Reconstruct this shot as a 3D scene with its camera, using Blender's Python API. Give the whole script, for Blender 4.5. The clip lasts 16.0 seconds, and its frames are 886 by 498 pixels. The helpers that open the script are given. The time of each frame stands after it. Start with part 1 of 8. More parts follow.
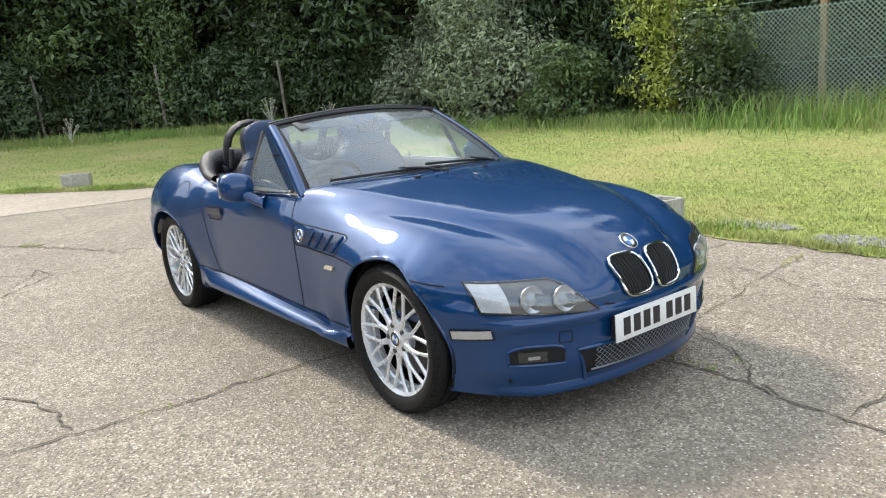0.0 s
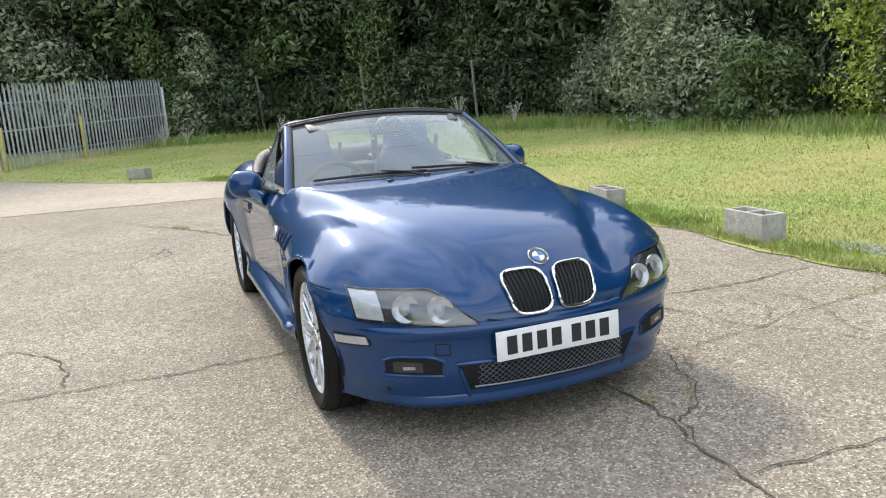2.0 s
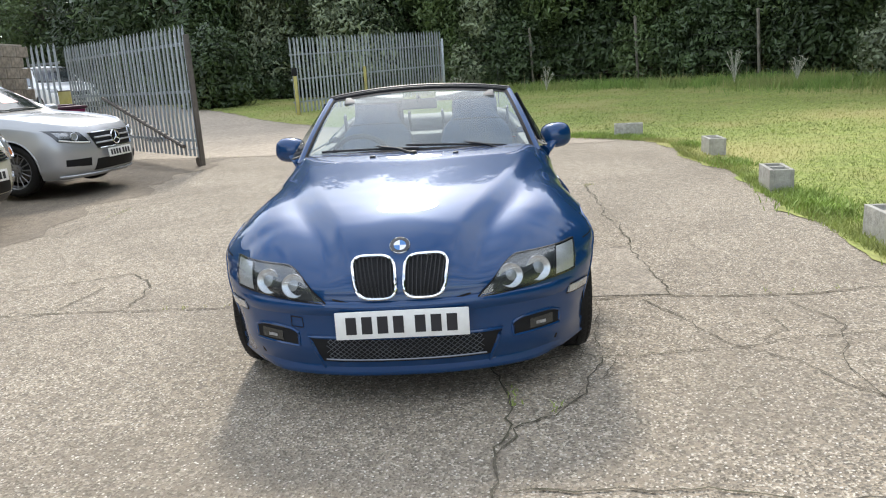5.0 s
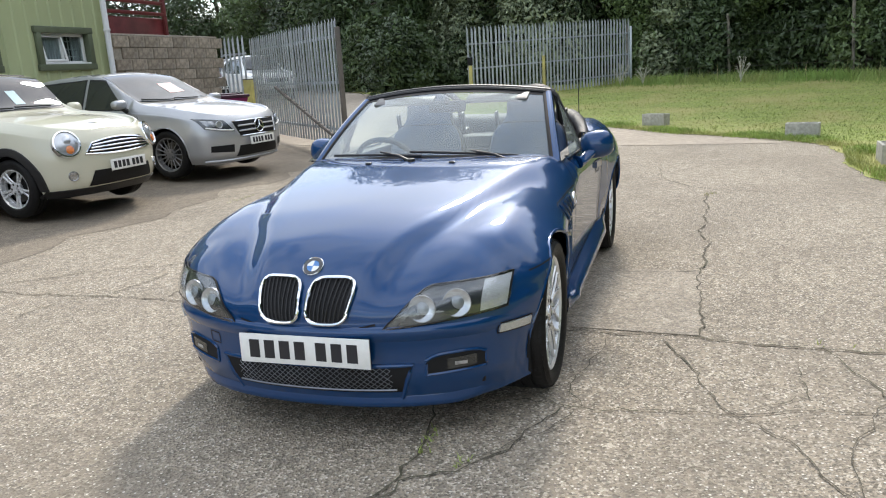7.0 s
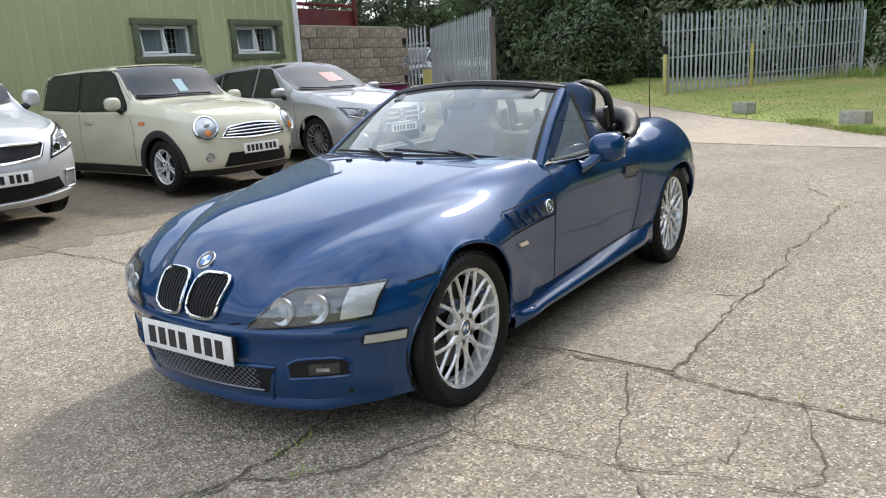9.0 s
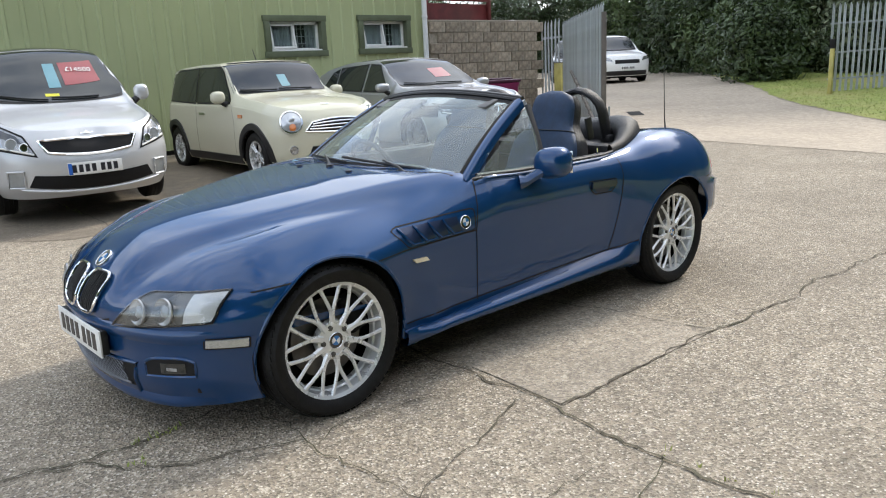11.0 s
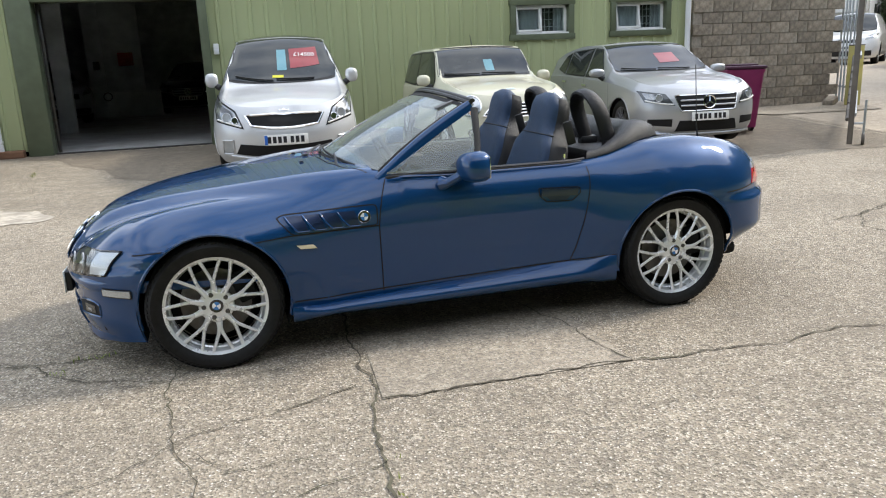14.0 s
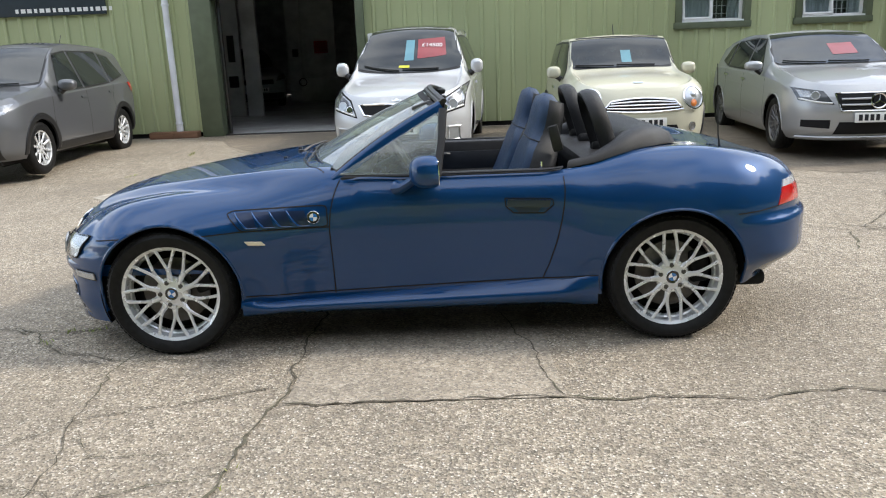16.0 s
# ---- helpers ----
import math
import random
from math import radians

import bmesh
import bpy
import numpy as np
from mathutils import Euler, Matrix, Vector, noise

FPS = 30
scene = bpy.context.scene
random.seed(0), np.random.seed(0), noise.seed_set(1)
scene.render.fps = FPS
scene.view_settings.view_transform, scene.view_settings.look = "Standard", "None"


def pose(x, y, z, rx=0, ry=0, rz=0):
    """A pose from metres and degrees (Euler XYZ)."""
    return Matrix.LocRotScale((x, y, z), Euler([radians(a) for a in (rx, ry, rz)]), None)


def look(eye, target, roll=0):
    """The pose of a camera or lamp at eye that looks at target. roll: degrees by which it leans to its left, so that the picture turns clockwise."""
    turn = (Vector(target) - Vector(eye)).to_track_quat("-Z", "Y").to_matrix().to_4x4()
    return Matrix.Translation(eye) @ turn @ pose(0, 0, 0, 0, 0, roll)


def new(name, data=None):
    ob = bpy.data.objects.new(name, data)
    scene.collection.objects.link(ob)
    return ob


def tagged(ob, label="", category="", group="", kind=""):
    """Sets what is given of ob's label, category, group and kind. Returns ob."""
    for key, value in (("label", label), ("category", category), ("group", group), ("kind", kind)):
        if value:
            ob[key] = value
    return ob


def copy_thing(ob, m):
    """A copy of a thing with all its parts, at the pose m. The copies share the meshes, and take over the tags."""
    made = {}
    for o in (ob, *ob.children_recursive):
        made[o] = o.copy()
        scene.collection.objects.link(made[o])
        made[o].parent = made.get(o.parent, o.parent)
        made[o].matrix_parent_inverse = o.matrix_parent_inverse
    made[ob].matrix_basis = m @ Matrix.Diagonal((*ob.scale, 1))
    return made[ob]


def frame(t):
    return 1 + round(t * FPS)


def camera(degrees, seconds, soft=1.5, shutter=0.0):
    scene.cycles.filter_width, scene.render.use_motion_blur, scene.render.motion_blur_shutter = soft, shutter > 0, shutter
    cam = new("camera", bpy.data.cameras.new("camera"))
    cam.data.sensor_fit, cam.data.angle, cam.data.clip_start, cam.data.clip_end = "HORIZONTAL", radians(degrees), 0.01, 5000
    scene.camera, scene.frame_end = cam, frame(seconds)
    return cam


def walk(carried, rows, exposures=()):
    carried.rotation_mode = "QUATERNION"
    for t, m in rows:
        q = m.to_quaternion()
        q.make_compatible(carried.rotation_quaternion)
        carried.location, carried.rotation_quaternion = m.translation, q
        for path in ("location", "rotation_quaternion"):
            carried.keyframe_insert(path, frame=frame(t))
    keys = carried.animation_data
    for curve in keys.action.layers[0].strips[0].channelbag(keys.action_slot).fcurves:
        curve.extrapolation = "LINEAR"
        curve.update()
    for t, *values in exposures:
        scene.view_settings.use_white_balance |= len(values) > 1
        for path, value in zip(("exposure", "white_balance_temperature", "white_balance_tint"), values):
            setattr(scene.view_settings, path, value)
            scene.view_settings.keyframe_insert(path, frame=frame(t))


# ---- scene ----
cam = camera(61.0, 16.0, 1.1)
PATH = [
    (0, (3.7, -2.405, 1.322), (2.155, -1.208, 0.897), -4.2),
    (0.5, (3.837, -2.158, 1.3), (2.206, -1.077, 0.885), -4.2),
    (1, (4.061, -1.888, 1.292), (2.353, -0.929, 0.886), -4.1),
    (1.5, (4.203, -1.615, 1.279), (2.425, -0.788, 0.883), -4.0),
    (2, (4.311, -1.34, 1.267), (2.479, -0.639, 0.878), -4.1),
    (2.5, (4.534, -1.05, 1.265), (2.661, -0.464, 0.879), -4.1),
    (3, (4.629, -0.779, 1.271), (2.724, -0.314, 0.88), -4.0),
    (3.5, (4.675, -0.524, 1.295), (2.745, -0.191, 0.889), -3.9),
    (4, (4.738, -0.223, 1.31), (2.794, -0.038, 0.881), -3.7),
    (4.2, (4.752, -0.114, 1.324), (2.805, 0.01, 0.884), -3.6),
    (6.3, (4.394, 0.927, 1.329), (2.491, 0.534, 0.856), -3.5),
    (6.5, (4.326, 1.025, 1.319), (2.435, 0.576, 0.847), -3.4),
    (7, (4.225, 1.295, 1.342), (2.377, 0.69, 0.873), -3.4),
    (7.5, (4.092, 1.593, 1.346), (2.304, 0.827, 0.882), -3.3),
    (8, (3.92, 1.809, 1.314), (2.205, 0.891, 0.851), -3.3),
    (8.5, (3.761, 2.058, 1.325), (2.116, 1.02, 0.862), -3.2),
    (9, (3.572, 2.331, 1.315), (1.981, 1.213, 0.848), -3.2),
    (9.5, (3.339, 2.532, 1.301), (1.795, 1.351, 0.829), -3.2),
    (9.7, (3.252, 2.61, 1.306), (1.729, 1.403, 0.832), -3.2),
    (11.8, (2.431, 3.651, 1.39), (1.338, 2.044, 0.918), -2.6),
    (12, (2.327, 3.775, 1.399), (1.283, 2.137, 0.924), -2.6),
    (12.5, (2.067, 3.959, 1.402), (1.141, 2.251, 0.925), -2.5),
    (13, (1.767, 4.08, 1.401), (0.966, 2.311, 0.92), -2.5),
    (13.5, (1.434, 4.226, 1.401), (0.767, 2.404, 0.915), -2.5),
    (14, (1.109, 4.307, 1.395), (0.58, 2.441, 0.905), -2.4),
    (14.5, (0.776, 4.29, 1.389), (0.384, 2.391, 0.896), -2.3),
    (15, (0.48, 4.308, 1.401), (0.218, 2.388, 0.905), -2.2),
    (15.5, (0.174, 4.327, 1.417), (0.046, 2.394, 0.919), -2.2),
    (16, (-0.143, 4.283, 1.4), (-0.127, 2.347, 0.899), -2.2),
]
walk(cam, [(t, look(eye, target, roll)) for t, eye, target, roll in PATH],
     ((0, 0.97), (3, 0.90), (7, 0.80), (9.5, 0.80), (13, 0.87), (16, 0.91)))

# ---- world and sun ----
SUN_EL, SUN_AZ = 40.0, 186.0          # degrees; azimuth from +x towards +y
world = bpy.data.worlds.new("world")
scene.world = world
world.use_nodes = True
wn = world.node_tree
sky = wn.nodes.new("ShaderNodeTexSky")
sky.sky_type = "NISHITA"
sky.sun_disc = False
sky.sun_elevation = radians(SUN_EL)
sky.sun_rotation = radians(90.0 - SUN_AZ)
sky.air_density, sky.dust_density, sky.ozone_density = 1.0, 1.0, 1.5
wn.nodes["Background"].inputs["Strength"].default_value = 0.18
# broken white cloud over the blue
wco = wn.nodes.new("ShaderNodeTexCoord")
wmap = wn.nodes.new("ShaderNodeMapping")
wmap.inputs["Scale"].default_value = (1.0, 1.0, 2.4)
wn.links.new(wco.outputs["Generated"], wmap.inputs["Vector"])
cloud = wn.nodes.new("ShaderNodeTexNoise")
cloud.inputs["Scale"].default_value, cloud.inputs["Detail"].default_value, cloud.inputs["Roughness"].default_value = 2.6, 7.0, 0.55
wn.links.new(wmap.outputs["Vector"], cloud.inputs["Vector"])
cramp = wn.nodes.new("ShaderNodeValToRGB")
cramp.color_ramp.elements[0].position, cramp.color_ramp.elements[1].position = 0.36, 0.62
cramp.color_ramp.elements[0].color, cramp.color_ramp.elements[1].color = (0.15, 0.15, 0.15, 1), (0.9, 0.9, 0.9, 1)
wn.links.new(cloud.outputs["Fac"], cramp.inputs["Fac"])
cmix = wn.nodes.new("ShaderNodeMix")
cmix.data_type = "RGBA"
cmix.inputs["B"].default_value = (6.6, 6.9, 7.3, 1)
wn.links.new(cramp.outputs["Color"], cmix.inputs["Factor"])
wn.links.new(sky.outputs["Color"], cmix.inputs["A"])
wn.links.new(cmix.outputs["Result"], wn.nodes["Background"].inputs["Color"])
lamp = bpy.data.lights.new("sun", "SUN")
lamp.energy, lamp.angle, lamp.color = 1.9, radians(9.0), (1.0, 0.94, 0.84)
sun = new("sun", lamp)
_a, _e = radians(SUN_AZ), radians(SUN_EL)
sun.matrix_world = look((0, 0, 0), (-math.cos(_a) * math.cos(_e), -math.sin(_a) * math.cos(_e), -math.sin(_e)))


# ---- building helpers ----
def part(name, bm, material, parent=None, label="", smooth=True, angle=40.0):
    """One mesh object out of a bmesh, under a thing or a part."""
    me = bpy.data.meshes.new(name)
    bm.normal_update()
    bm.to_mesh(me)
    bm.free()
    for m in (material if isinstance(material, (list, tuple)) else [material]):
        me.materials.append(m)
    if smooth:
        me.polygons.foreach_set("use_smooth", [True] * len(me.polygons))
        me.set_sharp_from_angle(angle=radians(angle))
    ob = new(name, me)
    ob.parent = parent
    if label:
        ob["label"] = label
    return ob


def share(name, ob, m, parent):
    """Another object on the mesh of ob."""
    o = new(name, ob.data)
    o.parent = parent
    o.matrix_basis = m
    if "label" in ob:
        o["label"] = ob["label"]
    return o


def thing(name, m=None, **tags):
    ob = new(name)
    ob.empty_display_size = 0.1
    if m is not None:
        ob.matrix_basis = m
    return tagged(ob, **tags)


def box(sx, sy, sz, at=(0, 0, 0), bevel=0.0, bm=None, turn=None, seg=2):
    """A bevelled box with its middle at at."""
    bm = bm if bm is not None else bmesh.new()
    b2 = bmesh.new()
    bmesh.ops.create_cube(b2, size=1.0, matrix=Matrix.Diagonal((sx, sy, sz, 1)))
    if bevel:
        bmesh.ops.bevel(b2, geom=list(b2.edges), offset=min(bevel, 0.45 * min(sx, sy, sz)), segments=seg, affect="EDGES", profile=0.5)
    join(bm, b2, Matrix.Translation(at) @ (turn if turn is not None else Matrix()))
    return bm


def join(bm, b2, m=None):
    """Adds the faces of b2 to bm."""
    if m is not None:
        bmesh.ops.transform(b2, matrix=m, verts=b2.verts)
    vs = [bm.verts.new(v.co) for v in b2.verts]
    b2.verts.index_update()
    for f in b2.faces:
        nf = bm.faces.new([vs[v.index] for v in f.verts])
        nf.material_index = f.material_index
    b2.free()
    return bm


def lathe(profile, n=32, axis="Z", bm=None, m=None):
    """Turns a profile of (radius, height) about an axis."""
    b2 = bmesh.new()
    rings = []
    for r, h in profile:
        if r < 1e-5:
            rings.append([b2.verts.new((0, 0, h))])
        else:
            rings.append([b2.verts.new((r * math.cos(2 * math.pi * k / n), r * math.sin(2 * math.pi * k / n), h)) for k in range(n)])
    for a, b in zip(rings, rings[1:]):
        for k in range(n):
            q = [a[k % len(a)], a[(k + 1) % len(a)], b[(k + 1) % len(b)], b[k % len(b)]]
            q = list(dict.fromkeys(q))
            if len(q) > 2:
                b2.faces.new(q)
    turn = {"Z": Matrix(), "Y": Matrix.Rotation(-math.pi / 2, 4, "X"), "X": Matrix.Rotation(math.pi / 2, 4, "Y")}[axis]
    bm = bm if bm is not None else bmesh.new()
    return join(bm, b2, (m if m is not None else Matrix()) @ turn)


def tube(points, radius, n=8, bm=None, closed=False, flat=1.0, up=(0, 0, 1), caps=True):
    """A round bar along points; radius may be a number or one for each point; flat squashes it along up."""
    bm = bm if bm is not None else bmesh.new()
    pts = [Vector(p) for p in points]
    rings = []
    for i, p in enumerate(pts):
        a = pts[i - 1] if (i or closed) else p
        b = pts[(i + 1) % len(pts)] if (i + 1 < len(pts) or closed) else p
        d = (b - a).normalized()
        u = Vector(up)
        u = u - d * u.dot(d)
        u = u.normalized() if u.length > 1e-4 else d.orthogonal().normalized()
        w = d.cross(u)
        r = radius[i] if isinstance(radius, (list, tuple)) else radius
        rings.append([bm.verts.new(p + w * (r * math.cos(2 * math.pi * k / n)) + u * (r * flat * math.sin(2 * math.pi * k / n))) for k in range(n)])
    for i in range(len(rings) - (0 if closed else 1)):
        a, b = rings[i], rings[(i + 1) % len(rings)]
        for k in range(n):
            bm.faces.new((a[k], a[(k + 1) % n], b[(k + 1) % n], b[k]))
    if caps and not closed:
        bm.faces.new(rings[0][::-1])
        bm.faces.new(rings[-1])
    return bm


def grid_mesh(rows, bm=None, close=False, flip=False):
    """Faces between rows of points."""
    bm = bm if bm is not None else bmesh.new()
    vs = [[bm.verts.new(p) for p in row] for row in rows]
    for a, b in zip(vs, vs[1:]):
        n = len(a)
        for k in range(n if close else n - 1):
            q = (a[k], a[(k + 1) % n], b[(k + 1) % n], b[k])
            bm.faces.new(q[::-1] if flip else q)
    return bm


def thick(bm, t):
    """Gives a sheet thickness, against its normals."""
    bm.normal_update()
    bmesh.ops.solidify(bm, geom=list(bm.faces), thickness=t)
    return bm


def prism(outline, depth, bm=None, m=None, bevel=0.0):
    """A flat outline of (x, y) pushed out along z."""
    b2 = bmesh.new()
    f = b2.faces.new([b2.verts.new((x, y, 0)) for x, y in outline])
    ret = bmesh.ops.extrude_face_region(b2, geom=[f])
    bmesh.ops.translate(b2, vec=(0, 0, depth), verts=[v for v in ret["geom"] if isinstance(v, bmesh.types.BMVert)])
    bmesh.ops.recalc_face_normals(b2, faces=b2.faces)
    if bevel:
        bmesh.ops.bevel(b2, geom=list(b2.edges), offset=bevel, segments=2, affect="EDGES", profile=0.5)
    bm = bm if bm is not None else bmesh.new()
    return join(bm, b2, m)


def curve(*pts):
    """A smooth function through (x, value) pairs."""
    xs = np.array([p[0] for p in pts], float)
    ys = np.array([p[1] for p in pts], float)
    d = np.diff(ys) / np.diff(xs)
    s = np.zeros(len(xs))
    s[0], s[-1] = d[0], d[-1]
    for i in range(1, len(xs) - 1):
        s[i] = 0 if d[i - 1] * d[i] <= 0 else 2 * d[i - 1] * d[i] / (d[i - 1] + d[i])

    def f(x):
        x = min(max(x, xs[0]), xs[-1])
        i = min(int(np.searchsorted(xs, x, "right")) - 1, len(xs) - 2)
        h = xs[i + 1] - xs[i]
        t = (x - xs[i]) / h
        return float((1 + 2 * t) * (1 - t) ** 2 * ys[i] + t * (1 - t) ** 2 * h * s[i] + t * t * (3 - 2 * t) * ys[i + 1] + t * t * (t - 1) * h * s[i + 1])
    return f


def ease(a, b, x):
    t = min(max((x - a) / (b - a), 0.0), 1.0)
    return t * t * (3 - 2 * t)


def ground_z(x, y):
    """The lie of the yard: level round the car, rising a little to the building and the far trees."""
    return (0.16 * ease(-3.5, -9.0, y) + 0.45 * ease(-9.0, -26.0, x) * ease(-14, -6, y) + 0.25 * ease(6, 13, y)
            + 0.36 * ease(-11.0, -21.0, x) * ease(-7.0, -13.0, y))


def along(pts, n):
    """n places along a polyline, evenly spread."""
    ps = [Vector(p) for p in pts]
    ls = [0.0]
    for a, b in zip(ps, ps[1:]):
        ls.append(ls[-1] + (b - a).length)
    out = []
    for i in range(n):
        t = ls[-1] * i / (n - 1)
        k = min(max(int(np.searchsorted(ls, t, "right")) - 1, 0), len(ps) - 2)
        f = (t - ls[k]) / max(ls[k + 1] - ls[k], 1e-9)
        out.append(ps[k].lerp(ps[k + 1], f))
    return out


# ---- materials ----
def nodes_of(name):
    m = bpy.data.materials.new(name)
    m.use_nodes = True
    return m, m.node_tree.nodes, m.node_tree.links, m.node_tree.nodes["Principled BSDF"]


def mat(name, color, rough=0.5, metal=0.0, var=0.15, scale=8.0, bump=0.0, bump_scale=60.0, coat=0.0, coat_rough=0.03, second=None, amount=0.5,
        stain_scale=1.2, spec=0.5, rand=0.0, detail=6.0, transmission=0.0, ior=1.45, rough_var=0.1, stretch=(1, 1, 1)):
    """Colour that varies at two scales, with a fine relief. second: a colour of stains; rand: how far pieces differ among themselves."""
    m, n, l, p = nodes_of(name)
    co = n.new("ShaderNodeTexCoord")
    mp = n.new("ShaderNodeMapping")
    mp.inputs["Scale"].default_value = stretch
    l.new(co.outputs["Object"], mp.inputs["Vector"])
    fine = n.new("ShaderNodeTexNoise")
    fine.inputs["Scale"].default_value, fine.inputs["Detail"].default_value = scale, detail
    l.new(mp.outputs["Vector"], fine.inputs["Vector"])
    big = n.new("ShaderNodeTexNoise")
    big.inputs["Scale"].default_value, big.inputs["Detail"].default_value = stain_scale, 5.0
    l.new(mp.outputs["Vector"], big.inputs["Vector"])
    ramp = n.new("ShaderNodeValToRGB")
    c = color
    ramp.color_ramp.elements[0].position, ramp.color_ramp.elements[1].position = 0.3, 0.7
    ramp.color_ramp.elements[0].color = (*[v * (1 - var) for v in c], 1)
    ramp.color_ramp.elements[1].color = (*[min(v * (1 + var), 1) for v in c], 1)
    l.new(fine.outputs["Fac"], ramp.inputs["Fac"])
    out = ramp.outputs["Color"]
    if second is not None:
        r2 = n.new("ShaderNodeValToRGB")
        r2.color_ramp.elements[0].position, r2.color_ramp.elements[1].position = 0.45, 0.65
        r2.color_ramp.elements[1].color = (amount, amount, amount, 1)
        r2.color_ramp.elements[0].color = (0, 0, 0, 1)
        l.new(big.outputs["Fac"], r2.inputs["Fac"])
        mix = n.new("ShaderNodeMix")
        mix.data_type = "RGBA"
        l.new(r2.outputs["Color"], mix.inputs["Factor"])
        l.new(out, mix.inputs["A"])
        mix.inputs["B"].default_value = (*second, 1)
        out = mix.outputs["Result"]
    if rand:
        info = n.new("ShaderNodeObjectInfo")
        hs = n.new("ShaderNodeHueSaturation")
        mr = n.new("ShaderNodeMapRange")
        mr.inputs["To Min"].default_value, mr.inputs["To Max"].default_value = 1 - rand, 1 + rand
        l.new(info.outputs["Random"], mr.inputs["Value"])
        l.new(mr.outputs["Result"], hs.inputs["Value"])
        l.new(out, hs.inputs["Color"])
        out = hs.outputs["Color"]
    l.new(out, p.inputs["Base Color"])
    rr = n.new("ShaderNodeMapRange")
    rr.inputs["To Min"].default_value, rr.inputs["To Max"].default_value = max(rough - rough_var, 0.0), min(rough + rough_var, 1)
    l.new(big.outputs["Fac"], rr.inputs["Value"])
    l.new(rr.outputs["Result"], p.inputs["Roughness"])
    p.inputs["Metallic"].default_value = metal
    p.inputs["Coat Weight"].default_value = coat
    p.inputs["Coat Roughness"].default_value = coat_rough
    p.inputs["Specular IOR Level"].default_value = spec
    p.inputs["Transmission Weight"].default_value = transmission
    p.inputs["IOR"].default_value = ior
    if bump:
        bt = n.new("ShaderNodeTexNoise")
        bt.inputs["Scale"].default_value, bt.inputs["Detail"].default_value = bump_scale, 4.0
        l.new(mp.outputs["Vector"], bt.inputs["Vector"])
        bp = n.new("ShaderNodeBump")
        bp.inputs["Strength"].default_value, bp.inputs["Distance"].default_value = bump, 0.01
        l.new(bt.outputs["Fac"], bp.inputs["Height"])
        l.new(bp.outputs["Normal"], p.inputs["Normal"])
    return m


def glass(name, color=(0.9, 0.95, 0.93), rough=0.0, mixing=0.12, sky_sheen=0.0):
    """Thin sheet glass: mostly see-through, with a mirror coat by Fresnel and a pale diffuse share painted in for
    reflected sky.
    """
    m, n, l, p = nodes_of(name)
    n.remove(p)
    tr = n.new("ShaderNodeBsdfTransparent")
    tr.inputs["Color"].default_value = (*color, 1)
    gl = n.new("ShaderNodeBsdfGlossy")
    gl.inputs["Roughness"].default_value = rough
    lw = n.new("ShaderNodeLayerWeight")
    lw.inputs["Blend"].default_value = 0.5
    pw = n.new("ShaderNodeMath")
    pw.operation = "POWER"
    pw.inputs[1].default_value = 4.0
    l.new(lw.outputs["Facing"], pw.inputs[0])
    fr = n.new("ShaderNodeMath")
    fr.operation = "MULTIPLY_ADD"
    fr.inputs[1].default_value, fr.inputs[2].default_value = 0.85, 0.085
    l.new(pw.outputs["Value"], fr.inputs[0])
    mx = n.new("ShaderNodeMixShader")
    l.new(fr.outputs["Value"], mx.inputs["Fac"])
    l.new(tr.outputs["BSDF"], mx.inputs[1])
    l.new(gl.outputs["BSDF"], mx.inputs[2])
    last = mx
    if sky_sheen:
        # milky layer whose colour imitates the sky mirrored in the glass
        df = n.new("ShaderNodeBsdfDiffuse")
        df.inputs["Color"].default_value = (0.60, 0.66, 0.65, 1)
        m2 = n.new("ShaderNodeMixShader")
        m2.inputs["Fac"].default_value = sky_sheen
        l.new(mx.outputs["Shader"], m2.inputs[1])
        l.new(df.outputs["BSDF"], m2.inputs[2])
        last = m2
    l.new(last.outputs["Shader"], n["Material Output"].inputs["Surface"])
    return m


def car_paint(name, color, metal=0.55, rough=0.32, flakes=0.35):
    m = mat(name, color, rough, metal, var=flakes * 0.25, scale=900.0, detail=1.0, coat=1.0, coat_rough=0.02, rough_var=0.03, stain_scale=3.0, spec=0.05)
    m.node_tree.nodes["Principled BSDF"].inputs["Coat IOR"].default_value = 1.5
    return m


BLUE = car_paint("topaz_blue_paint", (0.005, 0.043, 0.138), 0.22, 0.40)
SILVER = car_paint("silver_paint", (0.40, 0.41, 0.425), 0.6, 0.45)
SILVER2 = car_paint("bright_silver_paint", (0.55, 0.56, 0.575), 0.4, 0.45)
CREAM = car_paint("cream_paint", (0.56, 0.545, 0.43), 0.0, 0.4)
GREY_PAINT = car_paint("grey_paint", (0.14, 0.145, 0.155), 0.5, 0.35)
BLACK_PAINT = car_paint("black_paint", (0.008, 0.008, 0.009), 0.0, 0.3)
WHITE_PAINT = car_paint("white_paint", (0.78, 0.78, 0.77), 0.0, 0.4)
RUBBER = mat("tyre_rubber", (0.009, 0.009, 0.0095), 0.55, var=0.3, scale=40, bump=0.2, bump_scale=200, second=(0.022, 0.021, 0.019), amount=0.25, stain_scale=6, spec=0.25)
BLACK_PLASTIC = mat("black_plastic", (0.014, 0.014, 0.015), 0.45, var=0.2, scale=60, bump=0.1, bump_scale=400)
DARK_VOID = mat("underbody_dark", (0.006, 0.006, 0.006), 0.9, var=0.3)
GAP = mat("panel_gap", (0.004, 0.004, 0.005), 0.8, var=0.1)
ALLOY = mat("silver_alloy", (0.72, 0.74, 0.76), 0.28, 0.45, var=0.06, scale=30, coat=0.5, second=(0.66, 0.67, 0.69), amount=0.3, stain_scale=12)
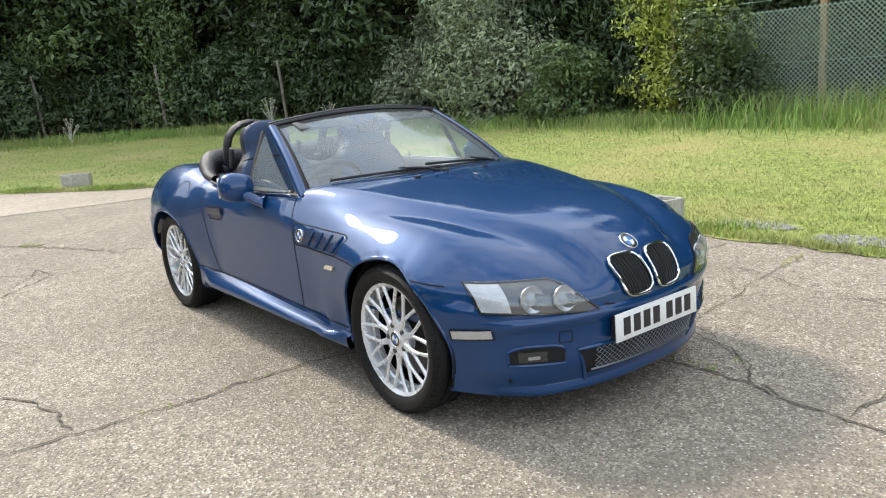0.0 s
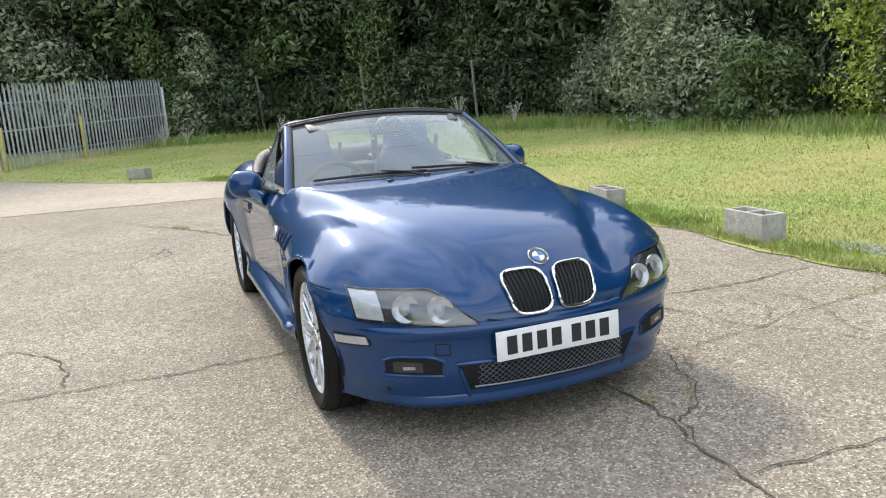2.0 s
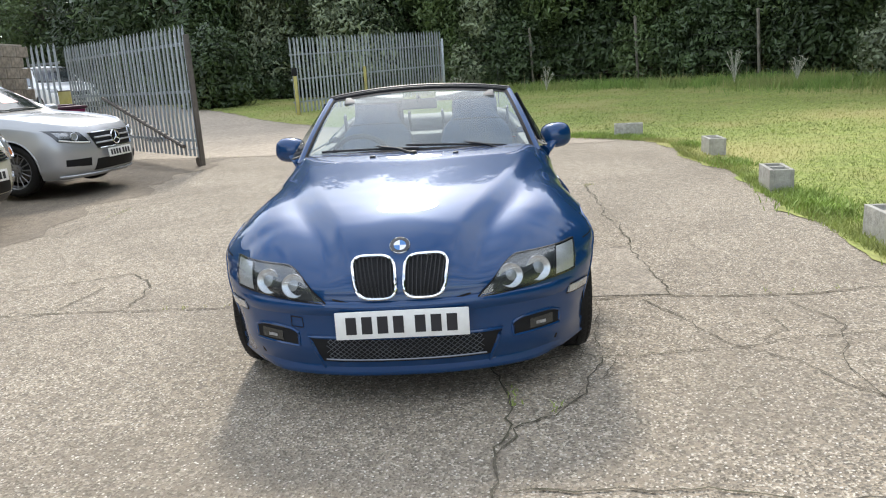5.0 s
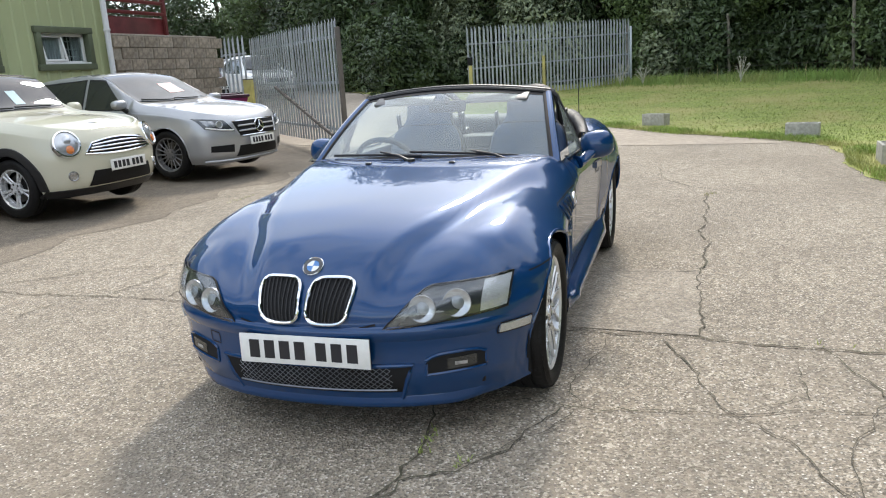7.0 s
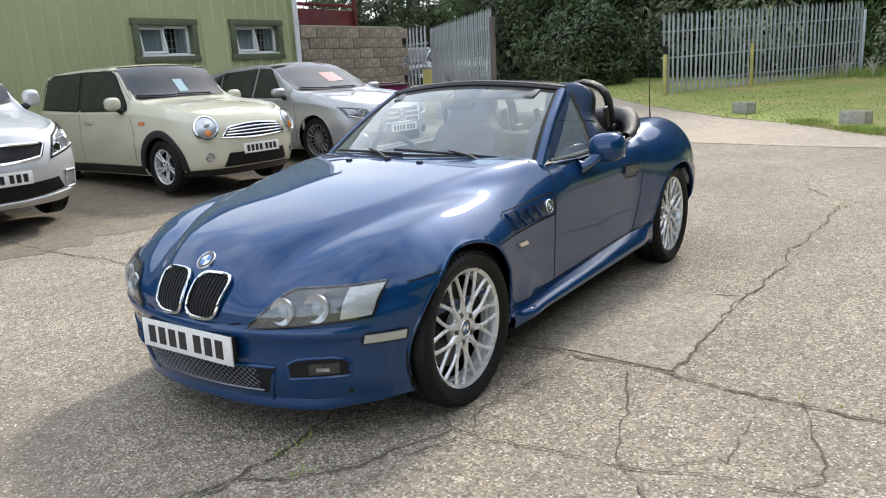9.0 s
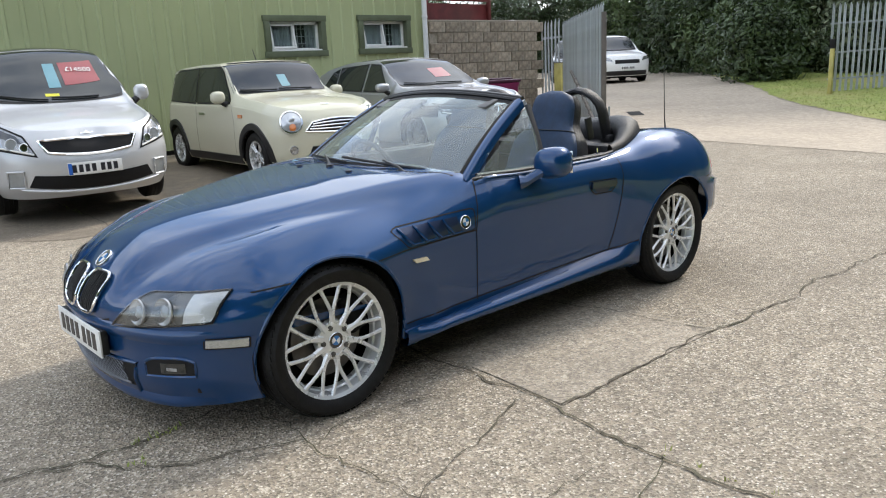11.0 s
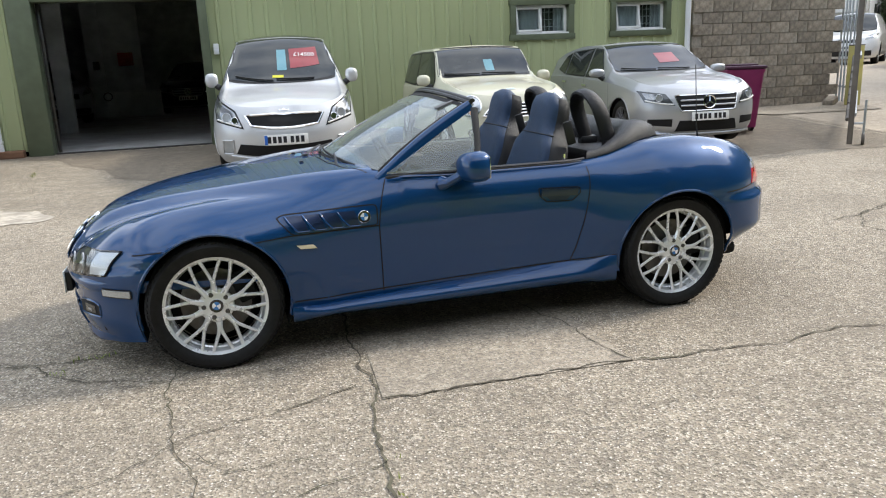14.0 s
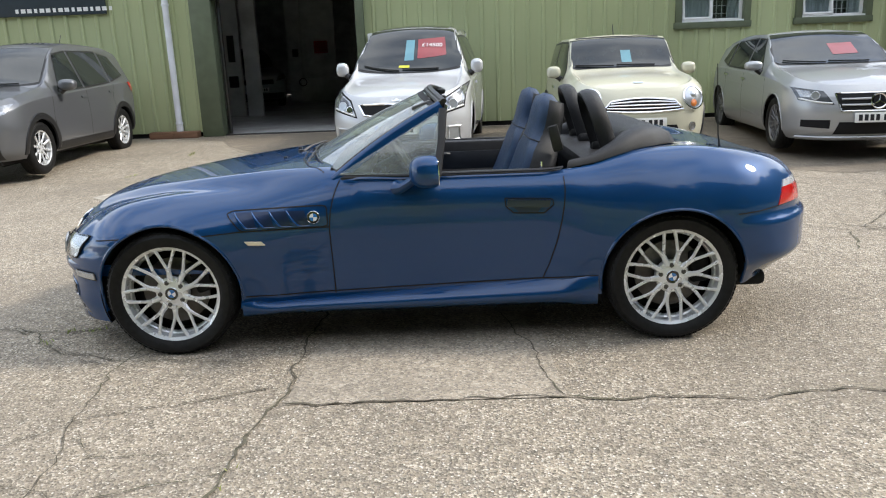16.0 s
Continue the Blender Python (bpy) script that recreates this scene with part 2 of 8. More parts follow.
CHROME = mat("chrome", (0.82, 0.83, 0.84), 0.08, 1.0, var=0.03, rough_var=0.03)
STEEL = mat("brake_steel", (0.11, 0.11, 0.11), 0.4, 0.9, var=0.25, scale=30, second=(0.11, 0.08, 0.06), amount=0.4, stain_scale=14)
VINYL = mat("black_vinyl", (0.012, 0.012, 0.014), 0.5, var=0.25, scale=25, bump=0.35, bump_scale=350)
LEATHER = mat("blue_leather", (0.012, 0.035, 0.085), 0.5, var=0.2, scale=25, bump=0.3, bump_scale=300)
LEATHER_DARK = mat("navy_trim", (0.008, 0.011, 0.018), 0.55, var=0.2, scale=25, bump=0.3, bump_scale=300)
CLEAR = glass("clear_glass", (0.76, 0.88, 0.85), sky_sheen=0.16)
LENS = glass("lamp_lens", (0.92, 0.94, 0.95), sky_sheen=0.0)
DARK_GLASS = mat("dark_car_glass", (0.020, 0.024, 0.025), 0.03, 0.0, var=0.2, ior=1.65, rough_var=0.03)
AMBER = mat("clear_repeater", (0.75, 0.66, 0.50), 0.2, coat=1.0, var=0.1)
LAMP_CLEAR = mat("ribbed_clear_lamp", (0.54, 0.55, 0.56), 0.2, 0.45, var=0.25, scale=120, coat=1.0, bump=0.3, bump_scale=150, stretch=(1, 1, 6))
LAMP_DARK = mat("lamp_housing", (0.075, 0.08, 0.085), 0.25, 0.6, var=0.2, coat=0.6)
REFLECTOR = mat("lamp_reflector", (0.56, 0.58, 0.60), 0.22, 0.65, var=0.1, scale=60)
LENS_SOLID = mat("solid_lens", (0.28, 0.30, 0.31), 0.08, 0.2, var=0.2, coat=1.0)
RED_LENS = mat("red_lens", (0.50, 0.012, 0.012), 0.15, var=0.15, coat=1.0, scale=60)
HANDLE_BLACK = mat("handle_blue_black", (0.012, 0.022, 0.05), 0.3, 0.2, coat=0.6, var=0.1)
MESH_GREY = mat("grey_wire", (0.22, 0.23, 0.25), 0.4, 0.8, var=0.15)
PLATE_WHITE = mat("plate_white", (0.78, 0.78, 0.76), 0.35, var=0.04, scale=30, second=(0.62, 0.6, 0.55), amount=0.25, stain_scale=12)
PLATE_BLACK = mat("plate_black", (0.02, 0.02, 0.025), 0.4, var=0.1)
PLATE_BLUE = mat("plate_band_blue", (0.03, 0.13, 0.5), 0.4, var=0.05)
# darkened copy of the blue paint, with the hollows' shade in its colour
SHADED_BLUE = mat("shaded_blue_paint", (0.006, 0.020, 0.065), 0.45, 0.4, var=0.1, coat=0.5)
PLASTIC_GREY = mat("grey_plastic", (0.10, 0.10, 0.10), 0.5, var=0.15, scale=40, bump=0.1, bump_scale=200)
LAMP_GREY2 = mat("dull_reflector", (0.32, 0.33, 0.34), 0.25, 0.4, var=0.3, scale=60, coat=1.0)


# ---- ground ----
def ground_material(name, base, light, dark, stone=70.0, stone_mix=0.55, bump=0.5, stain=0.5, pit_shade=0.7):
    """Worn concrete: pale and dark aggregate, blotches, fine relief."""
    m, n, l, p = nodes_of(name)
    co = n.new("ShaderNodeTexCoord")

    def noise_of(scale, detail, rough=0.6):
        t = n.new("ShaderNodeTexNoise")
        t.inputs["Scale"].default_value, t.inputs["Detail"].default_value, t.inputs["Roughness"].default_value = scale, detail, rough
        l.new(co.outputs["Object"], t.inputs["Vector"])
        return t.outputs["Fac"]

    def ramp_of(src, a, b, c0, c1):
        r = n.new("ShaderNodeValToRGB")
        r.color_ramp.elements[0].position, r.color_ramp.elements[1].position = a, b
        r.color_ramp.elements[0].color, r.color_ramp.elements[1].color = (*c0, 1), (*c1, 1)
        l.new(src, r.inputs["Fac"])
        return r.outputs["Color"]

    def mix_of(fac, a, b, kind="MIX"):
        x = n.new("ShaderNodeMix")
        x.data_type, x.blend_type = "RGBA", kind
        if isinstance(fac, float):
            x.inputs["Factor"].default_value = fac
        else:
            l.new(fac, x.inputs["Factor"])
        l.new(a, x.inputs["A"])
        if isinstance(b, tuple):
            x.inputs["B"].default_value = (*b, 1)
        else:
            l.new(b, x.inputs["B"])
        return x.outputs["Result"]
    vo = n.new("ShaderNodeTexVoronoi")
    vo.inputs["Scale"].default_value = stone
    l.new(co.outputs["Object"], vo.inputs["Vector"])
    sep = n.new("ShaderNodeSeparateColor")
    l.new(vo.outputs["Color"], sep.inputs["Color"])
    col = ramp_of(noise_of(9.0, 8.0), 0.35, 0.68, tuple(v * 0.86 for v in base), tuple(v * 1.12 for v in base))
    k = stone_mix
    col = mix_of(ramp_of(sep.outputs["Red"], 0.72, 0.80, (0, 0, 0), (k, k, k)), col, light)
    col = mix_of(ramp_of(sep.outputs["Green"], 0.70, 0.80, (0, 0, 0), (k, k, k)), col, dark)
    col = mix_of(ramp_of(noise_of(0.55, 6.0), 0.44, 0.66, (0, 0, 0), (stain, stain, stain)), col, tuple(v * 0.66 for v in base))
    col = mix_of(ramp_of(noise_of(2.3, 7.0, 0.7), 0.56, 0.72, (0, 0, 0), (0.45, 0.45, 0.45)), col, tuple(v * 0.7 for v in base))
    col = mix_of(ramp_of(noise_of(220.0, 3.0), 0.3, 0.7, (0.35, 0.35, 0.35), (0.65, 0.65, 0.65)), col, col, "OVERLAY")
    # worn areas with the shade of crumbled pits put into the colour, and scattered pale pebbles
    worn = n.new("ShaderNodeMath")
    worn.operation = "MULTIPLY"
    l.new(ramp_of(noise_of(21.0, 9.0, 0.80), 0.505, 0.585, (0, 0, 0), (pit_shade, pit_shade, pit_shade)), worn.inputs[0])
    l.new(ramp_of(noise_of(0.9, 5.0), 0.36, 0.60, (0.25, 0.25, 0.25), (1, 1, 1)), worn.inputs[1])
    col = mix_of(worn.outputs["Value"], col, tuple(v * 0.46 for v in base))
    v2 = n.new("ShaderNodeTexVoronoi")
    v2.inputs["Scale"].default_value = stone * 0.45
    l.new(co.outputs["Object"], v2.inputs["Vector"])
    s2 = n.new("ShaderNodeSeparateColor")
    l.new(v2.outputs["Color"], s2.inputs["Color"])
    peb = n.new("ShaderNodeMath")
    peb.operation = "MULTIPLY"
    l.new(ramp_of(v2.outputs["Distance"], 0.16, 0.26, (1, 1, 1), (0, 0, 0)), peb.inputs[0])
    l.new(ramp_of(s2.outputs["Blue"], 0.76, 0.80, (0, 0, 0), (0.85, 0.85, 0.85)), peb.inputs[1])
    col = mix_of(peb.outputs["Value"], col, tuple(min(v * 1.12, 0.8) for v in light))
    l.new(col, p.inputs["Base Color"])
    p.inputs["Roughness"].default_value = 0.88
    p.inputs["Specular IOR Level"].default_value = 0.25
    add = n.new("ShaderNodeMath")
    add.operation = "ADD"
    l.new(noise_of(60.0, 5.0), add.inputs[0])
    l.new(vo.outputs["Distance"], add.inputs[1])
    bp = n.new("ShaderNodeBump")
    bp.inputs["Strength"].default_value, bp.inputs["Distance"].default_value = bump, 0.008
    l.new(add.outputs["Value"], bp.inputs["Height"])
    l.new(bp.outputs["Normal"], p.inputs["Normal"])
    return m


CONCRETE = ground_material("worn_concrete", (0.405, 0.360, 0.295), (0.70, 0.65, 0.575), (0.12, 0.108, 0.09), 110.0, 0.55, 0.9, 0.45, 0.85)
CONCRETE_FINE = ground_material("smooth_concrete", (0.41, 0.368, 0.308), (0.60, 0.56, 0.50), (0.18, 0.165, 0.145), 100.0, 0.5, 0.5, 0.5)
CONCRETE_FAR = ground_material("road_concrete", (0.46, 0.41, 0.345), (0.54, 0.49, 0.43), (0.30, 0.26, 0.22), 60.0, 0.3, 0.3, 0.3, 0.3)
CONCRETE_OILY = ground_material("oil_dulled_concrete", (0.300, 0.262, 0.213), (0.48, 0.44, 0.37), (0.09, 0.08, 0.07), 130.0, 0.4, 0.5, 0.5, 0.5)
CRACK = mat("crack_dirt", (0.105, 0.090, 0.066), 0.95, var=0.5, scale=30, second=(0.07, 0.08, 0.03), amount=0.4, stain_scale=1.6)
LAWN = mat("mown_lawn", (0.275, 0.315, 0.085), 0.95, var=0.4, scale=14, bump=0.9, bump_scale=70, second=(0.42, 0.36, 0.15), amount=0.7, stain_scale=0.45)
BLADE = mat("grass_blades", (0.285, 0.345, 0.090), 0.7, var=0.4, scale=3, second=(0.47, 0.41, 0.17), amount=0.6, stain_scale=0.45)
TALL = mat("tall_grass", (0.19, 0.29, 0.065), 0.75, var=0.4, scale=2, second=(0.40, 0.36, 0.15), amount=0.55, stain_scale=0.5)
WEED = mat("weed_green", (0.25, 0.34, 0.07), 0.65, var=0.4, scale=4)


def spread(lo, hi, near, far_step):
    """Coordinates that are close together near the middle and wide apart far out."""
    out = [v for v in np.arange(-near, near + 0.01, 0.5)]
    v, step = near, 0.8
    while v < hi:
        step = min(step * 1.25, far_step)
        v += step
        out.append(v)
    v, step = -near, 0.8
    while v > lo:
        step = min(step * 1.25, far_step)
        v -= step
        out.insert(0, v)
    return out


xs_, ys_ = spread(-900, 900, 26, 150), spread(-900, 900, 26, 150)
tagged(part("ground", grid_mesh([[(x, y, ground_z(x, y)) for x in xs_] for y in ys_]), CONCRETE), label="worn pebbly concrete yard with cracks and stains", kind="structure")

# edge of the lawn: along the yard, then round to the far fence
LAWN_EDGE = [(40, 3.0), (6, 2.80), (1.7, 2.76), (0.45, 2.80), (-0.5, 2.86), (-2.4, 2.98), (-3.8, 3.18), (-5.3, 3.05), (-6.8, 3.28), (-7.8, 2.85), (-8.6, 2.1), (-9.4, 1.15), (-11.3, -0.42), (-12.1, -1.5), (-16, -5.2), (-19, -7.4), (-24, -11.5)]


def inside_lawn(x, y):
    if y > 3.3:
        return True
    for (x0, y0), (x1, y1) in zip(LAWN_EDGE, LAWN_EDGE[1:]):
        if x1 <= x <= x0:
            return y > y0 + (y1 - y0) * (x - x0) / (x1 - x0)
    return False


def slab(name, outline, material, label, lift=0.004, cut=0.5, mutual=None):
    """A sheet over the ground inside an outline, following its lie."""
    bm = bmesh.new()
    bm.faces.new([bm.verts.new((x, y, 0)) for x, y in outline])
    bmesh.ops.triangulate(bm, faces=bm.faces)
    for _ in range(6):
        long = [e for e in bm.edges if e.calc_length() > cut]
        if not long:
            break
        bmesh.ops.subdivide_edges(bm, edges=long, cuts=1)
        bmesh.ops.triangulate(bm, faces=bm.faces)
    for v in bm.verts:
        v.co.z = ground_z(v.co.x, v.co.y) + lift
    bm.normal_update()
    for f in bm.faces:
        if f.normal.z < 0:
            f.normal_flip()
    return tagged(part(name, bm, material), label=label, kind="structure")


rng = np.random.default_rng(4)
edge = []
for p in along([(a, b, 0) for a, b in LAWN_EDGE[1:]], 260):
    wob = 0.16 * noise.noise(Vector((p.x * 1.7, p.y * 1.7, 7.0))) + 0.07 * noise.noise(Vector((p.x * 6.0, p.y * 6.0, 1.0)))
    edge.append((p.x + float(rng.normal(0, 0.012)), p.y + wob + float(rng.normal(0, 0.02))))
slab("lawn", edge + [(-40, -14), (-40, 30), (12, 30), (12, 3.1)], LAWN, "rough mown grass with bare straw-coloured patches", 0.007, 1.6)
slab("road", [(-8.95, -9.0), (-8.45, -3.0), (-7.75, 0.6), (-7.62, 2.75)] + [(x + 0.1, y) for x, y in LAWN_EDGE[10:]] + [(-30, -20), (-30, -34), (-26, -34), (-12.4, -10.5), (-11.6, -8.4)], CONCRETE_FAR, "pale smooth concrete road leading out past the gate", 0.004, 1.2)
slab("pavement", [(-0.60, -0.55), (0.45, -0.60), (0.575, 1.395), (-0.61, 1.41)], CONCRETE_FINE, "paler smooth concrete slab", 0.004, 0.4)


rim_ = [(-8.40 + 11.6 * i / 60, -3.95 + 0.55 * noise.noise(Vector((i * 0.23, 2.0, 0))) + 0.22 * noise.noise(Vector((i * 0.9, 5.0, 0)))) for i in range(61)]
slab("pavement", rim_[:49] + [(1.25, -4.3), (1.7, -4.9), (1.9, -5.6), (2.5, -6.1), (2.7, -6.8), (3.2, -7.4), (3.5, -8.1), (4.2, -8.5), (4.6, -8.85), (-7.80, -8.85), (-8.6, -7.4)], CONCRETE_OILY, "oil-darkened worn concrete where the cars are parked", 0.0035, 0.8)


# cracks and joints, from end to end on the ground
def crack(pts, width, name="crack", rough=0.018, seed=1):
    r = random.Random(seed)
    ps = along([(a, b, 0) for a, b in pts], max(6, int(sum((Vector(a) - Vector(b)).length for a, b in zip(pts, pts[1:])) / 0.045)))
    bm = bmesh.new()
    prev, drift = None, 0.0
    for i, p in enumerate(ps):
        d = ps[min(i + 1, len(ps) - 1)] - ps[max(i - 1, 0)]
        w = Vector((-d.y, d.x, 0)).normalized()
        drift = drift * 0.8 + r.gauss(0, rough) * 0.6
        q = p + w * drift
        a = width * r.uniform(0.35, 1.25) * (0.4 if i in (0, len(ps) - 1) else 1)
        pair = []
        for e in (-a / 2, a / 2):
            c = q + w * e
            pair.append(bm.verts.new((c.x, c.y, ground_z(c.x, c.y) + 0.0065)))
        if prev:
            bm.faces.new((prev[0], pair[0], pair[1], prev[1]))
        prev = pair
    bm.normal_update()
    for f in bm.faces:
        if f.normal.z < 0:
            f.normal_flip()
    tagged(part(name, bm, CRACK, smooth=False), label="dark earth-filled crack across the concrete", kind="structure")


CRACKS = [
    ([(0.5, -8.5), (0.42, -5.0), (0.40, -3.0), (0.38, -2.2), (0.39, -1.83), (0.41, -1.47), (0.42, -0.92), (0.47, -0.63), (0.55, 0.1), (0.59, 0.78), (0.61, 1.35), (0.64, 1.81), (0.66, 2.1), (0.63, 2.66)], 0.030),
    ([(0.22, -3.39), (-0.22, -2.77), (-0.42, -2.38), (-0.51, -2.21), (-0.33, -2.04), (-0.1, -1.9), (0.05, -1.86), (0.34, -1.87)], 0.026),
    ([(1.6, -2.75), (0.92, -2.63), (0.45, -2.56), (0.37, -2.36), (-0.2, -2.25)], 0.018),
    ([(-5.28, -1.3), (-4.6, -0.9), (-3.88, -0.6), (-3.58, -0.26), (-3.54, 0.3), (-3.6, 0.64)], 0.026), ([(-2.66, -1.69), (-3.2, -1.21), (-3.63, -1.3)], 0.024),
    ([(-3.4, -4.1), (-4.02, -3.43), (-4.38, -3.02), (-5.19, -2.57), (-5.7, -2.25), (-5.95, -1.8)], 0.028), ([(-4.15, -2.4), (-4.2, -2.65), (-4.5, -2.9)], 0.022),
    ([(-2.9, -1.6), (-3.17, -1.45), (-3.6, -1.25)], 0.026), ([(-6.4, -1.9), (-5.7, -1.54), (-4.8, -0.96), (-4.4, -0.8)], 0.022),
    ([(-8.95, -8.5), (-8.57, -3.89), (-8.38, -2.58), (-8.1, -1.3), (-7.8, 0.2), (-7.65, 1.25), (-7.6, 2.7)], 0.030),
    ([(1.55, 0.35), (1.74, 0.41), (1.95, 0.42), (2.15, 0.38), (2.3, 0.32), (2.52, 0.32), (3.1, 0.28), (4.0, 0.1)], 0.026),
    ([(1.49, 0.86), (1.73, 0.77), (2.02, 0.56), (2.12, 0.42), (2.3, 0.32)], 0.022), ([(2.54, 0.34), (2.56, 0.63), (2.59, 0.76), (2.67, 1.21), (2.7, 2.4)], 0.026),
    ([(0.66, 1.9), (1.17, 2.06), (1.38, 1.98), (1.75, 1.84), (2.1, 1.79), (2.7, 1.6)], 0.014),
    ([(0.66, 1.2), (1.04, 1.34), (1.33, 1.42), (1.46, 1.57), (1.62, 1.67), (1.86, 1.77), (2.3, 2.1)], 0.018),
    ([(1.55, 0.35), (1.42, 0.68), (1.46, 0.92), (1.41, 1.31), (1.39, 1.55), (1.35, 1.72), (1.31, 2.02), (1.25, 2.6)], 0.017),
    ([(0.60, 0.97), (0.9, 0.93), (1.16, 0.84), (1.33, 0.84), (1.45, 0.93), (1.71, 0.80), (2.0, 0.56)], 0.010),
    ([(0.89, 1.8), (1.24, 1.79), (1.35, 1.58)], 0.010),
    ([(-3.35, 1.51), (-2.01, 1.47), (-0.93, 1.45), (-0.62, 1.41), (0.0, 1.405), (0.58, 1.405)], 0.026), ([(-0.42, 0.2), (-0.45, 0.6), (-0.52, 0.85), (-0.56, 1.03), (-0.62, 1.40)], 0.018),
    ([(-4.28, 1.13), (-3.9, 1.33), (-3.6, 1.6), (-3.52, 2.03), (-3.34, 2.96)], 0.026), ([(-3.35, 1.51), (-3.38, 2.2), (-3.34, 3.0)], 0.014),
    ([(-3.54, -0.52), (-4.15, -0.71), (-4.8, -1.0), (-5.45, -1.49)], 0.024), ([(-6.0, -2.35), (-6.44, -1.62), (-7.0, -0.8)], 0.022),
    ([(-3.2, -4.0), (-3.65, -3.43), (-4.17, -2.51)], 0.024), ([(-3.18, -1.29), (-2.96, -0.72)], 0.024), ([(-3.3, -1.3), (-3.71, -1.72), (-4.2, -2.3)], 0.022),
    ([(-2.0, -8.0), (-1.9, -5.5), (-2.1, -3.6), (-3.4, -3.5)], 0.020), ([(4.1, -4.6), (3.5, -6.0), (3.7, -7.9)], 0.016), ([(3.3, -4.6), (2.6, -5.3), (1.9, -5.9)], 0.016), ([(-6.0, 0.2), (-5.2, 1.0), (-4.28, 1.13)], 0.016)]
for k, (pts, w) in enumerate(CRACKS):
    crack(pts, w * 0.42, seed=k)

# pale patch of spilt mortar
slab("patch", [(3.30 + 0.42 * math.cos(a) * (1 + 0.25 * math.sin(3 * a)), -4.05 + 0.40 * math.sin(a) * (1 + 0.2 * math.cos(5 * a))) for a in [2 * math.pi * i / 26 for i in range(26)]], mat("mortar_patch", (0.46, 0.41, 0.335), 0.9, var=0.3, scale=14, second=(0.30, 0.265, 0.22), amount=0.9, stain_scale=5), "pale rough mortar patch", 0.0065, 0.5)


# loose gravel where the grass gives out
GRAVEL = mat("grey_gravel", (0.34, 0.33, 0.32), 0.9, var=0.45, scale=35, second=(0.20, 0.19, 0.18), amount=0.5, stain_scale=9)
for gx, gy, ga, gb in ((0.50, 3.36, 0.34, 0.13), (1.38, 3.18, 0.30, 0.16), (-2.05, 3.15, 0.14, 0.09)):
    slab("gravel_bed", [(gx + ga * math.cos(a) * (1 + 0.2 * math.sin(4 * a)), gy + gb * math.sin(a) * (1 + 0.25 * math.cos(3 * a))) for a in [2 * math.pi * i / 22 for i in range(22)]], GRAVEL, "bare grey gravelly patch in the grass", 0.011, 0.3)
    bm = bmesh.new()
    rg = random.Random(int(gx * 100))
    for k in range(260):
        a, e = rg.uniform(0, 6.28), math.sqrt(rg.random())
        z = rg.uniform(0.008, 0.020)
        x, y = gx + ga * e * math.cos(a), gy + gb * e * math.sin(a)
        box(z * 1.6, z * 1.2, z, (x, y, ground_z(x, y) + 0.014), 0.25 * z, bm, Matrix.Rotation(rg.uniform(0, 6), 4, "Z") @ Matrix.Rotation(rg.uniform(-0.5, 0.5), 4, "X"), 1)
    tagged(part("gravel", bm, GRAVEL, smooth=False), label="loose grey gravel in the grass", category="gravel", kind="stuff")


# ---- grass ----
def blades(name, spots, height, width, material, label, lean=0.5, seed=3):
    """Many single blades as one mesh: spots is an array of x, y."""
    r = np.random.default_rng(seed)
    n = len(spots)
    ang = r.uniform(0, 2 * np.pi, n)
    h = height * r.uniform(0.45, 1.25, n)
    w = width * r.uniform(0.6, 1.4, n)
    la = r.uniform(0, 2 * np.pi, n)
    ll = lean * h * r.uniform(0.2, 1.0, n)
    z = np.array([ground_z(x, y) for x, y in spots]) + 0.01
    a = np.stack([spots[:, 0] - np.cos(ang) * w / 2, spots[:, 1] - np.sin(ang) * w / 2, z], 1)
    b = np.stack([spots[:, 0] + np.cos(ang) * w / 2, spots[:, 1] + np.sin(ang) * w / 2, z], 1)
    m1 = np.stack([spots[:, 0] + np.cos(la) * ll * 0.35 - np.cos(ang) * w * 0.35, spots[:, 1] + np.sin(la) * ll * 0.35 - np.sin(ang) * w * 0.35, z + h * 0.6], 1)
    m2 = m1 + np.stack([np.cos(ang) * w * 0.7, np.sin(ang) * w * 0.7, h * 0], 1)
    t = np.stack([spots[:, 0] + np.cos(la) * ll, spots[:, 1] + np.sin(la) * ll, z + h], 1)
    v = np.stack([a, b, m1, m2, t], 1).reshape(-1, 3)
    i = np.arange(n) * 5
    faces = [f for k in i.tolist() for f in ((k, k + 1, k + 3, k + 2), (k + 2, k + 3, k + 4))]
    me = bpy.data.meshes.new(name)
    me.from_pydata(v.tolist(), [], faces)
    me.materials.append(material)
    return tagged(new(name, me), label=label, category="grass", kind="stuff")


def scatter(n, x0, x1, y0, y1, test, seed):
    r = np.random.default_rng(seed)
    p = np.stack([r.uniform(x0, x1, n), r.uniform(y0, y1, n)], 1)
    return np.array([q for q in p if test(q[0], q[1])])


blades("grass", scatter(330000, -15, 3.5, 2.4, 11, lambda x, y: inside_lawn(x, y) and rng.random() < min(1.0, (2.6 / math.hypot(x - 1.0, y - 1.5)) ** 1.25), 5), 0.030, 0.007, BLADE, "short mown grass blades, green and straw", 1.9, 6)
blades("grass", scatter(60000, -24, -4, -8, 13, lambda x, y: inside_lawn(x, y) and (x < -7 or y > 7), 7), 0.032, 0.014, BLADE, "short mown grass blades, green and straw", 1.9, 8)
clumps = [(p.x + float(rng.normal(0, 0.14)), p.y + 0.26 + float(rng.normal(0, 0.13))) for p in along([(a, b, 0) for a, b in LAWN_EDGE[1:13]], 26000) if noise.noise(Vector((p.x * 1.3, p.y * 1.3, 9.0))) > 0.10]
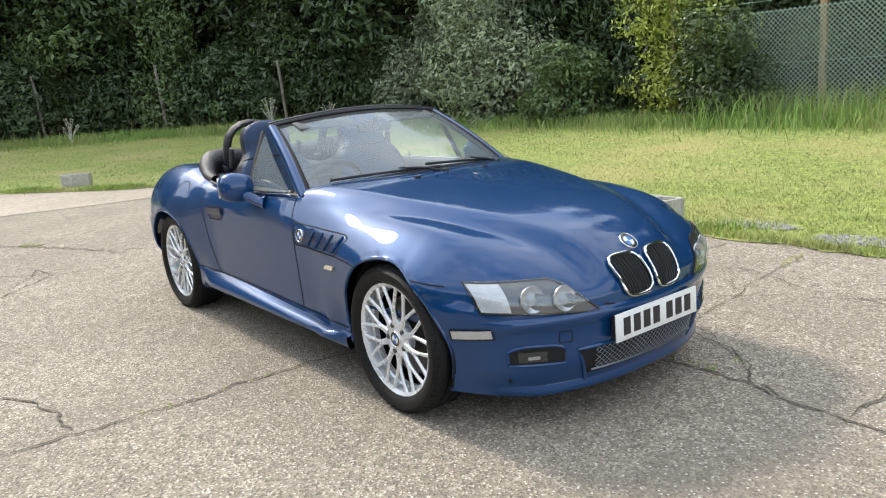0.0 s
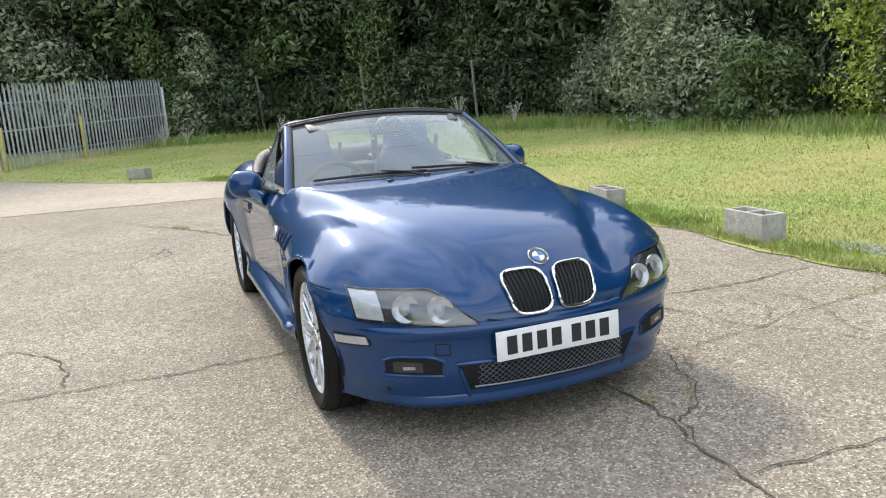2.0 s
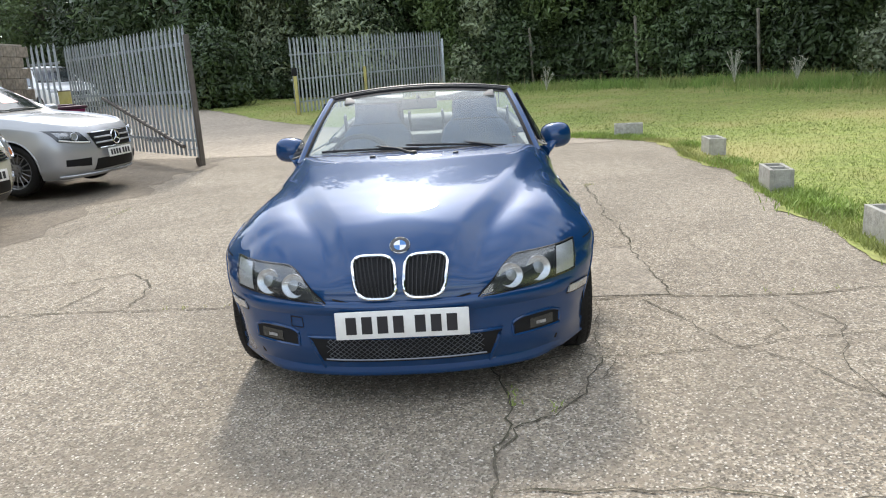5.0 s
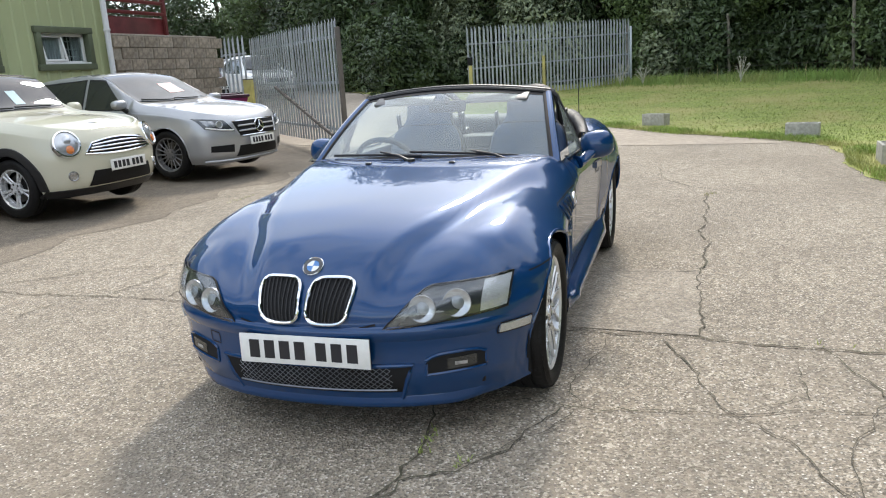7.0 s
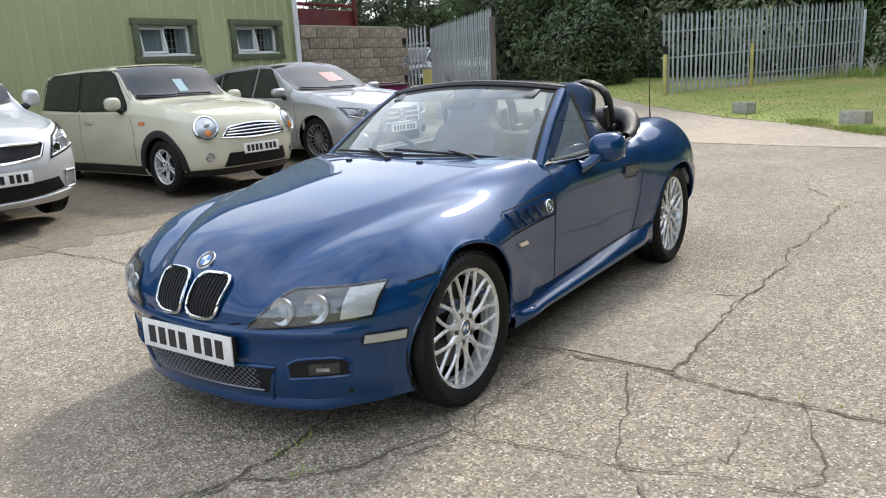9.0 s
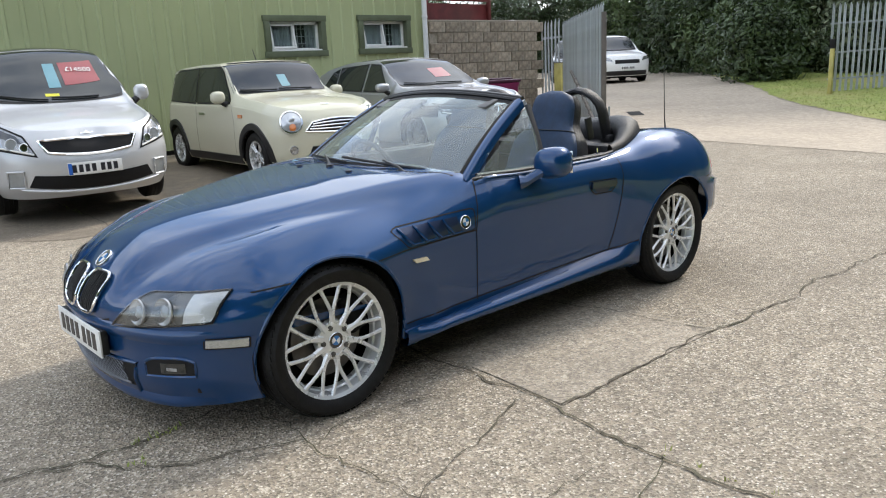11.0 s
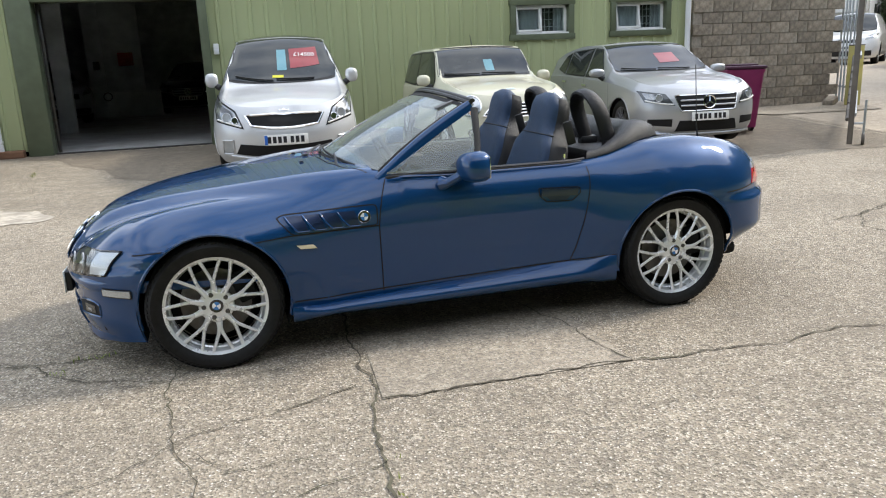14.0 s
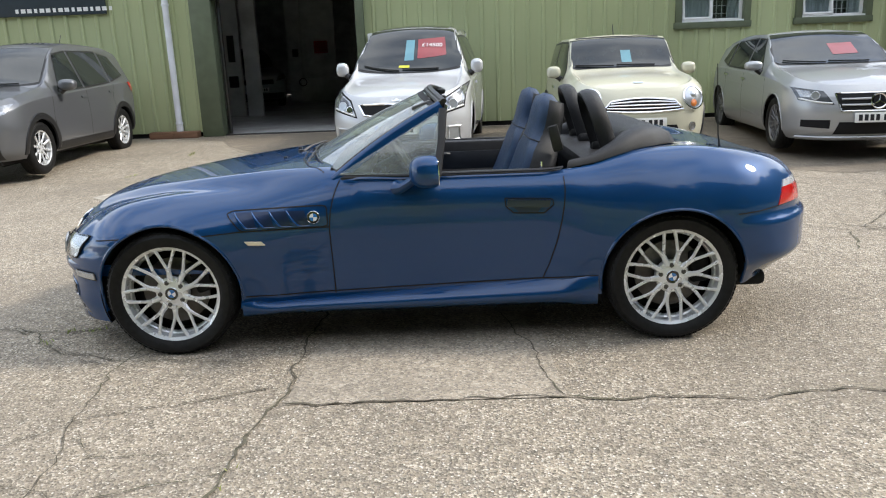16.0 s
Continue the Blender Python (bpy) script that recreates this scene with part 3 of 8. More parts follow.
blades("edge_weeds", np.array(clumps), 0.070, 0.010, WEED, "lush green weeds along the edge of the concrete", 1.1, 19)
near_edge = [(p.x + float(rng.normal(0, 0.10)), p.y + 0.03 + abs(float(rng.normal(0, 0.12)))) for p in along([(a, b, 0) for a, b in LAWN_EDGE[1:13]], 11000)]
blades("grass_edge", np.array(near_edge), 0.055, 0.007, BLADE, "uneven grass fringe along the concrete", 1.0, 9)
moss = []
for pts, w in CRACKS:
    for p in along([(a, b, 0) for a, b in pts], 90):
        if noise.noise(Vector((p.x * 1.1, p.y * 1.1, 3.0))) > 0.36:
            for _ in range(3):
                moss.append((p.x + float(rng.normal(0, 0.014)), p.y + float(rng.normal(0, 0.014))))
blades("weeds", np.array(moss), 0.022, 0.007, BLADE, "small green weeds growing in the cracks", 1.2, 10)

# past x = -2.5 the hedge is unseen, added as a dark band to reflect
HEDGE_LINE = [(-24.5, -9.0), (-24.2, -1.0), (-23.6, 2.5), (-22.2, 6.0), (-19.0, 10.0), (-14.5, 12.3), (-8.0, 12.6), (-3.0, 12.4), (6, 12.6), (16, 12.8)]
tall = []
for p in along([(a, b, 0) for a, b in HEDGE_LINE[1:]], 30000):
    dens = 0.9
    tall.append((p.x + 1.3 + float(rng.normal(0, 0.75)) - (0.0 if p.x < -16 else 0.9), p.y - (0.2 if p.x < -19 else 1.5) + float(rng.normal(0, 0.65))))
blades("tall_grass", np.array(tall), 0.27, 0.016, TALL, "tall green and straw grass below the hedge", 1.1, 12)
seedy = [(x, y) for x, y in tall[::70]]
blades("dry_stems", np.array(seedy), 0.60, 0.010, mat("dry_stems", (0.40, 0.32, 0.18), 0.8, var=0.3, scale=3), "dry straw-coloured grass stems", 0.25, 13)
reeds = scatter(2600, -4.9, 2.3, 10.2, 12.2, lambda x, y: True, 15)
blades("reeds", reeds, 0.60, 0.016, TALL, "long reedy grass at the foot of the wire fence", 0.55, 16)


# ---- trees and shrubs ----
LEAF_DARK = mat("leaves_dark", (0.052, 0.080, 0.030), 0.42, var=0.5, scale=1.5, rand=0.25, second=(0.025, 0.042, 0.012), amount=0.6, stain_scale=0.5)
LEAF_MID = mat("leaves_mid", (0.090, 0.130, 0.045), 0.42, var=0.45, scale=1.8, rand=0.25, second=(0.05, 0.08, 0.022), amount=0.5, stain_scale=0.6)
LEAF_LIGHT = mat("leaves_light", (0.30, 0.36, 0.06), 0.6, var=0.35, scale=2.5, rand=0.15, second=(0.12, 0.17, 0.03), amount=0.5, stain_scale=0.8)
LEAF_GREY = mat("leaves_grey", (0.25, 0.29, 0.17), 0.45, var=0.35, scale=2.0, rand=0.2, second=(0.06, 0.085, 0.04), amount=0.5, stain_scale=0.8)
BARK = mat("bark", (0.075, 0.060, 0.045), 0.9, var=0.4, scale=9, bump=0.7, bump_scale=25, stretch=(1, 1, 0.2))


def leaf_mesh(name, blobs, count, size, seed, material, droop=0.2):
    """A crown of single leaves in and on a set of ellipsoids (x, y, z, rx, ry, rz)."""
    r = np.random.default_rng(seed)
    vol = np.array([b[3] * b[4] * b[5] for b in blobs]) ** 0.7
    pick = r.choice(len(blobs), count, p=vol / vol.sum())
    B = np.array(blobs)[pick]
    d = r.normal(size=(count, 3))
    d /= np.linalg.norm(d, axis=1, keepdims=True)
    rad = 1.0 - 0.45 * r.random(count) ** 2.2 + r.normal(0, 0.05, count)
    lump = 1 + 0.22 * np.sin(d[:, 0] * 7 + B[:, 0] * 3) * np.sin(d[:, 1] * 6 + B[:, 1]) + 0.14 * np.sin(d[:, 2] * 9 + B[:, 2] * 2)
    c = B[:, :3] + d * B[:, 3:] * (rad * lump)[:, None]
    c[:, 2] = np.maximum(c[:, 2], 0.05)
    nrm = d + r.normal(0, 0.75, (count, 3)) + np.array([0, 0, 0.45])
    nrm /= np.linalg.norm(nrm, axis=1, keepdims=True)
    t = np.cross(nrm, r.normal(size=(count, 3)))
    t /= np.linalg.norm(t, axis=1, keepdims=True)
    b = np.cross(nrm, t)
    L = size * r.uniform(0.6, 1.4, count)[:, None]
    q = np.stack([c - t * L, c + b * L * 0.42 - nrm * L * 0.12, c + t * L, c - b * L * 0.42 - nrm * L * 0.12], 1).reshape(-1, 3)
    i = np.arange(count) * 4
    me = bpy.data.meshes.new(name)
    me.from_pydata(q.tolist(), [], np.stack([i, i + 1, i + 2, i + 3], 1).tolist())
    me.materials.append(material)
    return me


def tree(height, spread_r, seed, material, count=9000, size=0.13, clear=0.25):
    """A tapered trunk with limbs and a crown of single leaves."""
    r = random.Random(seed)
    t = thing("tree", None, label="tall dark green broadleaf tree in a dense wood", category="tree", group="trees behind the fence")
    bm = bmesh.new()
    top = Vector((r.uniform(-0.4, 0.4), r.uniform(-0.4, 0.4), height * 0.86))
    trunk = [Vector((0, 0, -0.2)), Vector((r.uniform(-0.2, 0.2), r.uniform(-0.2, 0.2), height * 0.3)), top * 0.7, top]
    tube(trunk, [0.20, 0.15, 0.09, 0.02], 8, bm)
    blobs = []
    for k in range(15):
        f = clear + (1 - clear) * (k + 0.5) / 15
        a = 2.4 * k + r.uniform(-0.4, 0.4)
        reach = spread_r * (1 - abs(f - 0.45) * 1.1) * r.uniform(0.5, 1.0)
        st = Vector((0, 0, height * f * 0.8))
        en = Vector((math.cos(a) * reach, math.sin(a) * reach, height * f))
        tube([st, st.lerp(en, 0.5) + Vector((0, 0, 0.15)), en], [0.07, 0.045, 0.012], 5, bm)
        s = r.uniform(0.75, 1.25)
        blobs.append((en.x, en.y, en.z, spread_r * 0.42 * s, spread_r * 0.42 * s, height * 0.11 * s))
    part("trunk", bm, BARK, t)
    ob = new("crown", leaf_mesh("crown", blobs, count, size, seed, material))
    ob.parent = t
    return t


def shrub(w, h, seed, material, count=4500, size=0.085, label="dense dark green hedge shrub", flat=0.8):
    r = random.Random(seed)
    t = thing("shrub", None, label=label, category="shrub", group="hedge shrubs")
    bm = bmesh.new()
    blobs = []
    for k in range(9):
        a = 2.4 * k
        en = Vector((math.cos(a) * w * r.uniform(0.15, 0.62), math.sin(a) * w * flat * r.uniform(0.15, 0.62), h * r.uniform(0.2, 0.88)))
        tube([Vector((0.05 * math.cos(a), 0.05 * math.sin(a), -0.1)), Vector((en.x * 0.5, en.y * 0.5, en.z * 0.6)), en], [0.035, 0.022, 0.006], 5, bm)
        s = r.uniform(0.8, 1.25)
        blobs.append((en.x, en.y, en.z, w * 0.36 * s, w * 0.36 * flat * s, h * 0.24 * s))
    blobs.append((0, 0, h * 0.25, w * 0.7, w * 0.6, h * 0.26))
    part("stem", bm, BARK, t)
    ob = new("foliage", leaf_mesh("foliage", blobs, count, size, seed, material))
    ob.parent = t
    # sprays that stand out of the outline
    return t


kinds = [tree(11.0, 3.4, 21, LEAF_DARK, 11000, 0.14), tree(9.0, 3.0, 22, LEAF_MID, 9500, 0.13), tree(12.5, 3.6, 23, LEAF_DARK, 12000, 0.15)]
bushes = [shrub(1.9, 2.9, 31, LEAF_DARK, 6500, 0.09), shrub(1.7, 3.4, 32, LEAF_MID, 6500, 0.09), shrub(1.6, 2.2, 33, LEAF_DARK, 5200, 0.08)]
r_ = random.Random(8)
first = {}
for k, p in enumerate(along([(a, b, 0) for a, b in HEDGE_LINE], 27)):
    back = Vector((p.x + 3, p.y - 6, 0)).normalized()
    x, y = p.x + back.x * r_.uniform(2.5, 4.0), p.y + back.y * r_.uniform(2.5, 4.0)
    j = k % 3
    m = Matrix.Translation((x, y, ground_z(x, y))) @ Matrix.Rotation(r_.uniform(0, 6.28), 4, "Z")
    if j in first:
        o = copy_thing(kinds[j], m)
    else:
        kinds[j].matrix_basis, first[j] = m, 1
        o = kinds[j]
    s = r_.uniform(0.85, 1.12)
    o.scale = (s, s, s)
for k, p in enumerate(along([(a, b, 0) for a, b in HEDGE_LINE], 27)):
    back = Vector((p.x + 3, p.y - 6, 0)).normalized()
    x, y = p.x + back.x * 8.5, p.y + back.y * 8.5
    o = copy_thing(kinds[(k + 1) % 3], Matrix.Translation((x, y, ground_z(x, y))) @ Matrix.Rotation(k * 1.7, 4, "Z"))
    o.scale = (1.15, 1.15, 1.15)
# the depth of the wood
rows = []
for k, p in enumerate(along([(a, b, 0) for a, b in HEDGE_LINE], 120)):
    back = Vector((p.x + 3, p.y - 6, 0)).normalized()
    q = p + back * (9.5 + 0.8 * noise.noise(Vector((k * 0.3, 0, 0))))
    col = []
    for j in range(13):
        z = j / 12 * (9.0 + 1.6 * noise.noise(Vector((k * 0.22, 5.0, 0))))
        w = 1.3 * noise.noise(Vector((k * 0.35, z * 0.6, 2.0)))
        col.append((q.x + back.x * w, q.y + back.y * w, z - 0.1))
    rows.append(col)
bm = grid_mesh(rows)
thick(bm, 0.4)
tagged(part("backdrop", bm, LEAF_DARK), label="dark depth of the wood behind the hedge", kind="structure")
first = {}
for k, p in enumerate(along([(a, b, 0) for a, b in HEDGE_LINE], 46)):
    back = Vector((p.x + 3, p.y - 6, 0)).normalized()
    d = r_.uniform(0.5, 2.0)
    x, y = p.x + back.x * d, p.y + back.y * d
    j = k % 3
    m = Matrix.Translation((x, y, ground_z(x, y) - 0.05)) @ Matrix.Rotation(r_.uniform(0, 6.28), 4, "Z")
    if j in first:
        o = copy_thing(bushes[j], m)
    else:
        bushes[j].matrix_basis, first[j] = m, 1
        o = bushes[j]
    s = r_.uniform(0.85, 1.2)
    o.scale = (s, s, s * r_.uniform(0.9, 1.15))


def loose(name_label, m, w, h, seed, material, count, size, flat=0.9):
    o = shrub(w, h, seed, material, count, size, name_label, flat)
    o.matrix_basis = m
    return o


loose("tall grey-green shrub with upright sprays", pose(-11.6, 11.6, 0.2), 2.5, 4.6, 41, LEAF_GREY, 12000, 0.075)
loose("grey-green shrub with upright sprays", pose(-15.0, 11.6, 0.2), 1.7, 3.4, 47, LEAF_GREY, 7000, 0.075)
loose("bright yellow-green climbing shrub on the wire fence", pose(-5.9, 11.9, 0.2), 1.75, 3.2, 42, LEAF_LIGHT, 11000, 0.06)
loose("rounded dark green shrub in front of the fence", pose(-4.75, 11.2, 0.2), 1.15, 2.3, 43, LEAF_MID, 6500, 0.06)
loose("low green bramble shrub by the grass", pose(-8.6, 11.2, 0.2), 1.5, 1.7, 44, LEAF_MID, 6000, 0.07)
loose("grey-green willow shrub by the steel fence", pose(-25.0, 0.6, 0.15), 1.7, 3.9, 45, LEAF_GREY, 7000, 0.10)
# two added shrubs whose pale leaves imitate sun glare over the foliage
loose("tall grey-green shrub behind the steel fence, pale for the sun's glare", pose(-25.2, -3.6, 0.3), 2.6, 7.5, 51, LEAF_GREY, 13000, 0.12)
loose("tall grey-green shrub by the road, pale for the sun's glare", pose(-25.8, -7.2, 0.4), 2.4, 6.5, 52, LEAF_GREY, 11000, 0.12)
loose("trimmed dark hedge by the road", pose(-21.0, -8.2, 0.4), 2.0, 2.6, 46, LEAF_DARK, 9000, 0.09)
loose("trimmed dark hedge by the road", pose(-24.5, -10.2, 0.6), 2.2, 3.2, 48, LEAF_MID, 9000, 0.10)
loose("trimmed dark hedge by the road", pose(-28.5, -13.4, 0.7), 2.4, 3.6, 49, LEAF_MID, 8000, 0.11)
for k, (x, y, s) in enumerate(((-33, -17, 0.9), (-38, -23, 1.0), (-44, -30, 1.0), (-44, -38, 1.0), (-36, -42, 1.1), (-30, -44, 1.0), (-48, -26, 1.1), (-24, -40, 1.0), (-20, -30, 0.9), (-31, -14, 1.0))):
    o = copy_thing(kinds[k % 3], Matrix.Translation((x, y, 0.5)) @ Matrix.Rotation(k * 2.1, 4, "Z"))
    o.scale = (s, s, s)
# thick growth that closes the view down the road
far_line = along([(a, b, 0) for a, b in ((-27.5, -12.0), (-34, -17.5), (-44, -27), (-46, -40), (-34, -47), (-22, -44), (-16, -34), (-13.5, -24))], 34)
for k, p in enumerate(far_line):
    o = copy_thing(bushes[k % 3], Matrix.Translation((p.x, p.y, 0.5)) @ Matrix.Rotation(k * 1.3, 4, "Z"))
    o.scale = (1.5, 1.5, 1.5)
    o = copy_thing(bushes[(k + 1) % 3], Matrix.Translation((p.x * 1.06, p.y * 1.06, 0.5)) @ Matrix.Rotation(k * 2.3, 4, "Z"))
    o.scale = (2.0, 2.0, 2.3)
# pale-flowered weeds by the hedge
for x, y, h in ((-18.4, 8.4, 0.95), (-21.9, -0.4, 0.7), (-22.0, 0.3, 0.6), (-17.0, 9.6, 0.7), (-20.9, 3.2, 0.75)):
    bm = bmesh.new()
    rr = random.Random(int(x * 10))
    for k in range(16):
        a, e = rr.uniform(0, 6.28), rr.uniform(0.05, 0.28)
        z = h * rr.uniform(0.5, 1.0)
        tube([(0, 0, 0), (e * 0.4 * math.cos(a), e * 0.4 * math.sin(a), z * 0.6), (e * math.cos(a), e * math.sin(a), z)], 0.006, 4, bm)
        for _ in range(5):
            c = rr.uniform(0.012, 0.026)
            box(c, c, c * 0.6, (e * math.cos(a) + rr.uniform(-0.035, 0.035), e * math.sin(a) + rr.uniform(-0.035, 0.035), z + rr.uniform(-0.03, 0.03)), bm=bm)
    o = part("weed", bm, mat("pale_seed_heads", (0.45, 0.44, 0.36), 0.9, var=0.3, scale=12), None)
    o.matrix_basis = pose(x + 0.4, y - 0.3, ground_z(x, y) + 0.05)
    tagged(o, label="tall pale weed with seed heads", category="weed", group="weeds by the hedge")


# ---- building ----
GREEN = mat("green_cladding", (0.38, 0.42, 0.235), 0.45, var=0.05, scale=2.0, second=(0.31, 0.345, 0.19), amount=0.5, stain_scale=0.8, stretch=(1, 1, 0.25), spec=0.4)
DARKGREEN = mat("dark_green_trim", (0.105, 0.125, 0.075), 0.5, var=0.12, scale=6, second=(0.07, 0.085, 0.05), amount=0.4)
WHITE_TRIM = mat("white_upvc", (0.72, 0.73, 0.72), 0.4, var=0.06, scale=8, second=(0.55, 0.55, 0.52), amount=0.3, stain_scale=3)
CURTAIN = mat("pale_curtain", (0.52, 0.53, 0.55), 0.9, var=0.15, scale=6, stretch=(6, 1, 0.3))
ROOM = mat("room_shade_grey", (0.10, 0.10, 0.10), 0.9, var=0.2)
PIPE = mat("white_pipe", (0.70, 0.72, 0.74), 0.35, var=0.06, second=(0.50, 0.50, 0.48), amount=0.35, stain_scale=2.5)
WOOD = mat("old_timber", (0.20, 0.105, 0.06), 0.85, var=0.35, scale=7, bump=0.5, bump_scale=30, stretch=(0.3, 2, 2))
WINDOW_GLASS = glass("window_glass", (0.75, 0.80, 0.80))
WALL_Y = -9.0


def cladding(name, x0, x1, z0, z1, parent=None):
    """Ribbed steel sheet that faces the yard."""
    xs = []
    x = math.floor(x0 / 0.26) * 0.26
    while x < x1 + 0.3:
        for dx, dy in ((0.0, 0.0), (0.165, 0.0), (0.185, 0.028), (0.225, 0.028), (0.245, 0.0)):
            if x0 < x + dx < x1:
                xs.append((x + dx, WALL_Y + dy))
        x += 0.26
    xs = [(x0, WALL_Y)] + xs + [(x1, WALL_Y)]
    bm = grid_mesh([[(a, b, z0) for a, b in xs], [(a, b, z1) for a, b in xs]], flip=True)
    bm.normal_update()
    if sum((f.normal.y for f in bm.faces)) < 0:
        bmesh.ops.reverse_faces(bm, faces=bm.faces)
    thick(bm, 0.012)
    return tagged(part(name, bm, GREEN, parent, smooth=False), label="pale green ribbed steel cladding", kind="structure")


Z0, Z1 = 0.24, 4.3
WINDOWS = [(-5.36, -4.10, 1.66, 2.38), (-7.40, -6.12, 1.67, 2.40)]
n = 1
for x0, x1, z0, z1 in ((-7.86, -7.40, Z0, Z1), (-7.40, -6.12, Z0, 1.67), (-7.40, -6.12, 2.40, Z1), (-6.12, -5.36, Z0, Z1), (-5.36, -4.10, Z0, 1.66), (-5.36, -4.10, 2.38, Z1), (-4.10, 1.15, Z0, Z1), (1.15, 3.70, 2.74, Z1), (4.06, 13.0, Z0, Z1)):
    cladding("wall_%d" % n, x0, x1, z0, z1)
    n += 1
# inner skin behind the sheet, footing, end wall, roof
tagged(part("wall_10", box(0.10, 14.9, 4.1, (-7.80, -16.55, 2.25)), GREEN), label="pale green steel end wall", kind="structure")
tagged(part("wall_11", box(8.9, 0.10, 0.20, (-3.36, WALL_Y - 0.09, 0.16), 0.01), DARK_VOID), label="dark recessed footing under the cladding", kind="structure")
tagged(part("wall_12", box(8.9, 0.10, 0.20, (8.53, WALL_Y - 0.09, 0.16), 0.01), DARK_VOID), label="dark recessed footing under the cladding", kind="structure")
tagged(part("roof", box(21.3, 15.5, 0.12, (2.65, -16.55, 4.36), 0.02), DARKGREEN), label="flat green steel roof", kind="structure")
tagged(part("wall_13", box(0.12, 14.9, 4.1, (13.0, -16.55, 2.25)), GREEN), label="green steel end wall", kind="structure")
tagged(part("wall_14", box(21, 0.12, 4.1, (2.6, -24.06, 2.25)), GREEN), label="green steel back wall", kind="structure")

for k, (x0, x1, z0, z1) in enumerate(WINDOWS):
    w = thing("window_%d" % (k + 1), None, label="white casement window in a deep dark green surround", kind="structure")
    fw, out, deep = 0.105, 0.06, 0.15
    for nm, sx, sz, cx, cz in (("surround", x1 - x0 + 0.04, fw, (x0 + x1) / 2, z1 - fw / 2), ("surround", x1 - x0 + 0.04, fw, (x0 + x1) / 2, z0 + fw / 2), ("surround", fw, z1 - z0 - 2 * fw, x0 + fw / 2, (z0 + z1) / 2), ("surround", fw, z1 - z0 - 2 * fw, x1 - fw / 2, (z0 + z1) / 2)):
        part(nm, box(sx, deep + out, sz, (cx, WALL_Y + out - (deep + out) / 2, cz), 0.006), DARKGREEN, w)
    a0, a1, b0, b1 = x0 + fw, x1 - fw, z0 + fw, z1 - fw
    yb = WALL_Y - deep + 0.06
    mid = (a0 + a1) / 2
    fr = bmesh.new()
    for sx, sz, cx, cz in ((a1 - a0, 0.05, mid, b0 + 0.025), (a1 - a0, 0.05, mid, b1 - 0.025), (0.05, b1 - b0, a0 + 0.025, (b0 + b1) / 2), (0.05, b1 - b0, a1 - 0.025, (b0 + b1) / 2), (0.055, b1 - b0, mid, (b0 + b1) / 2)):
        box(sx, 0.06, sz, (cx, yb, cz), 0.004, fr)
    part("window_frame", fr, WHITE_TRIM, w)
    part("window_sill", box(a1 - a0 + 0.02, 0.12, 0.03, (mid, yb + 0.07, b0 + 0.012), 0.005), WHITE_TRIM, w)
    for c in ((a0 + mid) / 2, (a1 + mid) / 2):
        g = part("pane", box((a1 - a0) / 2 - 0.06, 0.006, b1 - b0 - 0.08, (c, yb, (b0 + b1) / 2)), WINDOW_GLASS, w)
        g.visible_shadow = False
    # security bars behind one light, curtain behind the other
    bars = bmesh.new()
    for i in range(5):
        tube([(a0 + 0.06 + 0.09 * i, yb - 0.03, b0), (a0 + 0.06 + 0.09 * i, yb - 0.03, b1)], 0.008, 6, bars)
    for i in range(3):
        tube([(a0, yb - 0.03, b0 + 0.13 * (i + 1)), (mid, yb - 0.03, b0 + 0.13 * (i + 1))], 0.007, 6, bars)
    part("security_bars", bars, WHITE_TRIM, w)
    rows = [[(mid + 0.0 + (a1 - mid) * i / 40 * (1 - 0.06 * j / 6), yb - 0.022 + 0.008 * math.sin(i * 1.3), b1 - (b1 - b0) * j / 6) for i in range(41)] for j in range(7)]
    part("curtain", grid_mesh(rows), CURTAIN, w)
    rows = [[(a0 + (mid - a0) * 0.45 * i / 20, yb - 0.055 + 0.010 * math.sin(i * 1.5), b1 - (b1 - b0) * j / 6) for i in range(21)] for j in range(7)]
    part("curtain", grid_mesh(rows), CURTAIN, w)
    # one top-hung light stands ajar
    sw_, sh_ = (a1 - mid) - 0.03, (b1 - b0) - 0.07
    sash = bmesh.new()
    for sx, sz, cx, cz in ((sw_, 0.035, 0, -0.018), (sw_, 0.035, 0, -sh_ + 0.018), (0.035, sh_, -sw_ / 2 + 0.018, -sh_ / 2), (0.035, sh_, sw_ / 2 - 0.018, -sh_ / 2)):
        box(sx, 0.03, sz, (cx, 0, cz), 0.004, sash)
    so = part("sash", sash, WHITE_TRIM, w)
    so.matrix_basis = Matrix.Translation(((a1 + mid) / 2, yb + 0.05, b1 - 0.035)) @ Matrix.Rotation(0.20, 4, "X")
    # dark sheet behind the panes, the unlit room's shade put into its colour
    part("dark_room", box(a1 - a0 + 0.1, 0.02, b1 - b0 + 0.1, (mid, yb - 0.28, (b0 + b1) / 2)), ROOM, w)


def downpipe(x, z0):
    d = thing("downpipe", None, label="white plastic rainwater downpipe fixed to the cladding", category="downpipe", group="downpipes")
    part("pipe", lathe([(0.0, z0), (0.058, z0), (0.058, z0 + 0.10), (0.052, z0 + 0.105), (0.052, 4.25)], 20, "Z", None, Matrix.Translation((x, WALL_Y + 0.105, 0))), PIPE, d)
    for z in (z0 + 0.12, 2.35, 3.4):
        part("bracket", lathe([(0.06, z), (0.063, z + 0.004), (0.063, z + 0.036), (0.06, z + 0.04)], 20, "Z", None, Matrix.Translation((x, WALL_Y + 0.105, 0))), PIPE, d)
    return d


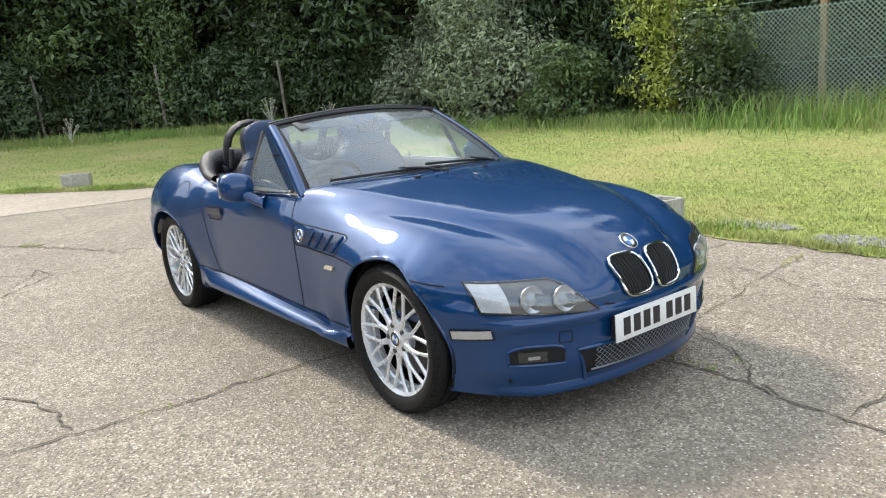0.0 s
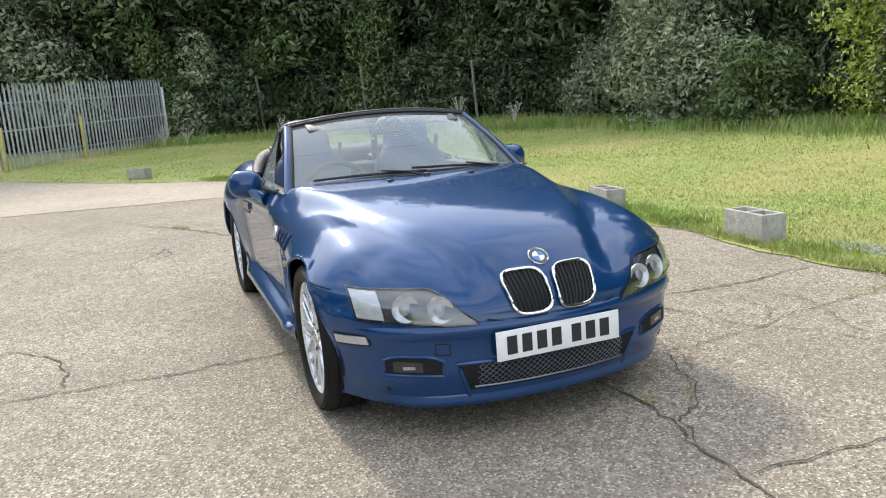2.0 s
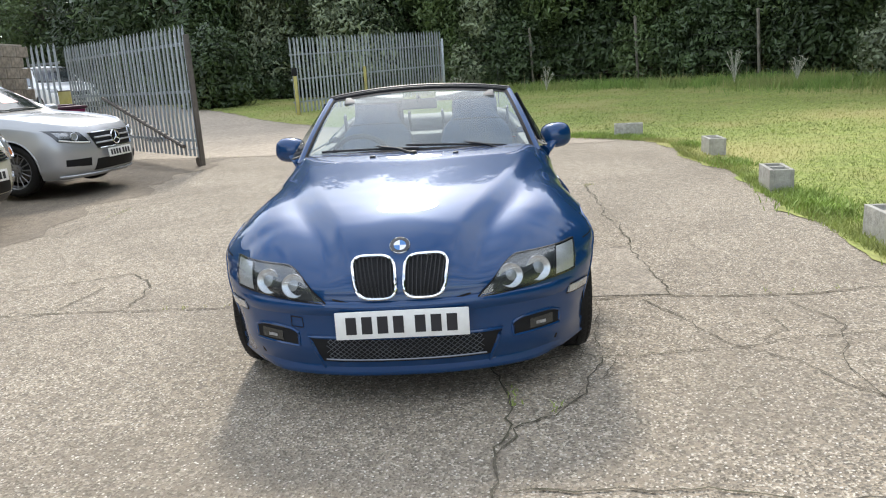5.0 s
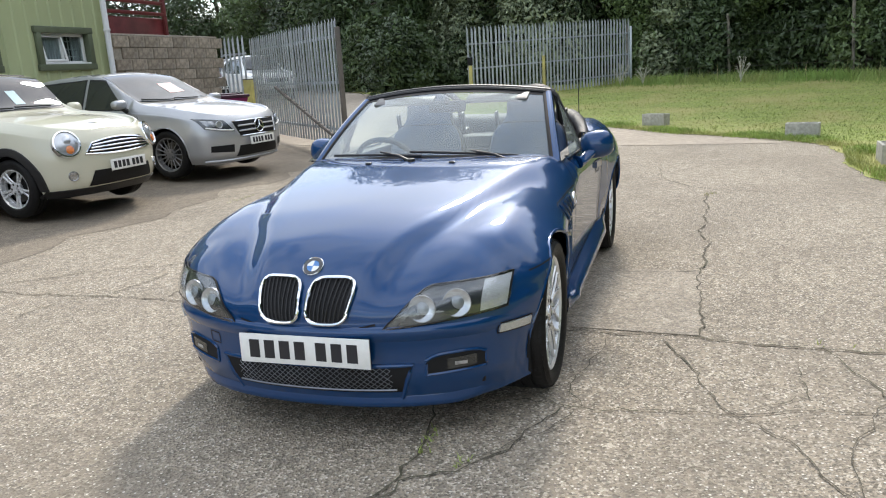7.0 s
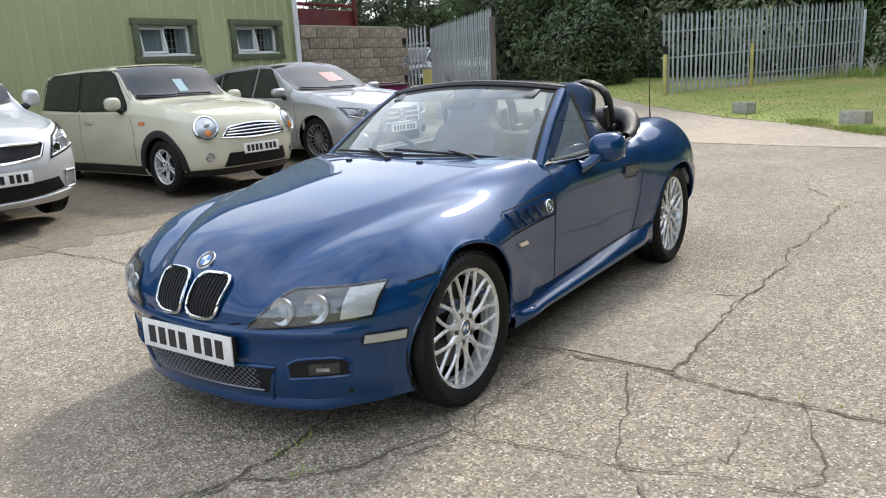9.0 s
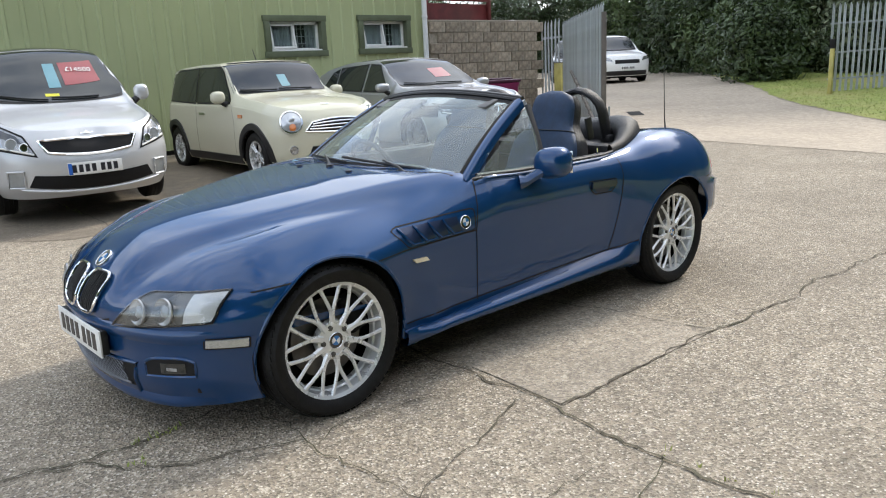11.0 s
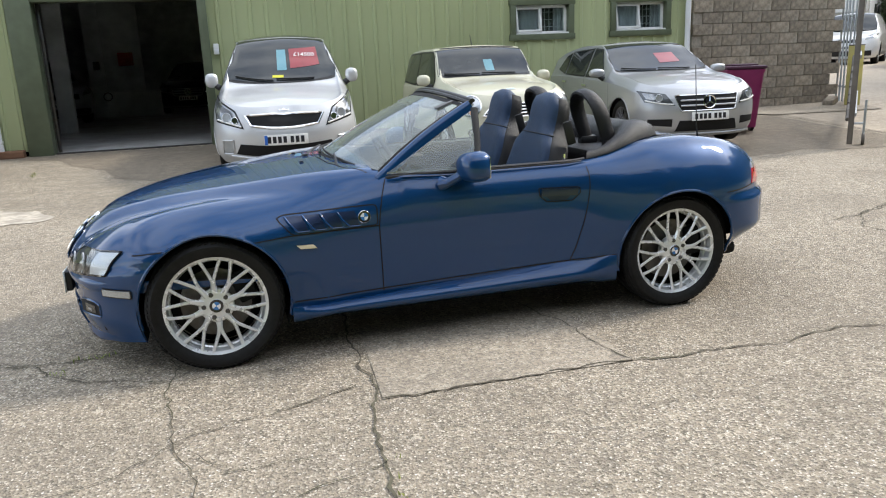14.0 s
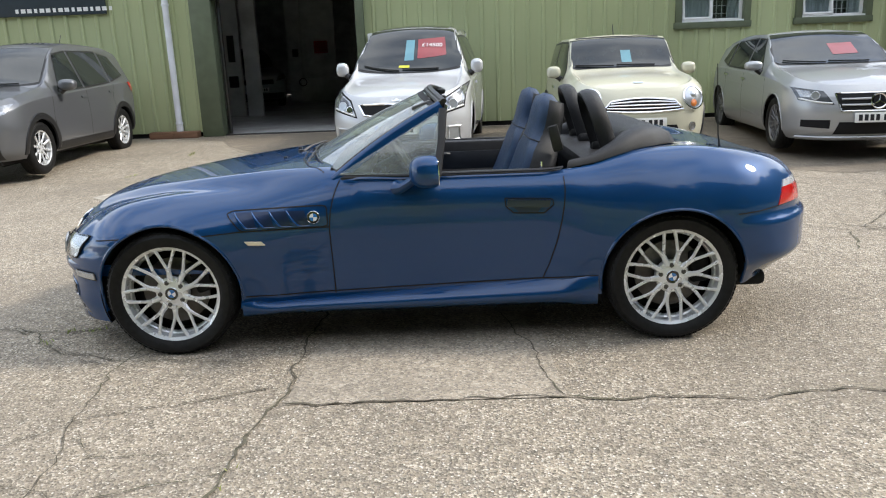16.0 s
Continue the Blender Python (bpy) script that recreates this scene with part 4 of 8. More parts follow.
downpipe(4.45, 0.27)
downpipe(-7.74, 0.25)
for x in (4.32, 4.74):
    tagged(part("timber_block", box(0.42, 0.20, 0.115, (x, WALL_Y + 0.14, ground_z(x, -8.86) + 0.055), 0.012), WOOD), label="weathered brown timber block at the wall's foot", category="timber", group="timber blocks")
o = thing("wall_box", None, label="small white electrical box on the green wall", category="switch box")
part("body", box(0.085, 0.06, 0.17, (1.06, WALL_Y + 0.058, 1.70), 0.01), WHITE_TRIM, o)
part("cover", box(0.06, 0.012, 0.07, (1.06, WALL_Y + 0.092, 1.66), 0.004), PIPE, o)
o = thing("sign", None, label="dark slate-blue sign board with pale unreadable lettering", category="sign")
part("board", box(4.2, 0.04, 1.0, (7.56, WALL_Y + 0.05, 2.77), 0.008), mat("sign_slate", (0.028, 0.042, 0.055), 0.4, var=0.1), o)
for i in range(16):
    part("lettering", box(0.075 if i % 3 else 0.05, 0.004, 0.065, (6.95 - 0.105 * i, WALL_Y + 0.072, 2.355)), PLATE_WHITE, o, smooth=False)

# garage doorway
door = thing("door_1", None, label="wide open roller-door opening with dark green jambs", kind="structure")
part("jamb", box(0.36, 0.34, 2.62, (3.88, WALL_Y - 0.06, 1.47), 0.008), DARKGREEN, door)
part("jamb", box(0.14, 0.30, 2.62, (1.22, WALL_Y - 0.04, 1.47), 0.008), DARKGREEN, door)
part("lintel", box(2.90, 0.30, 0.28, (2.60, WALL_Y - 0.06, 2.62), 0.008), DARKGREEN, door)
part("track", box(0.05, 0.06, 2.5, (3.67, WALL_Y - 0.26, 1.42), 0.005), STEEL, door)
part("threshold", box(2.4, 0.06, 0.03, (2.49, WALL_Y - 0.02, 0.170), 0.006), STEEL, door)
FLOOR_G = mat("garage_floor", (0.52, 0.52, 0.50), 0.4, var=0.2, scale=5, second=(0.28, 0.20, 0.19), amount=0.5)
WALL_G = mat("garage_wall", (0.84, 0.84, 0.81), 0.8, var=0.1, scale=3, second=(0.36, 0.36, 0.33), amount=0.4)
GAR_DARK = mat("garage_dark_wall", (0.74, 0.74, 0.72), 0.8, var=0.2, scale=3)
tagged(part("floor", box(13.5, 14.4, 0.04, (4.0, -16.35, 0.145)), FLOOR_G), label="grey painted garage floor", kind="structure")
tagged(part("wall_15", box(0.10, 14.4, 4.0, (-2.0, -16.4, 2.2)), GAR_DARK), label="dim garage side wall", kind="structure")
tagged(part("wall_16", box(13.5, 0.10, 4.0, (4.0, -23.6, 2.2)), GAR_DARK), label="dim garage back wall", kind="structure")
tagged(part("ceiling", box(13.5, 14.4, 0.06, (4.0, -16.4, 4.1)), GAR_DARK), label="dim garage ceiling", kind="structure")
# partitions and posts inside
for k, (sx, sy, sz, x, y, z) in enumerate((
        (0.34, 0.16, 3.9, 4.24, -13.60, 2.11), (1.60, 0.12, 3.9, 5.36, -13.90, 2.11), (2.2, 0.14, 0.9, 4.0, -13.75, 3.55),
        (0.42, 0.16, 3.9, 4.33, -19.40, 2.11), (1.45, 0.14, 0.70, 3.39, -19.10, 0.51), (1.02, 0.12, 3.2, 3.61, -19.45, 2.46))):
    tagged(part("wall_%d" % (17 + k), box(sx, sy, sz, (x, y, z), 0.006), WALL_G), label="off-white partition inside the garage", kind="structure")
RED_BOX = mat("red_enamel", (0.45, 0.03, 0.025), 0.4, var=0.1)
tagged(part("first_aid_box", box(0.40, 0.14, 0.36, (3.52, -19.32, 1.75), 0.02), RED_BOX), label="red metal box on the garage partition", category="box")
tagged(part("notice_board", box(0.16, 0.03, 0.60, (4.76, -13.825, 1.70), 0.008), BLACK_PLASTIC), label="narrow dark notice board on a white partition", category="board")
tagged(part("notice_board", box(0.22, 0.03, 0.26, (4.76, -13.825, 0.95), 0.008), BLACK_PLASTIC), label="dark square notice panel on a white partition", category="board")
cb = part("cable", tube([(4.08 + 0.11 * math.cos(a), -19.012, 0.74 + 0.11 * math.sin(a)) for a in [2 * math.pi * i / 20 for i in range(20)]], 0.012, 6, closed=True), BLACK_PLASTIC)
tagged(part("switch_box", box(0.16, 0.10, 0.22, (4.30, -19.27, 1.60), 0.015), BLACK_PLASTIC), label="small black switch box on a white pillar", category="switch box")
tagged(cb, label="coiled black cable hung on the partition", category="cable")

# ---- block wall beside the building ----
BLOCK = mat("old_concrete_block", (0.275, 0.232, 0.180), 0.95, var=0.35, scale=14, bump=0.7, bump_scale=45, second=(0.33, 0.32, 0.29), amount=0.7, stain_scale=0.9, rand=0.20)
MORTAR = mat("mortar", (0.29, 0.26, 0.215), 0.95, var=0.2, scale=20)
bw = tagged(part("wall_30", box(3.32, 0.17, 2.14, (-9.53, WALL_Y - 0.02, 1.20)), MORTAR), label="weathered brown concrete block wall", kind="structure")
bm = box(0.437, 0.20, 0.208, bevel=0.008, seg=1)
first_block = None
rr = random.Random(5)
for row in range(10):
    z = 0.12 + 0.108 + 0.2155 * row
    x = -7.86 - (0.0 if row % 2 else 0.22)
    while x > -11.1:
        cx = x - 0.222
        if first_block is None:
            first_block = part("block", bm, BLOCK, bw, smooth=False)
            o = first_block
        else:
            o = share("block", first_block, Matrix(), bw)
        o.matrix_basis = Matrix.Translation((cx, WALL_Y + 0.006 + rr.uniform(-0.006, 0.006), z)) @ Matrix.Rotation(rr.uniform(-0.006, 0.006), 4, "Z")
        x -= 0.447
tagged(part("coping", box(3.42, 0.24, 0.04, (-9.55, WALL_Y - 0.02, 2.295), 0.01), MORTAR), label="rough mortar capping on the block wall", kind="structure")
ro = thing("container", None, label="dark red steel frame and panels behind the block wall", category="container")
RED_STEEL = mat("dark_red_steel", (0.13, 0.022, 0.022), 0.5, var=0.25, scale=5, second=(0.05, 0.018, 0.016), amount=0.5)
part("panel", box(2.0, 1.2, 2.56, (-9.1, -10.0, 1.42), 0.02), RED_STEEL, ro)
for z in (2.78, 3.0, 3.25):
    part("rail", box(2.1, 0.06, 0.07, (-9.1, -9.37, z), 0.01), RED_STEEL, ro)
for x in (-8.2, -10.1):
    part("upright", box(0.08, 0.08, 2.4, (x, -9.37, 2.2), 0.01), RED_STEEL, ro)
part("roof_panel", box(2.1, 1.3, 0.06, (-9.1, -10.0, 3.42), 0.01), RED_STEEL, ro)

# ---- palisade fence and gate ----
GALV = mat("galvanised_steel", (0.40, 0.43, 0.45), 0.45, 0.5, var=0.12, scale=5, second=(0.30, 0.32, 0.33), amount=0.4, stain_scale=1.5, rand=0.10)
YELLOW_POST = mat("faded_yellow_paint", (0.46, 0.40, 0.13), 0.6, var=0.2, scale=6, second=(0.32, 0.30, 0.16), amount=0.5, stain_scale=3)
RUST_POST = mat("brown_steel_post", (0.13, 0.115, 0.10), 0.6, 0.3, var=0.25, scale=5)


def pale_mesh(h):
    """One pale: a folded W section with a three-pointed head."""
    sec = [(-0.034, -0.010), (-0.020, 0.006), (-0.007, -0.004), (0.007, -0.004), (0.020, 0.006), (0.034, -0.010)]
    rows = [[(x, y, 0) for x, y in sec], [(x, y, h - 0.12) for x, y in sec], [(x * 0.75, y, h - (0.05 if i in (1, 4) else 0.06 if i in (0, 5) else 0.0)) for i, (x, y) in enumerate(sec)]]
    bm = grid_mesh(rows)
    thick(bm, 0.003)
    return bm


def palisade(name, a, b, h, label, category, rails=(0.35, 1.75), pitch=0.150, base=None, rail_mat=None, lift=0.05):
    a, b = Vector((*a, 0)), Vector((*b, 0))
    d = (b - a)
    n = int(d.length / pitch)
    ang = math.atan2(d.y, d.x)
    f = thing(name, None, label=label, category=category)
    z_of = (lambda p: ground_z(p.x, p.y)) if base is None else (lambda p: base)
    firstp = None
    for i in range(n + 1):
        p = a.lerp(b, i / n)
        m = Matrix.Translation((p.x, p.y, z_of(p) + lift)) @ Matrix.Rotation(ang, 4, "Z") @ Matrix.Rotation(rr.uniform(-0.012, 0.012), 4, "Y")
        if firstp is None:
            firstp = part("pale", pale_mesh(h), GALV, f, smooth=False)
            firstp.matrix_basis = m
        else:
            share("pale", firstp, m, f)
    nrm = Vector((-d.y, d.x, 0)).normalized() * 0.035
    for z in rails:
        r = box(d.length + 0.06, 0.04, 0.045, bevel=0.004)
        o = part("rail", r, rail_mat or GALV, f, smooth=False)
        za, zb = z_of(a) + lift + z, z_of(b) + lift + z
        mid = (a + b) / 2
        o.matrix_basis = Matrix.Translation((mid.x + nrm.x, mid.y + nrm.y, (za + zb) / 2)) @ Matrix.Rotation(ang, 4, "Z") @ Matrix.Rotation(-math.atan2(zb - za, d.length), 4, "Y")
    return f


fence = palisade("fence", (-17.5, -4.70), (-23.35, -0.57), 2.15, "grey galvanised steel palisade fence with pointed pales", "fence", (0.30, 0.95, 1.65), 0.152)
for x, y, h in ((-17.45, -4.65, 1.10), (-19.9, -2.95, 1.2)):
    part("post", box(0.09, 0.09, h, (x + 0.12, y + 0.05, ground_z(x, y) + h / 2), 0.008), YELLOW_POST, fence, "faded yellow stub post")
part("post", box(0.08, 0.08, 2.0, (-23.45, -0.5, 1.35), 0.008), GALV, fence)
part("lock_box", box(0.06, 0.14, 0.22, (-17.38, -4.62, ground_z(-17.4, -4.7) + 1.22), 0.01), DARK_VOID, fence)
G0, G1 = (-10.75, -7.75), (-6.98, -3.93)
gate = palisade("gate", G0, G1, 2.0, "tall galvanised palisade gate leaf standing open on a castor", "gate", (0.25, 1.0, 1.72), 0.150, 0.10, None, 0.10)
gd = (Vector((*G1, 0)) - Vector((*G0, 0))).normalized()
ga = math.atan2(gd.y, gd.x)
ge = Vector((*G1, 0)) + gd * 0.07
part("end_post", box(0.07, 0.07, 1.98, (ge.x, ge.y, 1.055), 0.006, turn=Matrix.Rotation(ga, 4, "Z")), RUST_POST, gate, "brown steel end post")
sd = Vector((-gd.y, gd.x, 0))
br = [Vector((*G0, 0)) + gd * 1.8 - sd * 0.05 + Vector((0, 0, 1.15)), Vector((*G1, 0)) - gd * 0.4 - sd * 0.05 + Vector((0, 0, 0.35))]
part("brace", tube(br, 0.03, 6), RUST_POST, gate)
for k in range(6):
    c = br[0].lerp(br[1], 0.2 + 0.12 * k)
    part("brace_plate", box(0.06, 0.02, 0.08, c, 0.004), RUST_POST, gate)
cw = ge - gd * 0.45 + sd * 0.16
part("castor", lathe([(0.0, -0.02), (0.035, -0.022), (0.075, -0.02), (0.08, 0.0), (0.075, 0.02), (0.035, 0.022), (0, 0.02)], 24, "Y", None, Matrix.Translation((cw.x, cw.y, ground_z(cw.x, cw.y) + 0.082)) @ Matrix.Rotation(ga, 4, "Z")), RUST_POST, gate, "small castor wheel")
part("castor_fork", tube([cw + Vector((0, 0, 0.09)), cw + Vector((0, 0, 0.25)), cw + Vector((0, 0, 0.62))], 0.016, 6), GALV, gate)
part("castor_arm", tube([cw + Vector((0, 0, 0.30)), cw - sd * 0.16 + Vector((0, 0, 0.30))], 0.016, 6), GALV, gate)
hp_ = thing("gate_post", None, label="faded yellow steel gate post in the concrete", category="post")
part("post", box(0.20, 0.20, 1.25, (-10.95, -8.0, 0.70), 0.01), YELLOW_POST, hp_)
part("cap", box(0.21, 0.21, 0.02, (-10.95, -8.0, 1.33), 0.004), RUST_POST, hp_)
palisade("fence", (-11.45, -8.95), (-11.1, -8.15), 2.1, "short run of galvanised palisade beside the block wall", "fence", (0.3, 1.7), 0.15, 0.15)
tagged(part("stone", box(0.34, 0.20, 0.14, (-10.7, -8.3, 0.25), 0.03, turn=Matrix.Rotation(0.5, 4, "Z") @ Matrix.Rotation(0.25, 4, "Y")), BLOCK), label="loose broken block at the wall's foot", category="stone")
slab("kerb", [(-7.88, -8.9), (-11.3, -8.9), (-10.9, -7.2), (-8.7, -7.5)], CONCRETE_FINE, "low damp concrete apron by the block wall", 0.02, 0.7)
slab("drain_cover", [(-11.75, -6.3), (-12.3, -6.8), (-12.08, -7.02), (-11.53, -6.52)], DARK_VOID, "dark iron drain cover in the road", 0.012, 0.4)

# ---- wheelie bin ----
PURPLE = mat("purple_plastic", (0.20, 0.015, 0.085), 0.45, var=0.12, scale=6, bump=0.05, bump_scale=60)
PURPLE_LID = mat("dark_lid_plastic", (0.05, 0.012, 0.03), 0.5, var=0.15, scale=6)
wb = thing("wheelie_bin", pose(-6.75, -5.95, ground_z(-6.7, -5.9), 0, 0, -22), label="purple plastic wheelie bin with a dark lid", category="bin")
rows = []
for z, sx, sy in ((0.10, 0.44, 0.42), (0.5, 0.49, 0.50), (0.90, 0.545, 0.58), (0.96, 0.575, 0.62), (0.985, 0.575, 0.62)):
    ring = []
    for cx, cy in ((1, 1), (-1, 1), (-1, -1), (1, -1)):
        for k in range(4):
            a = math.atan2(cy, cx) - math.pi / 4 + math.pi / 2 * k / 3
            ring.append((cx * (sx / 2 - 0.05) + 0.05 * math.cos(a), cy * (sy / 2 - 0.05) + 0.05 * math.sin(a), z))
    rows.append(ring)
bm = grid_mesh(rows, close=True)
bm.faces.new(bm.verts[0:16][::-1])
part("body", bm, PURPLE, wb, angle=50)
part("lid", box(0.60, 0.66, 0.05, (0, 0, 1.015), 0.02), PURPLE_LID, wb)
part("lid_rise", box(0.40, 0.40, 0.03, (0, 0, 1.05), 0.012), PURPLE_LID, wb)
part("handle", tube([(-0.24, -0.34, 0.98), (-0.24, -0.39, 0.99), (0.24, -0.39, 0.99), (0.24, -0.34, 0.98)], 0.015, 8), PURPLE_LID, wb)
for s in (1, -1):
    part("bin_wheel", lathe([(0, -0.02), (0.10, -0.025), (0.10, 0.025), (0, 0.02)], 20, "X", None, Matrix.Translation((s * 0.26, -0.22, 0.10))), RUBBER, wb)
for k, (w, z) in enumerate(((0.16, 0.62), (0.20, 0.56), (0.12, 0.52))):
    part("print", box(w, 0.003, 0.022 if k else 0.05, (0.05, 0.262 + 0.016 * (z - 0.5) / 0.4, z)), PLATE_WHITE, wb, "white printed mark", smooth=False)

# ---- hollow blocks along the grass ----
GREY_BLOCK = mat("grey_hollow_block", (0.40, 0.385, 0.34), 0.95, var=0.25, scale=18, bump=0.6, bump_scale=60, second=(0.30, 0.29, 0.24), amount=0.5, stain_scale=4, rand=0.12)


def hollow_block(x, y, turn, sx=0.47, sy=0.215, h=0.215):
    bm = bmesh.new()
    t = 0.036
    for cx, cy, lx, ly in ((0, sy / 2 - t / 2, sx, t), (0, -sy / 2 + t / 2, sx, t), (sx / 2 - t / 2, 0, t, sy - 2 * t), (-sx / 2 + t / 2, 0, t, sy - 2 * t), (0, 0, t, sy - 2 * t)):
        box(lx, ly, h, (cx, cy, h / 2), 0.004, bm)
    box(sx - 0.03, sy - 0.03, h * 0.35, (0, 0, h * 0.2), bm=bm)
    o = part("concrete_block", bm, GREY_BLOCK, None, smooth=False)
    o.matrix_basis = pose(x, y, ground_z(x, y) + 0.01, 0, 0, turn)
    return tagged(o, label="grey hollow concrete block on the grass edge", category="block", group="blocks along the grass")


for x, y, a in ((-0.32, 3.11, -6), (-2.53, 3.20, -9), (-5.40, 3.52, -5), (-8.25, 3.0, 78), (-10.95, 0.78, 62), (-13.0, -1.5, 50)):
    hollow_block(x, y, a)

# ---- wire fences ----
POST_CONC = mat("weathered_post", (0.22, 0.20, 0.16), 0.9, var=0.3, scale=8, bump=0.4, bump_scale=30, second=(0.10, 0.09, 0.07), amount=0.7, stain_scale=2.5)
for x, y, h in ((-22.9, 2.7, 2.1), (-21.76, 6.15, 2.25), (-23.9, -0.6, 2.0), (-19.3, 9.3, 2.1)):
    o = part("fence_post", box(0.075, 0.07, h, (0, 0, h / 2), 0.010), POST_CONC)
    o.matrix_basis = pose(x, y, ground_z(x, y), 2, -2, 20)
    tagged(o, label="thin weathered fence post in the hedge", category="post", group="hedge posts")
WIRE = mat("green_wire", (0.36, 0.46, 0.38), 0.5, 0.2, var=0.15)
WOOD_POST = mat("weathered_timber", (0.34, 0.245, 0.13), 0.85, var=0.3, scale=10, bump=0.4, bump_scale=40, stretch=(1, 1, 0.15))
cf = thing("wire_fence", None, label="green chain-link fence on weathered posts", category="fence")
Y_CF = 11.75
for x in (-2.95, 0.2, 3.4, -6.1):
    part("post", box(0.12, 0.11, 3.0, (x, Y_CF, 1.6), 0.012), WOOD_POST, cf)
bm = bmesh.new()
for k in range(-26, 100):
    for d in (1, -1):
        x0 = -6.2 + 0.09 * k
        z0, z1 = 0.3, 2.25
        x1 = x0 + d * (z1 - z0)
        a, b = Vector((x0, Y_CF - 0.08, z0)), Vector((x1, Y_CF - 0.08, z1))
        if min(x0, x1) > -6.4 and max(x0, x1) < 4.0:
            tube([a, b], 0.0075, 3, bm, caps=False)
o = part("chain_link", bm, WIRE, cf, smooth=False)
o["kind"] = "stuff"
for z in (0.35, 1.3, 2.25, 2.45, 2.62):
    part("line_wire", tube([(-6.2, Y_CF - 0.08, z), (-2.95, Y_CF - 0.08, z - 0.03), (3.8, Y_CF - 0.08, z)], 0.005, 4), WIRE, cf)
for z in (0.7, 1.2, 1.7):
    o = part("line_wire", tube([(-23.9, -0.6, z + 0.15), (-22.9, 2.7, z + 0.1), (-21.76, 6.15, z + 0.15), (-19.3, 9.3, z + 0.2)], 0.005, 4), STEEL, cf)

# ---- the blue roadster ----
z3_half = curve((-2.2, 0.82), (-1.6, 0.835), (-1.223, 0.862), (-0.85, 0.815), (-0.55, 0.782), (0.0, 0.776), (0.5, 0.778), (0.8, 0.797), (1.223, 0.836), (1.5, 0.82), (2.2, 0.81))
z3_centre = curve((-2.1, 0.72), (-1.935, 0.795), (-1.79, 0.845), (-1.56, 0.884), (-1.4, 0.897), (-1.1, 0.905), (-0.8, 0.87), (0.3, 0.885), (0.45, 0.903), (0.63, 0.897), (0.95, 0.866), (1.275, 0.826), (1.44, 0.80), (1.61, 0.760), (1.78, 0.700), (1.92, 0.640), (2.0, 0.60))
z3_fender = curve((-2.05, 0.78), (-1.8, 0.845), (-1.55, 0.905), (-1.3, 0.935), (-1.1, 0.925), (-0.8, 0.868), (-0.6, 0.848), (0.0, 0.848), (0.36, 0.86), (0.6, 0.85), (0.9, 0.812), (1.223, 0.785), (1.5, 0.735), (1.75, 0.655), (1.95, 0.585))
z3_round = curve((-2.0, 0.20), (-1.3, 0.24), (-0.9, 0.16), (-0.65, 0.085), (0.2, 0.085), (0.5, 0.16), (0.9, 0.27), (1.3, 0.32), (1.7, 0.30), (2.1, 0.28))
z3_waist = curve((-2.05, 0.62), (-1.5, 0.62), (-1.0, 0.64), (-0.6, 0.70), (0.2, 0.70), (0.6, 0.64), (1.0, 0.60), (1.5, 0.56), (1.7, 0.515), (1.95, 0.490))
z3_low = curve((-2.05, 0.40), (-1.9, 0.31), (-1.55, 0.25), (-0.85, 0.24), (0.85, 0.22), (1.52, 0.175), (1.75, 0.150), (2.1, 0.135))
z3_crease = curve((-2, 0.66), (0.4, 0.66), (0.6, 0.63), (1.0, 0.545), (1.45, 0.40), (1.7, 0.29), (1.95, 0.23))
WHEELS = {"front": 1.223, "rear": -1.223}
WZ, TYRE, ARCH = 0.313, 0.318, 0.350


def z3_top(x, y):
    y = abs(y)
    if x > 0.3:
        c = z3_crease(x)
        bonnet = z3_centre(x) - 0.022 * (y / c) ** 2
        step = ease(c + 0.07, c - 0.05, y)
        edge = z3_fender(x) - 0.06 * ease(0.62, 0.86, y)
        valley = edge - 0.007 * ease(0.16, 0.0, abs(y - c - 0.05)) * ease(0.4, 0.9, x)
        return valley + (bonnet - valley) * step
    w = ease(0.75, 0.15, y)
    rear = z3_fender(x) - 0.03 * ease(0.6, 0.86, y)
    return rear + (z3_centre(x) - rear) * w


def z3_plan(k):
    """The outline at the waist: k from 0 (nose) over 0.2 and 0.84 (ends of the straight side) to 1 (tail)."""
    if k < 0.2:
        a = math.pi / 2 * (k / 0.2)
        n = 2.0 / 2.12
        return 1.35 + 0.580 * math.cos(a) ** n, z3_half(1.35) * math.sin(a) ** n
    if k > 0.86:
        a = math.pi / 2 * ((1 - k) / 0.14)
        n = 2.0 / 2.35
        return -1.45 - 0.600 * math.cos(a) ** n, z3_half(-1.45) * math.sin(a) ** n
    x = 1.35 + (-1.45 - 1.35) * (k - 0.2) / 0.66
    return x, z3_half(x)


def z3_inset(x, z):
    """How far the skin lies inside the outline at a height below the waist, and the bumper's swell."""
    w = z3_waist(x)
    side = 0.020 * ease(w, 0.22, z) * ease(0.95, 0.55, abs(x))
    nose = ease(1.45, 1.8, x)
    tail = ease(-1.45, -1.8, x)
    arch = ease(0.56, 0.36, abs(abs(x) - 1.223)) * 0.03 * ease(0.52, 0.25, z)
    front = nose * (0.045 * ease(0.510, 0.535, z) + 0.05 * ease(0.28, 0.13, z) - 0.012 * math.exp(-((z - 0.445) / 0.05) ** 2))
    back = tail * (0.035 * ease(0.575, 0.61, z) + 0.16 * ease(0.42, 0.25, z))
    return side + front + back + arch


